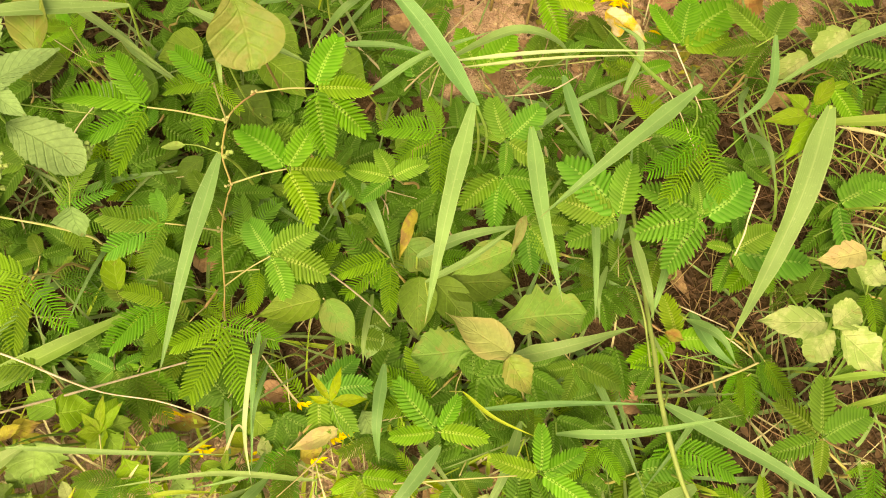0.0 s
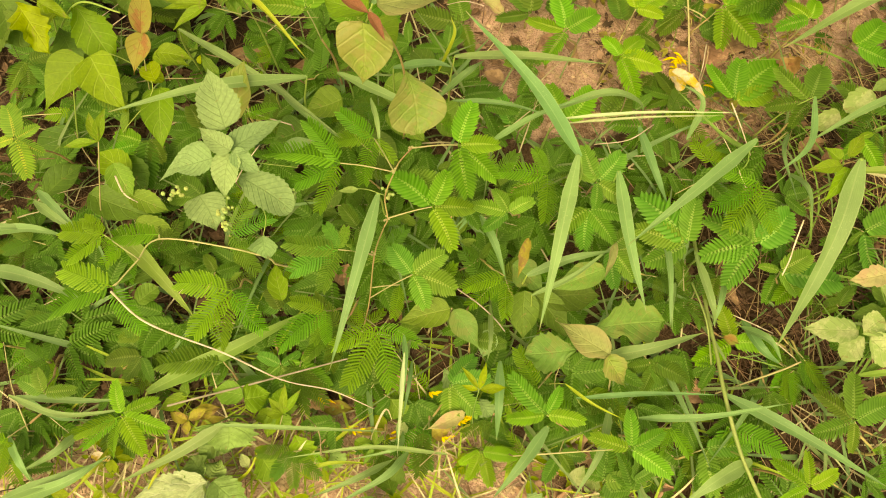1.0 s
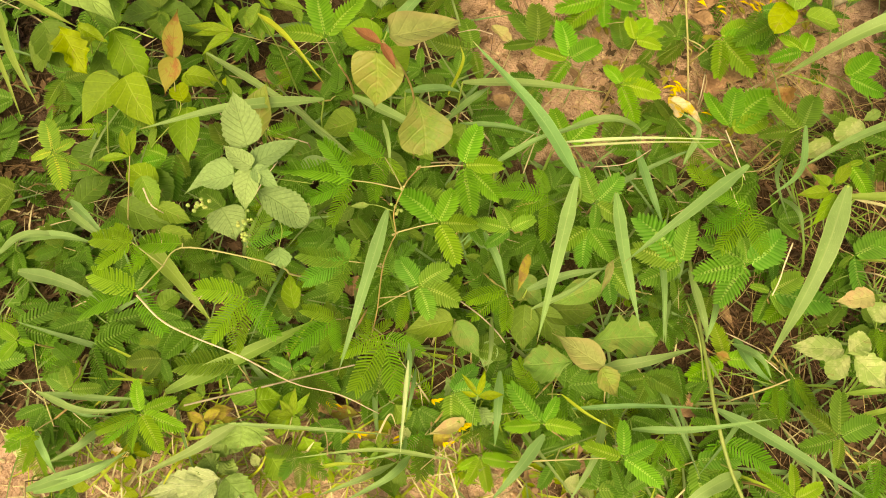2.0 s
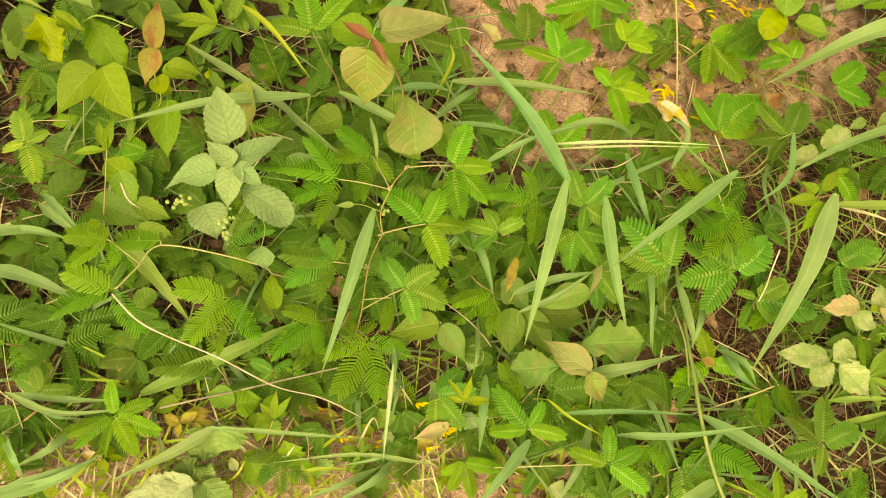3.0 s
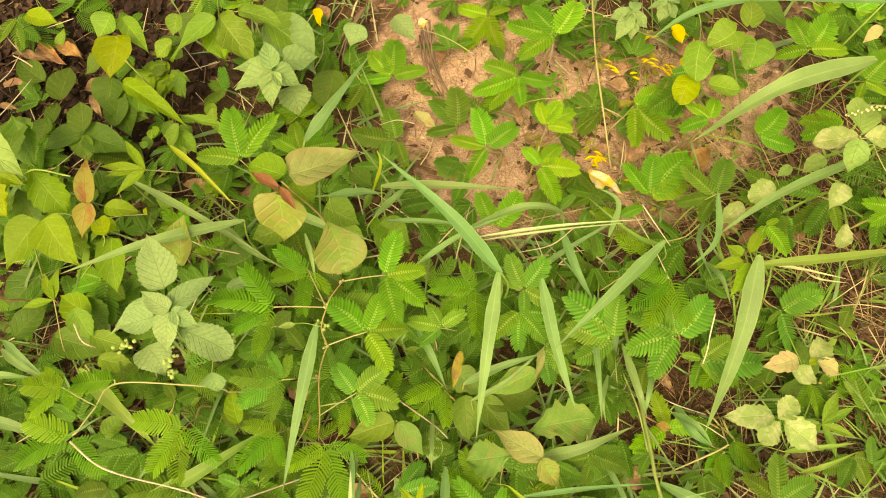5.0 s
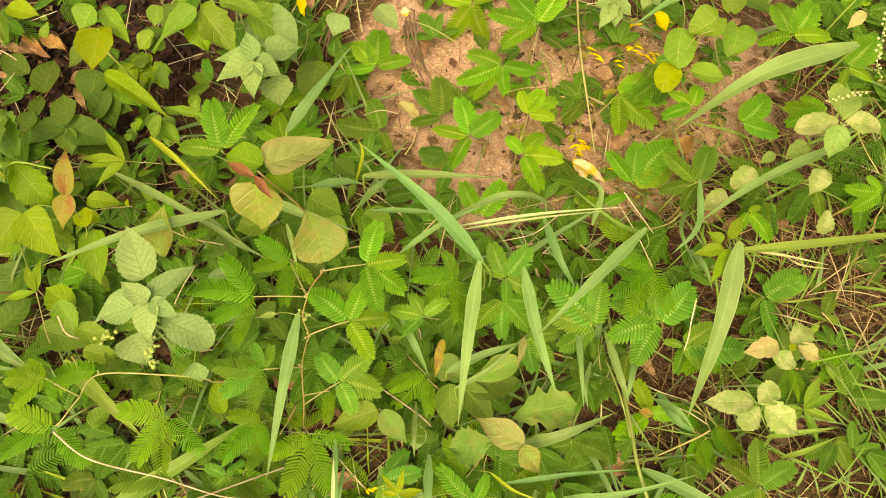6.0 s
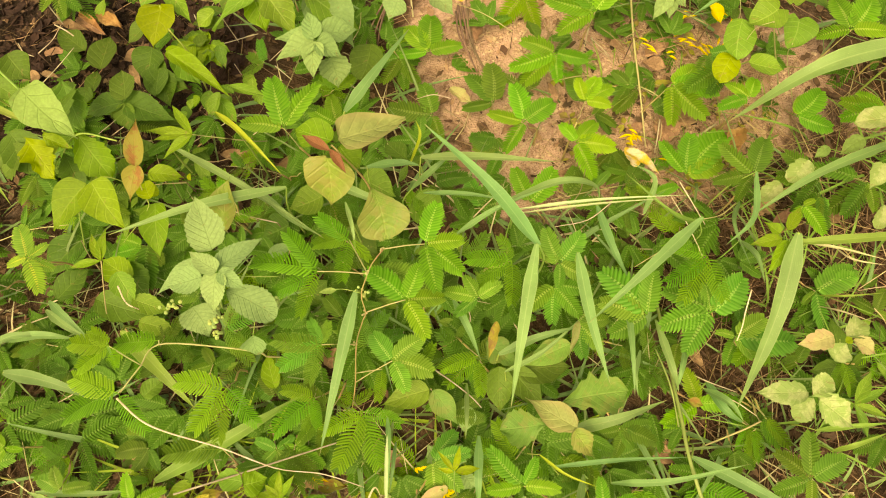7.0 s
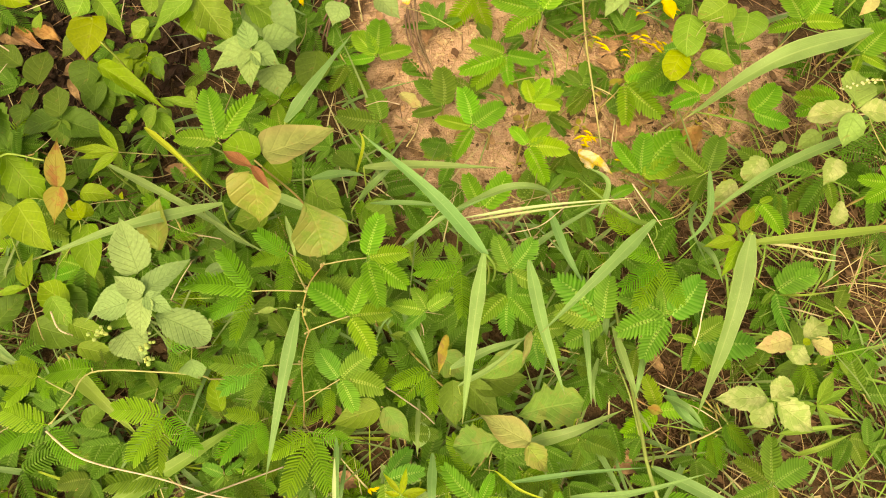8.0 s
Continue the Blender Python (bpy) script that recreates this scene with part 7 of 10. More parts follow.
grass([(0.436, 0.381, 0.17), (0.525, 0.386, 0.18), (0.64, 0.4, 0.17), (0.8, 0.425, 0.11)], 0.0130, GRASS_DIM, foot=0.6)
grass([(0.456, 0.387, 0.15), (0.494, 0.376, 0.16), (0.57, 0.366, 0.14)], 0.0048, GRASS_DRY)
grass([(-0.696, 0.194, 0.06), (-0.614, 0.181, 0.08), (-0.544, 0.156, 0.05)], 0.0202, GRASS)
grass([(-0.701, 0.24, 0.07), (-0.631, 0.246, 0.09), (-0.589, 0.244, 0.07)], 0.0148, GRASS)
grass([(-0.624, 0.281, 0.1), (-0.577, 0.255, 0.12), (-0.541, 0.235, 0.1)], 0.0121, GRASS)
grass([(-0.519, 0.255, 0.08), (-0.45, 0.2, 0.09), (-0.402, 0.149, 0.06)], 0.0223, GRASS_DIM)
grass([(-0.454, 0.048, 0.04), (-0.344, 0.111, 0.06), (-0.242, 0.177, 0.05)], 0.0245, GRASS_DIM)
grass([(0.132, 0.133, 0.1), (0.186, 0.146, 0.13), (0.259, 0.173, 0.11)], 0.0164, GRASS)
grass([(0.265, 0.29, 0.07), (0.277, 0.217, 0.09), (0.293, 0.188, 0.06)], 0.0121, GRASS_LIGHT)
grass([(0.228, 0.316, 0.06), (0.22, 0.245, 0.1), (0.222, 0.177, 0.09)], 0.0099, GRASS_LIGHT)
grass([(0.346, 0.207, 0.03), (0.359, 0.167, 0.05), (0.393, 0.145, 0.04)], 0.0158, GRASS)
grass([(-0.032, 0.308, 0.1), (-0.011, 0.267, 0.11), (0.009, 0.224, 0.08)], 0.0121, GRASS)
grass([(-0.058, 0.298, 0.06), (-0.041, 0.32, 0.08), (-0.074, 0.289, 0.06)], 0.0058, GRASS)
grass([(0.033, 0.231, 0.1), (0.086, 0.253, 0.12), (0.15, 0.272, 0.11)], 0.013, GRASS)
grass([(0.043, 0.209, 0.08), (0.094, 0.235, 0.11), (0.154, 0.288, 0.11)], 0.0076, GRASS_LIGHT)
grass([(0.401, 0.415, 0.07), (0.409, 0.381, 0.1), (0.431, 0.346, 0.07)], 0.0104, GRASS)
grass([(0.262, 0.459, 0.06), (0.27, 0.5, 0.1), (0.237, 0.527, 0.1)], 0.0096, GRASS)
grass([(-0.183, 0.425, 0.18), (-0.169, 0.385, 0.19), (-0.165, 0.352, 0.17)], 0.0064, GRASS_LIGHT)
grass([(-0.104, 0.517, 0.1), (-0.085, 0.536, 0.16), (-0.091, 0.558, 0.17)], 0.0057, GRASS_YELLOW)
grass([(-0.098, 0.48, 0.1), (-0.063, 0.496, 0.14), (-0.04, 0.528, 0.12)], 0.0115, GRASS_LIGHT)
grass([(-0.736, 0.212, 0.06), (-0.674, 0.244, 0.09), (-0.59, 0.245, 0.07)], 0.0124, GRASS)
grass([(-0.609, 0.29, 0.12), (-0.574, 0.266, 0.13), (-0.547, 0.24, 0.11)], 0.0119, GRASS)
grass([(-0.879, 0.583, 0.05), (-0.794, 0.51, 0.1), (-0.756, 0.425, 0.06)], 0.0098, GRASS_DIM)
grass([(-0.87, 0.643, 0.06), (-0.762, 0.511, 0.12), (-0.726, 0.447, 0.08)], 0.0132, GRASS_DIM)
grass([(-0.812, 0.622, 0.12), (-0.724, 0.579, 0.14), (-0.674, 0.565, 0.12)], 0.0132, GRASS_DIM)
grass([(-0.618, 0.03, 0.05), (-0.533, 0.031, 0.06), (-0.476, 0.036, 0.05)], 0.0097, GRASS)
grass([(0.19, 0.063, 0.06), (0.261, 0.07, 0.1), (0.361, 0.094, 0.11)], 0.0097, GRASS_LIGHT)
grass([(0.109, 0.082, 0.06), (0.198, 0.094, 0.08), (0.3, 0.1, 0.07)], 0.0071, GRASS)
grass([(0.3, 0.1, 0.07), (0.378, 0.057, 0.1), (0.496, 0.0, 0.08)], 0.0174, GRASS)
grass([(0.07, 0.044, 0.08), (0.039, -0.001, 0.09), (0.005, -0.048, 0.07)], 0.0155, GRASS)
grass([(0.153, 0.073, 0.06), (0.133, 0.019, 0.09), (0.103, -0.044, 0.07)], 0.0116, GRASS)
grass([(0.329, 0.022, 0.07), (0.272, -0.003, 0.1), (0.231, -0.04, 0.08)], 0.019, GRASS)
grass([(0.09, 0.098, 0.08), (0.121, 0.075, 0.1), (0.169, 0.058, 0.08)], 0.0044, GRASS_YELLOW)
grass([(-0.332, 0.017, 0.12), (-0.214, 0.022, 0.14), (-0.125, 0.024, 0.11)], 0.0055, GRASS_LIGHT)
grass([(-0.328, 0.018, 0.1), (-0.374, -0.018, 0.1), (-0.465, -0.067, 0.06)], 0.0152, GRASS_LIGHT)
grass([(-0.607, -0.096, 0.05), (-0.532, -0.064, 0.08), (-0.479, -0.038, 0.06)], 0.0144, GRASS)
grass([(-0.106, 0.11, 0.1), (-0.107, 0.074, 0.12), (-0.112, 0.041, 0.1)], 0.0057, GRASS)
grass([(0.007, 0.121, 0.07), (0.006, 0.063, 0.09), (0.009, 0.021, 0.05)], 0.0128, GRASS)
grass([(-0.011, 0.192, 0.08), (-0.011, 0.143, 0.12), (-0.012, 0.117, 0.1)], 0.0068, GRASS)
grass([(0.245, 0.248, 0.05), (0.228, 0.21, 0.08), (0.232, 0.178, 0.07)], 0.0073, GRASS_LIGHT)
grass([(-0.615, 0.031, 0.07), (-0.536, 0.013, 0.08), (-0.449, 0.029, 0.06)], 0.0089, GRASS)
grass([(-0.527, -0.008, 0.05), (-0.539, -0.032, 0.07), (-0.593, -0.064, 0.05)], 0.0128, GRASS)
culm = thing('grass_plant', (0.369, -0.02, 0.0), 'tall grass culm lying across the herbs', 'grass', 'broad grass blades')
stalk(culm, [(0.283, 0.36, 0.01), (0.287, 0.278, 0.03), (0.290, 0.209, 0.045), (0.290, 0.15, 0.07), (0.289, 0.100, 0.09), (0.308, 0.031, 0.085), (0.34, -0.03, 0.07), (0.382, -0.089, 0.02)], 0.0026, 0.0024, CULM, name='culm', knots=0.1)
culmb = thing('grass_plant', (0.299, 0.18, 0.0), 'pair of slender grass culms', 'grass', 'broad grass blades')
stalk(culmb, [(0.268, 0.25, 0.05), (0.282, 0.195, 0.06), (0.3, 0.131, 0.03)], 0.00129, 0.00129, CULM, name='culm')

# lobed plants on the near side
lobedp = thing('lobed_leaf_plant', (-0.326, -0.035, 0.0), 'low plant with lobed pale-veined leaves', 'plant')
stalk(lobedp, [(-0.332, -0.043, 0), (-0.334, -0.019, 0.03), (-0.338, 0.017, 0.06)], 0.00099, 0.00079, STALK_GREEN)
leaf(lobedp, (-0.327, 0.02, 0.09), (-0.326, -0.018, 0.08), 0.0760, 'belly', PALE_GREEN, teeth=7, tooth=0.12, bend=0.3, wave=0.1)
leaf(lobedp, (-0.315, 0.053, 0.08), (-0.361, 0.054, 0.07), 0.0302, 'ovate', LEAF, teeth=5)
leaf(lobedp, (-0.314, 0.049, 0.08), (-0.284, 0.059, 0.07), 0.0377, 'belly', HEART, wave=0.1)
leaf(lobedp, (-0.249, 0.01, 0.06), (-0.231, -0.025, 0.05), 0.0381, 'obovate', HEART, teeth=5, tooth=0.12)
leaf(lobedp, (-0.294, -0.015, 0.05), (-0.268, -0.05, 0.04), 0.0352, 'obovate', HEART, teeth=5, tooth=0.12)
leaf(lobedp, (-0.204, -0.009, 0.04), (-0.188, -0.027, 0.03), 0.0263, 'obovate', PALE_GREEN, teeth=4, tooth=0.12)
leaf(lobedp, (-0.173, 0.008, 0.05), (-0.134, -0.011, 0.04), 0.0200, 'ovate', HEART)
leaf(lobedp, (-0.132, 0.064, 0.05), (-0.111, 0.043, 0.04), 0.0281, 'obovate', LEAF, teeth=4, tooth=0.12)
leaf(lobedp, (-0.11, -0.017, 0.04), (-0.124, -0.04, 0.03), 0.0277, 'obovate', DULL, teeth=4, tooth=0.12)
leaf(lobedp, (-0.018, 0.111, 0.05), (-0.024, 0.08, 0.05), 0.0269, 'obovate', MINT_DEEP, teeth=4, tooth=0.14)
leaf(lobedp, (-0.065, 0.108, 0.05), (-0.047, 0.079, 0.04), 0.0237, 'obovate', MINT_DEEP, teeth=4, tooth=0.14)
leaf(lobedp, (-0.015, 0.073, 0.04), (0.002, 0.051, 0.04), 0.0268, 'obovate', MINT_DEEP, teeth=4, tooth=0.14)
leaf(lobedp, (0.051, -0.04, 0.05), (0.07, -0.056, 0.05), 0.0270, 'obovate', MINT_DEEP, teeth=4, tooth=0.14)
silver = thing('broadleaf_plant', (-0.368, -0.068, 0.0), 'low plant with pale silvery crumpled leaves on the sand', 'plant')
stalk(silver, [(-0.369, -0.068, -0.004), (-0.355, -0.054, 0.05)], 0.0013, 0.001, STALK_GREEN)
leaf(silver, (-0.349, -0.053, 0.06), (-0.451, -0.089, 0.05), 0.0464, 'ovate', SILVER, teeth=9, tooth=0.1, wave=0.22, rib=0.07, ribs=7, bite=0.3, fold=0.2)
leaf(silver, (-0.353, -0.057, 0.055), (-0.401, -0.112, 0.05), 0.0556, 'ovate', SILVER, teeth=9, tooth=0.1, wave=0.22, rib=0.07, ribs=7, bite=0.3, fold=0.2)
leaf(silver, (-0.348, -0.056, 0.055), (-0.334, -0.117, 0.05), 0.0526, 'ovate', SILVER, teeth=9, tooth=0.1, wave=0.22, rib=0.07, ribs=7, bite=0.3, fold=0.2)
leaf(silver, (-0.343, -0.053, 0.06), (-0.282, -0.092, 0.055), 0.0434, 'ovate', PALE_GREEN, teeth=9, tooth=0.1, wave=0.22, rib=0.07, ribs=7, bite=0.3, fold=0.2)
leaf(silver, (-0.354, -0.049, 0.06), (-0.383, -0.026, 0.05), 0.0344, 'ovate', PALE_GREEN, teeth=9, tooth=0.1, wave=0.22, rib=0.07, ribs=7, bite=0.3, fold=0.2)
leaf(silver, (-0.346, -0.049, 0.06), (-0.342, -0.026, 0.05), 0.0269, 'ovate', PALE_GREEN, teeth=9, tooth=0.1, wave=0.22, rib=0.07, ribs=7, bite=0.3, fold=0.2)
dead_leaf = thing('dead_leaf', (-0.514, -0.041, 0.0), 'white bleached scrap of a leaf on the sand', 'dead leaf', 'dead leaves')
leaf(dead_leaf, (-0.515, -0.036, 0.03), (-0.483, -0.04, 0.032), 0.0125, 'ovate', WHITISH, bite=0.5, wave=0.15)
dry_stem = thing('dry_stalk', (-0.602, -0.074, 0.008), 'short dull stalk standing in the sand', 'stalk')
stalk(dry_stem, [(-0.602, -0.074, 0.008), (-0.609, -0.026, 0.04)], 0.0032, 0.0026, STALK_TAN, name='shaft')
dry_stem = thing('dry_stalk', (-0.568, -0.069, 0.008), 'short dull stalk standing in the sand', 'stalk')
stalk(dry_stem, [(-0.568, -0.069, 0.008), (-0.591, -0.039, 0.04)], 0.0032, 0.0026, STALK_TAN, name='shaft')
withered = thing('seedling', (-0.404, 0.018, 0.0), 'withered yellow seedling on bare soil', 'seedling')
stalk(withered, [(-0.404, -0.004, 0), (-0.396, 0.023, 0.04)], 0.00109, 0.00099, STALK_TAN)
leaf(withered, (-0.395, 0.016, 0.04), (-0.418, 0.025, 0.045), 0.0148, 'ovate', OCHRE, wave=0.15, fold=0.3)
leaf(withered, (-0.394, 0.018, 0.04), (-0.371, 0.034, 0.045), 0.0148, 'lance', OCHRE, wave=0.15, fold=0.3)
leaf(withered, (-0.393, 0.016, 0.04), (-0.398, -0.004, 0.03), 0.0119, 'lance', OCHRE, fold=0.3)

# sticks, flowers and dead leaves
stick_a = thing('dry_stick', (-0.551, 0.159, 0.0), 'bleached dry stick lying over the leaves', 'stick')
stalk(stick_a, [(-0.444, 0.154, 0.2), (-0.412, 0.129, 0.196), (-0.378, 0.115, 0.19), (-0.319, 0.098, 0.165), (-0.256, 0.074, 0.13), (-0.202, 0.067, 0.1), (-0.151, 0.049, 0.06)], 0.00112, 0.0006, STICK, name='shaft', knots=0.35)
stick_b = thing('dry_twig', (-0.448, 0.036, 0.0), 'grey dry twig lying low among the leaves', 'twig')
stalk(stick_b, [(-0.416, 0.033, 0.06), (-0.375, 0.046, 0.07), (-0.318, 0.064, 0.08), (-0.26, 0.083, 0.09), (-0.187, 0.107, 0.1)], 0.0014, 0.001, GREY_TWIG, name='shaft', knots=0.35)
stick_c = thing('dry_stalk', (0.288, 0.993, 0.0), 'upright dry brown stalk', 'stalk')
stalk(stick_c, [(0.282, 0.975, 0.02), (0.267, 0.787, 0.06), (0.274, 0.684, 0.05), (0.289, 0.599, 0.01)], 0.00177, 0.00136, STALK_TAN, name='shaft', knots=0.35)
stick_d = thing('dry_twig', (0.442, 0.352, 0.0), 'pale forked twig among the mimosas', 'twig')
stalk(stick_d, [(0.376, 0.321, 0.14), (0.371, 0.293, 0.125), (0.369, 0.275, 0.115), (0.366, 0.257, 0.1)], 0.00094, 0.00074, STICK, name='shaft', knots=0.35)
stick_e = thing('dry_twig', (0.315, 0.103, 0.0), 'pale dry twig across the litter', 'twig')
stalk(stick_e, [(0.308, 0.104, 0.02), (0.376, 0.137, 0.06), (0.4, 0.15, 0.07)], 0.00129, 0.00109, STALK_TAN, name='shaft', knots=0.35)
stick_f = thing('dry_twig', (-0.582, 0.338, 0.0), 'thin curved dry stalk', 'twig')
stalk(stick_f, [(-0.496, 0.307, 0.15), (-0.475, 0.282, 0.16), (-0.461, 0.275, 0.15)], 0.00099, 0.00079, STICK, name='shaft', knots=0.35)
stick_g = thing('dry_twig', (-0.06, 0.217, 0.0), 'knotty grey twig among the herbs', 'twig')
stalk(stick_g, [(-0.057, 0.209, 0.09), (-0.029, 0.19, 0.1), (-0.005, 0.173, 0.09), (0.01, 0.159, 0.08)], 0.00099, 0.00079, GREY_TWIG, name='shaft', knots=0.35)
root_0 = thing('dry_stalk', (-0.029, 0.9, 0.0), 'dry fibrous stalk lying on the sand', 'stalk')
stalk(root_0, [(-0.029, 0.884, 0.02), (-0.015, 0.801, 0.028), (0.013, 0.746, 0.012)], 0.00211, 0.00126, DARK_STALK, name='shaft', knots=0.35)
root_1 = thing('dry_stalk', (-0.021, 0.91, 0.0), 'dry fibrous stalk lying on the sand', 'stalk')
stalk(root_1, [(-0.021, 0.894, 0.02), (-0.013, 0.81, 0.028), (0.009, 0.755, 0.012)], 0.00186, 0.00112, DARK_STALK, name='shaft', knots=0.35)
root_2 = thing('dry_stalk', (-0.035, 0.892, 0.0), 'dry fibrous stalk lying on the sand', 'stalk')
stalk(root_2, [(-0.035, 0.877, 0.02), (-0.023, 0.794, 0.028), (0.001, 0.741, 0.012)], 0.00211, 0.00126, DARK_STALK, name='shaft', knots=0.35)
root_3 = thing('dry_stalk', (-0.039, 0.876, 0.0), 'dry fibrous stalk lying on the sand', 'stalk')
stalk(root_3, [(-0.038, 0.861, 0.02), (-0.032, 0.805, 0.028), (-0.012, 0.778, 0.012)], 0.00161, 0.00097, DARK_STALK, name='shaft', knots=0.35)
root_4 = thing('dry_stalk', (-0.025, 0.87, 0.0), 'dry fibrous stalk lying on the sand', 'stalk')
stalk(root_4, [(-0.025, 0.855, 0.02), (-0.009, 0.783, 0.028), (0.021, 0.738, 0.012)], 0.00149, 0.00089, DARK_STALK, name='shaft', knots=0.35)
root_5 = thing('dry_stalk', (-0.016, 0.883, 0.0), 'dry fibrous stalk lying on the sand', 'stalk')
stalk(root_5, [(-0.016, 0.867, 0.02), (-0.016, 0.815, 0.028), (-0.002, 0.79, 0.012)], 0.00136, 0.00082, DARK_STALK, name='shaft', knots=0.35)
root_6 = thing('dry_stalk', (-0.148, 0.937, 0.0), 'dry fibrous stalk lying on the sand', 'stalk')
stalk(root_6, [(-0.145, 0.921, 0.02), (-0.171, 0.852, 0.028), (-0.187, 0.813, 0.012)], 0.00198, 0.00119, DARK_STALK, name='shaft', knots=0.35)
root_7 = thing('dry_stalk', (-0.156, 0.929, 0.0), 'dry fibrous stalk lying on the sand', 'stalk')
stalk(root_7, [(-0.153, 0.913, 0.02), (-0.171, 0.839, 0.028), (-0.179, 0.794, 0.012)], 0.00186, 0.00112, DARK_STALK, name='shaft', knots=0.35)
root_8 = thing('dry_stalk', (-0.141, 0.943, 0.0), 'dry fibrous stalk lying on the sand', 'stalk')
stalk(root_8, [(-0.139, 0.926, 0.02), (-0.163, 0.865, 0.028), (-0.176, 0.832, 0.012)], 0.00177, 0.00106, DARK_STALK, name='shaft', knots=0.35)
root_9 = thing('dry_stalk', (-0.164, 0.916, 0.0), 'dry fibrous stalk lying on the sand', 'stalk')
stalk(root_9, [(-0.161, 0.901, 0.02), (-0.182, 0.846, 0.028), (-0.194, 0.82, 0.012)], 0.00174, 0.00104, DARK_STALK, name='shaft', knots=0.35)
root_10 = thing('dry_stalk', (-0.136, 0.93, 0.0), 'dry fibrous stalk lying on the sand', 'stalk')
stalk(root_10, [(-0.134, 0.914, 0.02), (-0.15, 0.871, 0.028), (-0.155, 0.857, 0.012)], 0.00136, 0.00082, DARK_STALK, name='shaft', knots=0.35)
root_11 = thing('dry_stalk', (-0.177, 0.891, 0.0), 'dry fibrous stalk lying on the sand', 'stalk')
stalk(root_11, [(-0.174, 0.875, 0.02), (-0.192, 0.816, 0.028), (-0.201, 0.784, 0.012)], 0.00136, 0.00082, DARK_STALK, name='shaft', knots=0.35)
dead_leaf = thing('dead_leaf', (-0.752, 0.856, 0.0), 'curled dead brown leaf on the litter', 'dead leaf', 'dead leaves')
leaf(dead_leaf, (-0.743, 0.848, 0.012), (-0.681, 0.813, 0.016), 0.0216, 'ovate', BROWN, bend=0.25, fold=0.22, wave=0.16, bite=0.6)
dead_leaf = thing('dead_leaf', (-0.722, 0.876, 0.0), 'curled dead brown leaf on the litter', 'dead leaf', 'dead leaves')
leaf(dead_leaf, (-0.713, 0.867, 0.012), (-0.658, 0.838, 0.016), 0.0251, 'ovate', BROWN, bend=0.25, fold=0.22, wave=0.16, bite=0.6)
dead_leaf = thing('dead_leaf', (-0.795, 0.776, 0.0), 'curled dead brown leaf on the litter', 'dead leaf', 'dead leaves')
leaf(dead_leaf, (-0.786, 0.768, 0.012), (-0.75, 0.778, 0.016), 0.0197, 'ovate', BROWN, bend=0.25, fold=0.22, wave=0.16, bite=0.6)
dead_leaf = thing('dead_leaf', (-0.791, 0.849, 0.0), 'curled dead brown leaf on the litter', 'dead leaf', 'dead leaves')
leaf(dead_leaf, (-0.782, 0.84, 0.012), (-0.712, 0.821, 0.016), 0.0183, 'ovate', BROWN, bend=0.25, fold=0.22, wave=0.16, bite=0.6)
dead_leaf = thing('dead_leaf', (-0.717, 0.851, 0.0), 'curled dead brown leaf on the litter', 'dead leaf', 'dead leaves')
leaf(dead_leaf, (-0.708, 0.842, 0.012), (-0.657, 0.835, 0.016), 0.02, 'ovate', BROWN, bend=0.25, fold=0.22, wave=0.16, bite=0.6)
dead_leaf = thing('dead_leaf', (-0.608, 0.781, 0.0), 'curled dead brown leaf on the litter', 'dead leaf', 'dead leaves')
leaf(dead_leaf, (-0.601, 0.773, 0.012), (-0.647, 0.757, 0.016), 0.0245, 'ovate', BROWN, bend=0.25, fold=0.22, wave=0.16, bite=0.6)
dead_leaf = thing('dead_leaf', (-0.443, 0.582, 0.0), 'curled dead brown leaf on the litter', 'dead leaf', 'dead leaves')
leaf(dead_leaf, (-0.438, 0.576, 0.012), (-0.338, 0.562, 0.016), 0.0231, 'ovate', BROWN, bend=0.25, fold=0.22, wave=0.16, bite=0.6)
dead_leaf = thing('dead_leaf', (-0.213, 0.915, 0.0), 'curled dead brown leaf on the litter', 'dead leaf', 'dead leaves')
leaf(dead_leaf, (-0.21, 0.906, 0.012), (-0.233, 0.94, 0.016), 0.0253, 'ovate', BROWN, bend=0.25, fold=0.22, wave=0.16, bite=0.6)
dead_leaf = thing('dead_leaf', (0.298, 0.771, 0.0), 'curled dead brown leaf on the litter', 'dead leaf', 'dead leaves')
leaf(dead_leaf, (0.294, 0.763, 0.012), (0.342, 0.75, 0.016), 0.024, 'ovate', BROWN, bend=0.25, fold=0.22, wave=0.16, bite=0.6)
dead_leaf = thing('dead_leaf', (0.075, 0.651, 0.0), 'curled dead brown leaf on the litter', 'dead leaf', 'dead leaves')
leaf(dead_leaf, (0.073, 0.645, 0.012), (0.044, 0.62, 0.016), 0.0233, 'ovate', BROWN, bend=0.25, fold=0.22, wave=0.16, bite=0.6)
dead_leaf = thing('dead_leaf', (0.416, 0.845, 0.0), 'curled dead brown leaf on the litter', 'dead leaf', 'dead leaves')
leaf(dead_leaf, (0.41, 0.837, 0.012), (0.458, 0.823, 0.016), 0.0244, 'ovate', BROWN, bend=0.25, fold=0.22, wave=0.16, bite=0.6)
dead_leaf = thing('dead_leaf', (0.412, 0.639, 0.0), 'curled dead brown leaf on the litter', 'dead leaf', 'dead leaves')
leaf(dead_leaf, (0.406, 0.633, 0.012), (0.445, 0.611, 0.016), 0.0308, 'ovate', BROWN, bend=0.25, fold=0.22, wave=0.16, bite=0.6)
dead_leaf = thing('dead_leaf', (0.457, 0.486, 0.0), 'curled dead brown leaf on the litter', 'dead leaf', 'dead leaves')
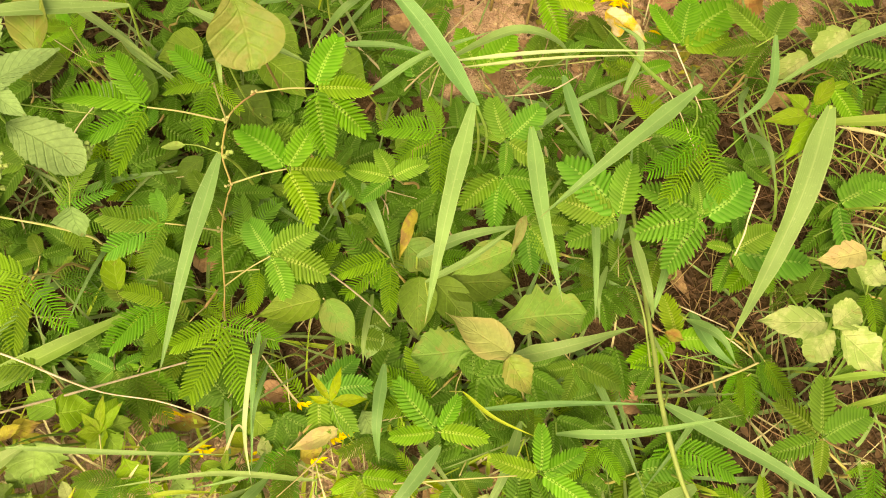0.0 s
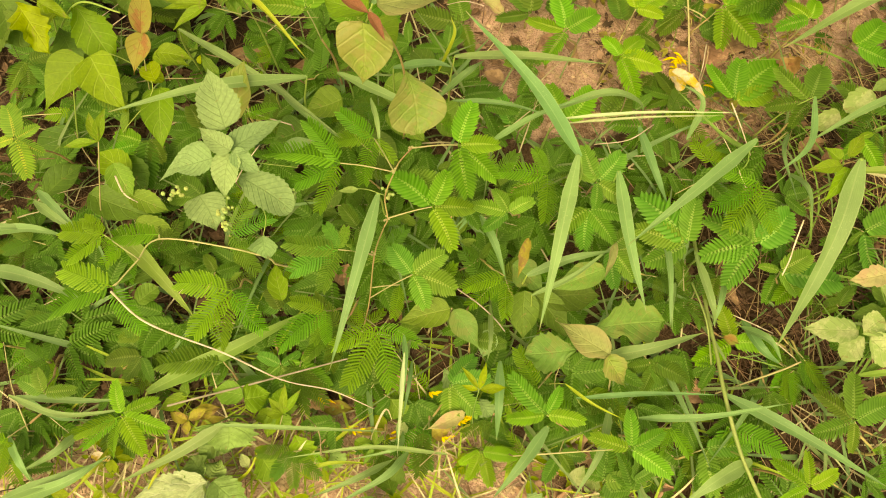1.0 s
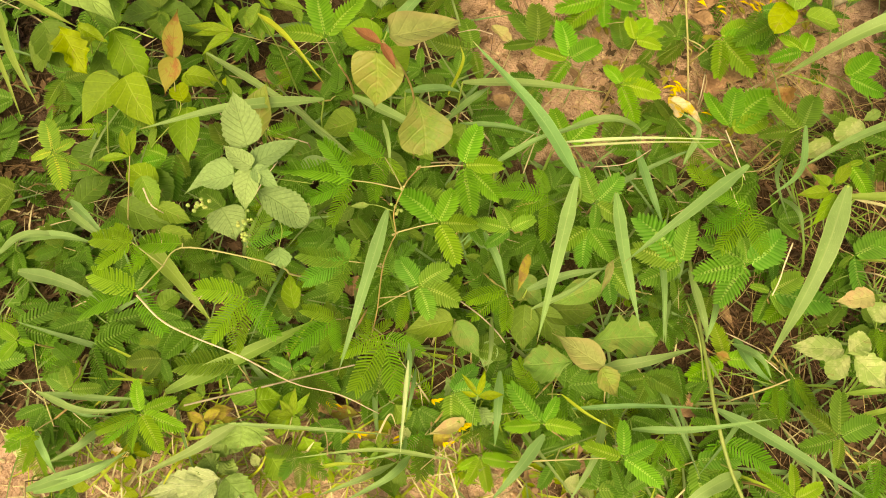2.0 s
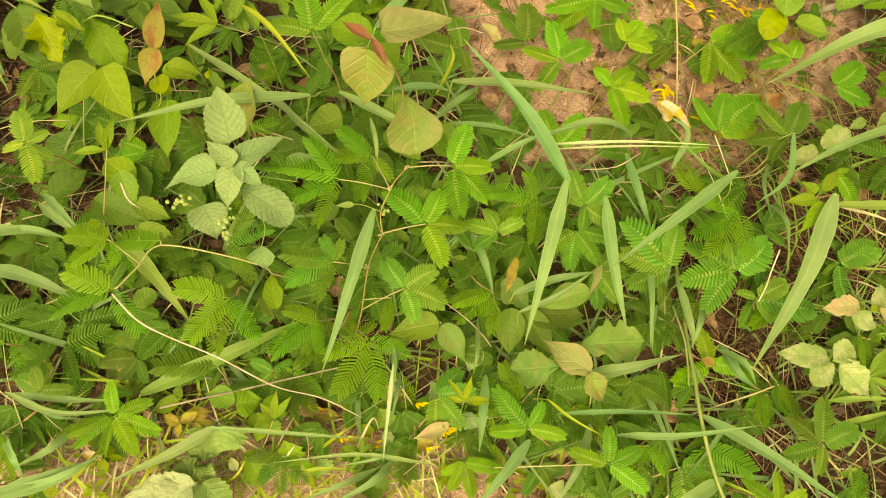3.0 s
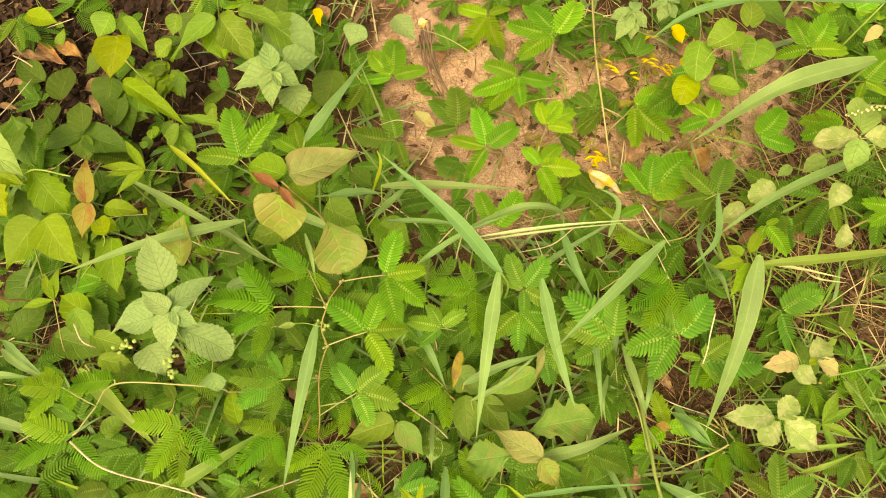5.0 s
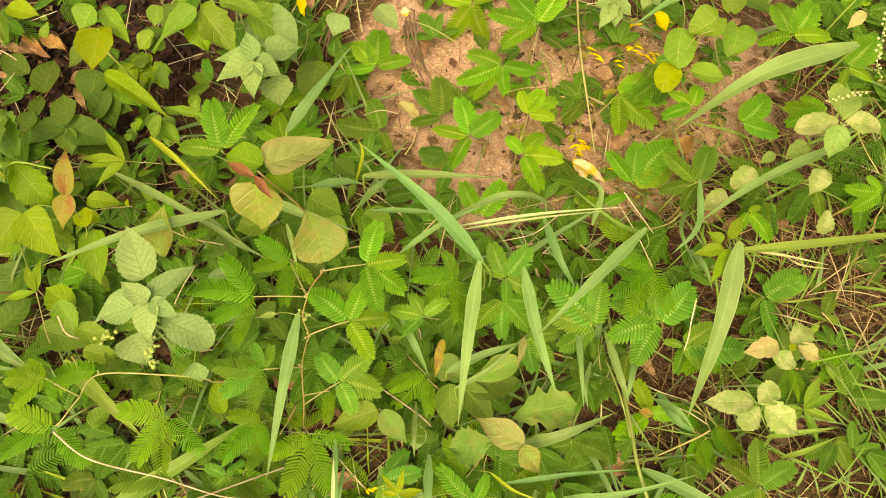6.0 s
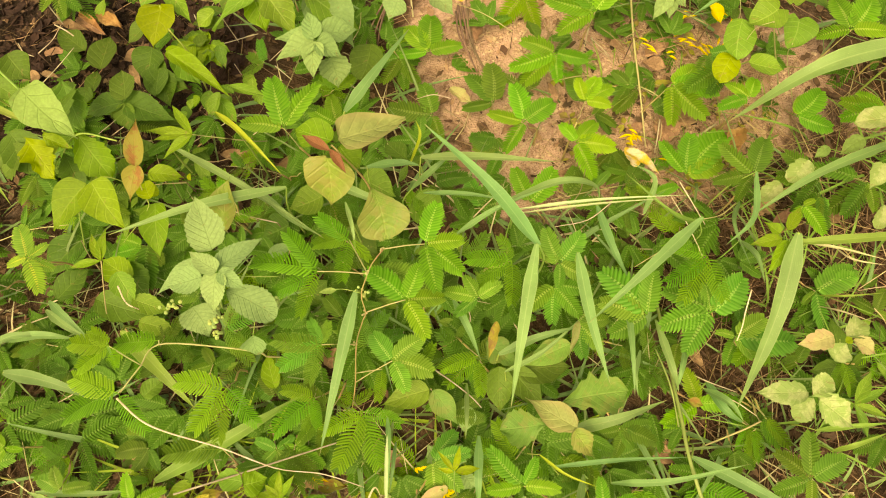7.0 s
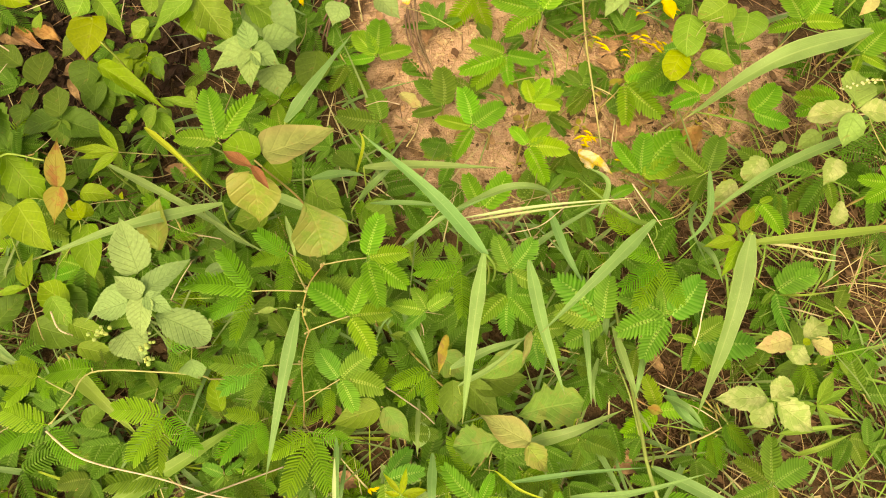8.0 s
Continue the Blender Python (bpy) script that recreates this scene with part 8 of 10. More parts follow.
leaf(dead_leaf, (0.451, 0.481, 0.012), (0.497, 0.496, 0.016), 0.0266, 'ovate', BROWN, bend=0.25, fold=0.22, wave=0.16, bite=0.6)
dead_leaf = thing('dead_leaf', (-0.796, 0.734, 0.0), 'curled dead brown leaf on the litter', 'dead leaf', 'dead leaves')
leaf(dead_leaf, (-0.787, 0.727, 0.012), (-0.82, 0.706, 0.016), 0.0242, 'ovate', BROWN, bend=0.25, fold=0.22, wave=0.16, bite=0.6)
dead_leaf = thing('dead_leaf', (0.299, 0.11, 0.0), 'curled dead brown leaf on the litter', 'dead leaf', 'dead leaves')
leaf(dead_leaf, (0.295, 0.111, 0.012), (0.244, 0.101, 0.016), 0.0302, 'ovate', BROWN, bend=0.25, fold=0.22, wave=0.16, bite=0.6)
dead_leaf = thing('dead_leaf', (-0.233, 0.241, 0.0), 'curled dead brown leaf on the litter', 'dead leaf', 'dead leaves')
leaf(dead_leaf, (-0.231, 0.24, 0.012), (-0.193, 0.215, 0.016), 0.0346, 'ovate', BROWN, bend=0.25, fold=0.22, wave=0.16, bite=0.6)
dead_leaf = thing('dead_leaf', (-0.101, 0.081, 0.0), 'curled dead brown leaf on the litter', 'dead leaf', 'dead leaves')
leaf(dead_leaf, (-0.1, 0.081, 0.012), (-0.149, 0.088, 0.016), 0.0263, 'ovate', BROWN, bend=0.25, fold=0.22, wave=0.16, bite=0.6)
dead_leaf = thing('dead_leaf', (0.328, 0.264, 0.0), 'curled dead brown leaf on the litter', 'dead leaf', 'dead leaves')
leaf(dead_leaf, (0.324, 0.262, 0.012), (0.353, 0.225, 0.016), 0.0179, 'ovate', BROWN, bend=0.25, fold=0.22, wave=0.16, bite=0.6)
dead_leaf = thing('dead_leaf', (0.578, 0.489, 0.0), 'curled dead brown leaf on the litter', 'dead leaf', 'dead leaves')
leaf(dead_leaf, (0.571, 0.485, 0.012), (0.593, 0.465, 0.016), 0.022, 'ovate', BROWN, bend=0.25, fold=0.22, wave=0.16, bite=0.6)
dead_leaf = thing('dead_leaf', (-0.003, 0.563, 0.0), 'curled dead brown leaf on the litter', 'dead leaf', 'dead leaves')
leaf(dead_leaf, (-0.003, 0.558, 0.012), (-0.042, 0.576, 0.016), 0.0229, 'ovate', BROWN, bend=0.25, fold=0.22, wave=0.16, bite=0.6)
dead_leaf = thing('dead_leaf', (0.161, 0.552, 0.0), 'curled dead brown leaf on the litter', 'dead leaf', 'dead leaves')
leaf(dead_leaf, (0.158, 0.547, 0.012), (0.12, 0.524, 0.016), 0.0272, 'ovate', BROWN, bend=0.25, fold=0.22, wave=0.16, bite=0.6)
dead_leaf = thing('dead_leaf', (0.037, 0.292, 0.0), 'curled yellow dead leaflet hanging on the stalk', 'dead leaf', 'dead leaves')
leaf(dead_leaf, (0.029, 0.271, 0.135), (0.017, 0.219, 0.139), 0.0133, 'ovate', OCHRE, bend=0.25, fold=0.22, wave=0.16, bite=0.6)
dead_leaf = thing('dead_leaf', (0.165, 0.296, 0.0), 'dry folded pinkish leaf', 'dead leaf', 'dead leaves')
leaf(dead_leaf, (0.14, 0.275, 0.13), (0.127, 0.229, 0.134), 0.011, 'ovate', PINKISH, bend=0.25, fold=0.22, wave=0.16, bite=0.6)
dead_leaf = thing('dead_leaf', (0.258, 0.594, 0.0), 'bleached yellow and white fallen leaf on the sand', 'dead leaf', 'dead leaves')
leaf(dead_leaf, (0.237, 0.559, 0.075), (0.286, 0.524, 0.079), 0.0210, 'acute', WHITISH, bend=0.25, fold=0.4, wave=0.16, bite=0.6, teeth=4)
dead_leaf = thing('dead_leaf', (-0.046, 0.715, 0.0), 'yellowing fallen leaf on the sand', 'dead leaf', 'dead leaves')
leaf(dead_leaf, (-0.046, 0.703, 0.02), (-0.006, 0.674, 0.024), 0.0235, 'ovate', SALLOW, bend=0.25, fold=0.22, wave=0.16, bite=0.6)
dead_leaf = thing('dead_leaf', (0.326, 0.179, 0.0), "orange dried leaflet at the stalk's joint", 'dead leaf', 'dead leaves')
leaf(dead_leaf, (0.308, 0.177, 0.05), (0.33, 0.17, 0.054), 0.0142, 'ovate', RUST, bend=0.25, fold=0.22, wave=0.16, bite=0.6)
dead_leaf = thing('dead_leaf', (-0.231, 0.94, 0.0), 'yellow fallen leaf on dry litter', 'dead leaf', 'dead leaves')
leaf(dead_leaf, (-0.22, 0.899, 0.05), (-0.213, 0.86, 0.054), 0.0178, 'ovate', YELLOW, bend=0.25, fold=0.22, wave=0.16, bite=0.6)
dead_leaf = thing('dead_leaf', (-0.032, 0.054, 0.0), 'pale yellow folded dead leaf on the grass', 'dead leaf', 'dead leaves')
leaf(dead_leaf, (-0.035, 0.053, 0.07), (-0.084, 0.028, 0.074), 0.0190, 'acute', SALLOW, bend=0.25, fold=0.35, wave=0.16, bite=0.6)
# flat dead leaves and bent dry stalks on the bare sand
dead_leaf = thing('dead_leaf', (0.341, 0.646, 0.0), 'greyish brown dead leaf lying flat on the sand', 'dead leaf', 'dead leaves')
leaf(dead_leaf, (0.341, 0.646, 0.012), (0.409, 0.67, 0.014), 0.0361, 'ovate', BROWN, bend=0.12, fold=0.1, wave=0.12, bite=0.6)
dead_leaf = thing('dead_leaf', (0.3, 0.779, 0.0), 'brown dead leaf lying flat on the sand', 'dead leaf', 'dead leaves')
leaf(dead_leaf, (0.3, 0.779, 0.012), (0.353, 0.817, 0.014), 0.0296, 'ovate', BROWN, bend=0.12, fold=0.1, wave=0.12, bite=0.6)
dead_leaf = thing('dead_leaf', (0.309, 0.717, 0.0), 'tan withered leaf on the sand', 'dead leaf', 'dead leaves')
leaf(dead_leaf, (0.309, 0.717, 0.012), (0.344, 0.726, 0.014), 0.0174, 'ovate', OCHRE, bend=0.12, fold=0.1, wave=0.12, bite=0.6)
dead_leaf = thing('dead_leaf', (0.126, 0.722, 0.0), 'narrow brown dead leaf on the sand', 'dead leaf', 'dead leaves')
leaf(dead_leaf, (0.126, 0.722, 0.012), (0.143, 0.676, 0.014), 0.0136, 'ovate', BROWN, bend=0.12, fold=0.1, wave=0.12, bite=0.6)
dead_leaf = thing('dead_leaf', (0.089, 0.641, 0.0), 'brown dead leaf scrap on the sand', 'dead leaf', 'dead leaves')
leaf(dead_leaf, (0.089, 0.641, 0.012), (0.116, 0.603, 0.014), 0.0152, 'ovate', BROWN, bend=0.12, fold=0.1, wave=0.12, bite=0.6)
dead_leaf = thing('dead_leaf', (0.258, 0.622, 0.0), 'brown dead leaf scrap on the sand', 'dead leaf', 'dead leaves')
leaf(dead_leaf, (0.258, 0.622, 0.012), (0.29, 0.646, 0.014), 0.0189, 'ovate', BROWN, bend=0.12, fold=0.1, wave=0.12, bite=0.6)
dead_leaf = thing('dead_leaf', (0.243, 0.809, 0.0), 'brown dead leaf scrap on the sand', 'dead leaf', 'dead leaves')
leaf(dead_leaf, (0.243, 0.809, 0.012), (0.265, 0.779, 0.014), 0.0179, 'ovate', BROWN, bend=0.12, fold=0.1, wave=0.12, bite=0.6)
dead_leaf = thing('dead_leaf', (0.413, 0.737, 0.0), 'tan withered leaf on the sand', 'dead leaf', 'dead leaves')
leaf(dead_leaf, (0.413, 0.737, 0.012), (0.457, 0.748, 0.014), 0.0234, 'ovate', OCHRE, bend=0.12, fold=0.1, wave=0.12, bite=0.6)
dead_leaf = thing('dead_leaf', (0.448, 0.703, 0.0), 'brown dead leaf scrap on the sand', 'dead leaf', 'dead leaves')
leaf(dead_leaf, (0.448, 0.703, 0.012), (0.407, 0.687, 0.014), 0.0212, 'ovate', BROWN, bend=0.12, fold=0.1, wave=0.12, bite=0.6)
twig = thing('dry_twig', (0.198, 0.805, 0.0), 'thin tan dry stalk lying on the sand', 'twig', 'loose dry twigs')
stalk(twig, [(0.198, 0.805, 0.012), (0.225, 0.776, 0.02), (0.241, 0.746, 0.03)], 0.0011, 0.0006, STRAW_PALE, name='shaft')
twig = thing('dry_twig', (0.285, 0.718, 0.0), 'thin tan dry stalk lying on the sand', 'twig', 'loose dry twigs')
stalk(twig, [(0.285, 0.718, 0.012), (0.301, 0.696, 0.02), (0.316, 0.679, 0.03)], 0.0011, 0.0006, STRAW_PALE, name='shaft')
twig = thing('dry_twig', (-0.035, 0.607, 0.0), 'thin tan dry stalk lying on the sand', 'twig', 'loose dry twigs')
stalk(twig, [(-0.035, 0.607, 0.012), (-0.02, 0.629, 0.02), (-0.01, 0.66, 0.03)], 0.0011, 0.0006, STRAW_PALE, name='shaft')
twig = thing('dry_twig', (-0.054, 0.666, 0.0), 'thin tan dry stalk lying on the sand', 'twig', 'loose dry twigs')
stalk(twig, [(-0.054, 0.666, 0.012), (-0.029, 0.643, 0.02), (-0.01, 0.618, 0.03)], 0.0011, 0.0006, STRAW_PALE, name='shaft')
twig = thing('dry_twig', (0.114, 0.533, 0.0), 'thin tan dry stalk lying on the sand', 'twig', 'loose dry twigs')
stalk(twig, [(0.114, 0.533, 0.012), (0.13, 0.541, 0.02), (0.145, 0.562, 0.03)], 0.0011, 0.0006, STRAW_PALE, name='shaft')
twig = thing('dry_twig', (0.301, 0.569, 0.0), 'thin tan dry stalk lying on the sand', 'twig', 'loose dry twigs')
stalk(twig, [(0.301, 0.569, 0.012), (0.313, 0.617, 0.02), (0.312, 0.637, 0.03)], 0.0011, 0.0006, STRAW_PALE, name='shaft')
twig = thing('dry_twig', (0.233, 0.596, 0.0), 'thin tan dry stalk lying on the sand', 'twig', 'loose dry twigs')
stalk(twig, [(0.233, 0.596, 0.012), (0.243, 0.567, 0.02), (0.251, 0.547, 0.03)], 0.0011, 0.0006, STRAW_PALE, name='shaft')
twig = thing('dry_twig', (0.334, 0.529, 0.0), 'thin tan dry stalk lying on the sand', 'twig', 'loose dry twigs')
stalk(twig, [(0.334, 0.529, 0.012), (0.338, 0.501, 0.02), (0.35, 0.478, 0.03)], 0.0011, 0.0006, STRAW_PALE, name='shaft')
dead_leaf = thing('dead_leaf', (-0.729, 0.846, 0.0), 'curled tan dead leaf on the dark litter', 'dead leaf', 'dead leaves')
leaf(dead_leaf, (-0.729, 0.846, 0.03), (-0.677, 0.808, 0.03), 0.0154, 'ovate', ORANGE, bend=0.25, fold=0.3, wave=0.16, bite=0.5)
dead_leaf = thing('dead_leaf', (-0.691, 0.842, 0.0), 'curled tan dead leaf on the dark litter', 'dead leaf', 'dead leaves')
leaf(dead_leaf, (-0.691, 0.842, 0.03), (-0.644, 0.815, 0.03), 0.0277, 'ovate', ORANGE, bend=0.25, fold=0.3, wave=0.16, bite=0.5)
dead_leaf = thing('dead_leaf', (-0.771, 0.873, 0.0), 'curled tan dead leaf on the dark litter', 'dead leaf', 'dead leaves')
leaf(dead_leaf, (-0.771, 0.873, 0.03), (-0.765, 0.891, 0.03), 0.0124, 'ovate', ORANGE, bend=0.25, fold=0.3, wave=0.16, bite=0.5)
dead_leaf = thing('dead_leaf', (-0.772, 0.72, 0.0), 'curled tan dead leaf on the dark litter', 'dead leaf', 'dead leaves')
leaf(dead_leaf, (-0.772, 0.72, 0.03), (-0.736, 0.711, 0.03), 0.0119, 'ovate', BROWN, bend=0.25, fold=0.3, wave=0.16, bite=0.5)
dead_leaf = thing('dead_leaf', (-0.612, 0.737, 0.0), 'curled tan dead leaf on the dark litter', 'dead leaf', 'dead leaves')
leaf(dead_leaf, (-0.612, 0.737, 0.03), (-0.589, 0.692, 0.03), 0.0159, 'ovate', BROWN, bend=0.25, fold=0.3, wave=0.16, bite=0.5)
bloom = thing('fallen_petals', (0.305, 0.809, 0.0), 'small yellow petals fallen on the sand', 'petals')
leaf(bloom, (0.293, 0.789, 0.03), (0.311, 0.779, 0.032), 0.0041, 'lance', YELLOW, name='petal', n=6, m=4, fold=0.25, bend=0.5)
leaf(bloom, (0.297, 0.780, 0.03), (0.318, 0.770, 0.032), 0.0040, 'lance', YELLOW, name='petal', n=6, m=4, fold=0.25, bend=0.5)
leaf(bloom, (0.298, 0.788, 0.03), (0.315, 0.774, 0.032), 0.0041, 'lance', YELLOW, name='petal', n=6, m=4, fold=0.25, bend=0.5)
leaf(bloom, (0.288, 0.791, 0.03), (0.308, 0.781, 0.032), 0.0041, 'lance', YELLOW, name='petal', n=6, m=4, fold=0.25, bend=0.5)
leaf(bloom, (0.295, 0.788, 0.03), (0.313, 0.778, 0.032), 0.0041, 'lance', YELLOW, name='petal', n=6, m=4, fold=0.25, bend=0.5)
leaf(bloom, (0.285, 0.801, 0.03), (0.304, 0.794, 0.032), 0.0041, 'lance', YELLOW, name='petal', n=6, m=4, fold=0.25, bend=0.5)
bloom = thing('fallen_petals', (0.26, 0.619, 0.0), 'small yellow petals fallen on the sand', 'petals')
leaf(bloom, (0.262, 0.606, 0.03), (0.281, 0.608, 0.032), 0.0038, 'lance', YELLOW, name='petal', n=6, m=4, fold=0.25, bend=0.5)
leaf(bloom, (0.239, 0.605, 0.03), (0.258, 0.612, 0.032), 0.0038, 'lance', YELLOW, name='petal', n=6, m=4, fold=0.25, bend=0.5)
leaf(bloom, (0.253, 0.605, 0.03), (0.272, 0.607, 0.032), 0.0038, 'lance', YELLOW, name='petal', n=6, m=4, fold=0.25, bend=0.5)
leaf(bloom, (0.245, 0.610, 0.03), (0.264, 0.611, 0.032), 0.0038, 'lance', YELLOW, name='petal', n=6, m=4, fold=0.25, bend=0.5)
leaf(bloom, (0.249, 0.610, 0.03), (0.268, 0.609, 0.032), 0.0038, 'lance', YELLOW, name='petal', n=6, m=4, fold=0.25, bend=0.5)
leaf(bloom, (0.251, 0.603, 0.03), (0.271, 0.603, 0.032), 0.0038, 'lance', YELLOW, name='petal', n=6, m=4, fold=0.25, bend=0.5)
leaf(bloom, (0.249, 0.596, 0.03), (0.268, 0.592, 0.032), 0.0038, 'lance', YELLOW, name='petal', n=6, m=4, fold=0.25, bend=0.5)
leaf(bloom, (0.251, 0.602, 0.03), (0.269, 0.605, 0.032), 0.0038, 'lance', YELLOW, name='petal', n=6, m=4, fold=0.25, bend=0.5)
bloom = thing('fallen_petals', (0.406, 0.797, 0.0), 'small yellow petals fallen on the sand', 'petals')
leaf(bloom, (0.399, 0.781, 0.03), (0.411, 0.764, 0.032), 0.0040, 'lance', YELLOW, name='petal', n=6, m=4, fold=0.25, bend=0.5)
leaf(bloom, (0.391, 0.776, 0.03), (0.407, 0.764, 0.032), 0.0040, 'lance', YELLOW, name='petal', n=6, m=4, fold=0.25, bend=0.5)
leaf(bloom, (0.392, 0.791, 0.03), (0.408, 0.779, 0.032), 0.0041, 'lance', YELLOW, name='petal', n=6, m=4, fold=0.25, bend=0.5)
leaf(bloom, (0.403, 0.768, 0.03), (0.420, 0.759, 0.032), 0.0040, 'lance', YELLOW, name='petal', n=6, m=4, fold=0.25, bend=0.5)
leaf(bloom, (0.386, 0.784, 0.03), (0.399, 0.768, 0.032), 0.0041, 'lance', YELLOW, name='petal', n=6, m=4, fold=0.25, bend=0.5)
leaf(bloom, (0.402, 0.788, 0.03), (0.418, 0.776, 0.032), 0.0041, 'lance', YELLOW, name='petal', n=6, m=4, fold=0.25, bend=0.5)
leaf(bloom, (0.387, 0.786, 0.03), (0.399, 0.769, 0.032), 0.0041, 'lance', YELLOW, name='petal', n=6, m=4, fold=0.25, bend=0.5)
leaf(bloom, (0.401, 0.775, 0.03), (0.416, 0.760, 0.032), 0.0040, 'lance', YELLOW, name='petal', n=6, m=4, fold=0.25, bend=0.5)
leaf(bloom, (0.393, 0.777, 0.03), (0.405, 0.759, 0.032), 0.0040, 'lance', YELLOW, name='petal', n=6, m=4, fold=0.25, bend=0.5)
bloom = thing('fallen_petals', (0.442, 0.88, 0.0), 'small yellow petals fallen on the sand', 'petals')
leaf(bloom, (0.414, 0.831, 0.06), (0.433, 0.827, 0.062), 0.0040, 'lance', YELLOW, name='petal', n=6, m=4, fold=0.25, bend=0.5)
leaf(bloom, (0.410, 0.833, 0.06), (0.429, 0.834, 0.062), 0.0040, 'lance', YELLOW, name='petal', n=6, m=4, fold=0.25, bend=0.5)
leaf(bloom, (0.408, 0.825, 0.06), (0.427, 0.821, 0.062), 0.0040, 'lance', YELLOW, name='petal', n=6, m=4, fold=0.25, bend=0.5)
leaf(bloom, (0.402, 0.829, 0.06), (0.423, 0.823, 0.062), 0.0040, 'lance', YELLOW, name='petal', n=6, m=4, fold=0.25, bend=0.5)
bloom = thing('fallen_petals', (0.388, 0.82, 0.0), 'small yellow petals fallen on the sand', 'petals')
leaf(bloom, (0.363, 0.794, 0.03), (0.382, 0.789, 0.032), 0.0041, 'lance', YELLOW, name='petal', n=6, m=4, fold=0.25, bend=0.5)
leaf(bloom, (0.370, 0.787, 0.03), (0.390, 0.782, 0.032), 0.0041, 'lance', YELLOW, name='petal', n=6, m=4, fold=0.25, bend=0.5)
leaf(bloom, (0.369, 0.802, 0.03), (0.388, 0.796, 0.032), 0.0041, 'lance', YELLOW, name='petal', n=6, m=4, fold=0.25, bend=0.5)
bloom = thing('fallen_petals', (0.405, 0.617, 0.0), 'small yellow petals fallen on the sand', 'petals')
leaf(bloom, (0.401, 0.600, 0.02), (0.420, 0.600, 0.022), 0.0039, 'lance', YELLOW, name='petal', n=6, m=4, fold=0.25, bend=0.5)
leaf(bloom, (0.390, 0.596, 0.02), (0.409, 0.596, 0.022), 0.0038, 'lance', YELLOW, name='petal', n=6, m=4, fold=0.25, bend=0.5)
leaf(bloom, (0.394, 0.597, 0.02), (0.412, 0.592, 0.022), 0.0038, 'lance', YELLOW, name='petal', n=6, m=4, fold=0.25, bend=0.5)
bloom = thing('fallen_petals', (0.407, 0.745, 0.0), 'small yellow petals fallen on the sand', 'petals')
leaf(bloom, (0.391, 0.731, 0.03), (0.408, 0.724, 0.032), 0.0040, 'lance', YELLOW, name='petal', n=6, m=4, fold=0.25, bend=0.5)
leaf(bloom, (0.387, 0.727, 0.03), (0.407, 0.726, 0.032), 0.0040, 'lance', YELLOW, name='petal', n=6, m=4, fold=0.25, bend=0.5)
leaf(bloom, (0.400, 0.720, 0.03), (0.417, 0.707, 0.032), 0.0040, 'lance', YELLOW, name='petal', n=6, m=4, fold=0.25, bend=0.5)
leaf(bloom, (0.394, 0.833, 0.08), (0.416, 0.802, 0.07), 0.025, 'ovate', YELLOW, name='petal', fold=0.4, bite=0.5)

# further herbs and twigs
limes = thing('seedling', (0.501, 0.429, 0.0), 'seedling with smooth lime green oval leaves', 'seedling')
stalk(limes, [(0.503, 0.419, 0), (0.414, 0.39, 0.17)], 0.001, 0.00073, STALK_GREEN)
leaf(limes, (0.408, 0.384, 0.175), (0.363, 0.375, 0.175), 0.0181, 'acute', HEART, ribs=4)
leaf(limes, (0.416, 0.381, 0.175), (0.383, 0.333, 0.175), 0.021, 'acute', HEART, ribs=4)
leaf(limes, (0.417, 0.396, 0.175), (0.444, 0.434, 0.175), 0.0168, 'acute', HEART, ribs=4)
leaf(limes, (0.407, 0.391, 0.175), (0.389, 0.408, 0.175), 0.0183, 'acute', HEART, ribs=4)
scallop = thing('toothed_vine', (-0.741, 0.627, 0.0), 'vine with scalloped soft green leaves', 'vine')
stalk(scallop, [(-0.721, 0.584, 0), (-0.631, 0.534, 0.15), (-0.585, 0.497, 0.24)], 0.00124, 0.00099, STALK_GREEN)
leaf(scallop, (-0.559, 0.492, 0.25), (-0.572, 0.581, 0.24), 0.0529, 'obovate', DULL, teeth=6, tooth=0.1)
leaf(scallop, (-0.623, 0.496, 0.2), (-0.68, 0.46, 0.18), 0.0552, 'obovate', DULL, teeth=6, tooth=0.1)
leaf(scallop, (-0.598, 0.498, 0.17), (-0.573, 0.45, 0.16), 0.0404, 'obovate', DULL, teeth=5, tooth=0.1)
greyl = thing('lobed_leaf_plant', (0.381, 0.931, 0.0), 'plant with grey-green lobed leaves', 'plant')
stalk(greyl, [(0.393, 0.881, 0), (0.374, 0.907, 0.06), (0.355, 0.92, 0.1)], 0.00112, 0.00087, STALK_GREEN)
leaf(greyl, (0.327, 0.855, 0.09), (0.292, 0.857, 0.075), 0.0250, 'ovate', MINT_DEEP, ribs=4, wave=0.1, bite=0.3, teeth=4, tooth=0.08)
leaf(greyl, (0.327, 0.855, 0.09), (0.298, 0.807, 0.075), 0.0288, 'ovate', MINT_DEEP, ribs=4, wave=0.1, bite=0.3, teeth=4, tooth=0.08)
leaf(greyl, (0.327, 0.855, 0.09), (0.325, 0.807, 0.075), 0.0288, 'ovate', MINT_DEEP, ribs=4, wave=0.1, bite=0.3, teeth=4, tooth=0.08)
leaf(greyl, (0.327, 0.855, 0.09), (0.358, 0.833, 0.075), 0.0250, 'ovate', MINT_DEEP, ribs=4, wave=0.1, bite=0.3, teeth=4, tooth=0.08)
leaf(greyl, (0.327, 0.855, 0.09), (0.348, 0.891, 0.075), 0.0231, 'ovate', MINT_DEEP, ribs=4, wave=0.1, bite=0.3, teeth=4, tooth=0.08)
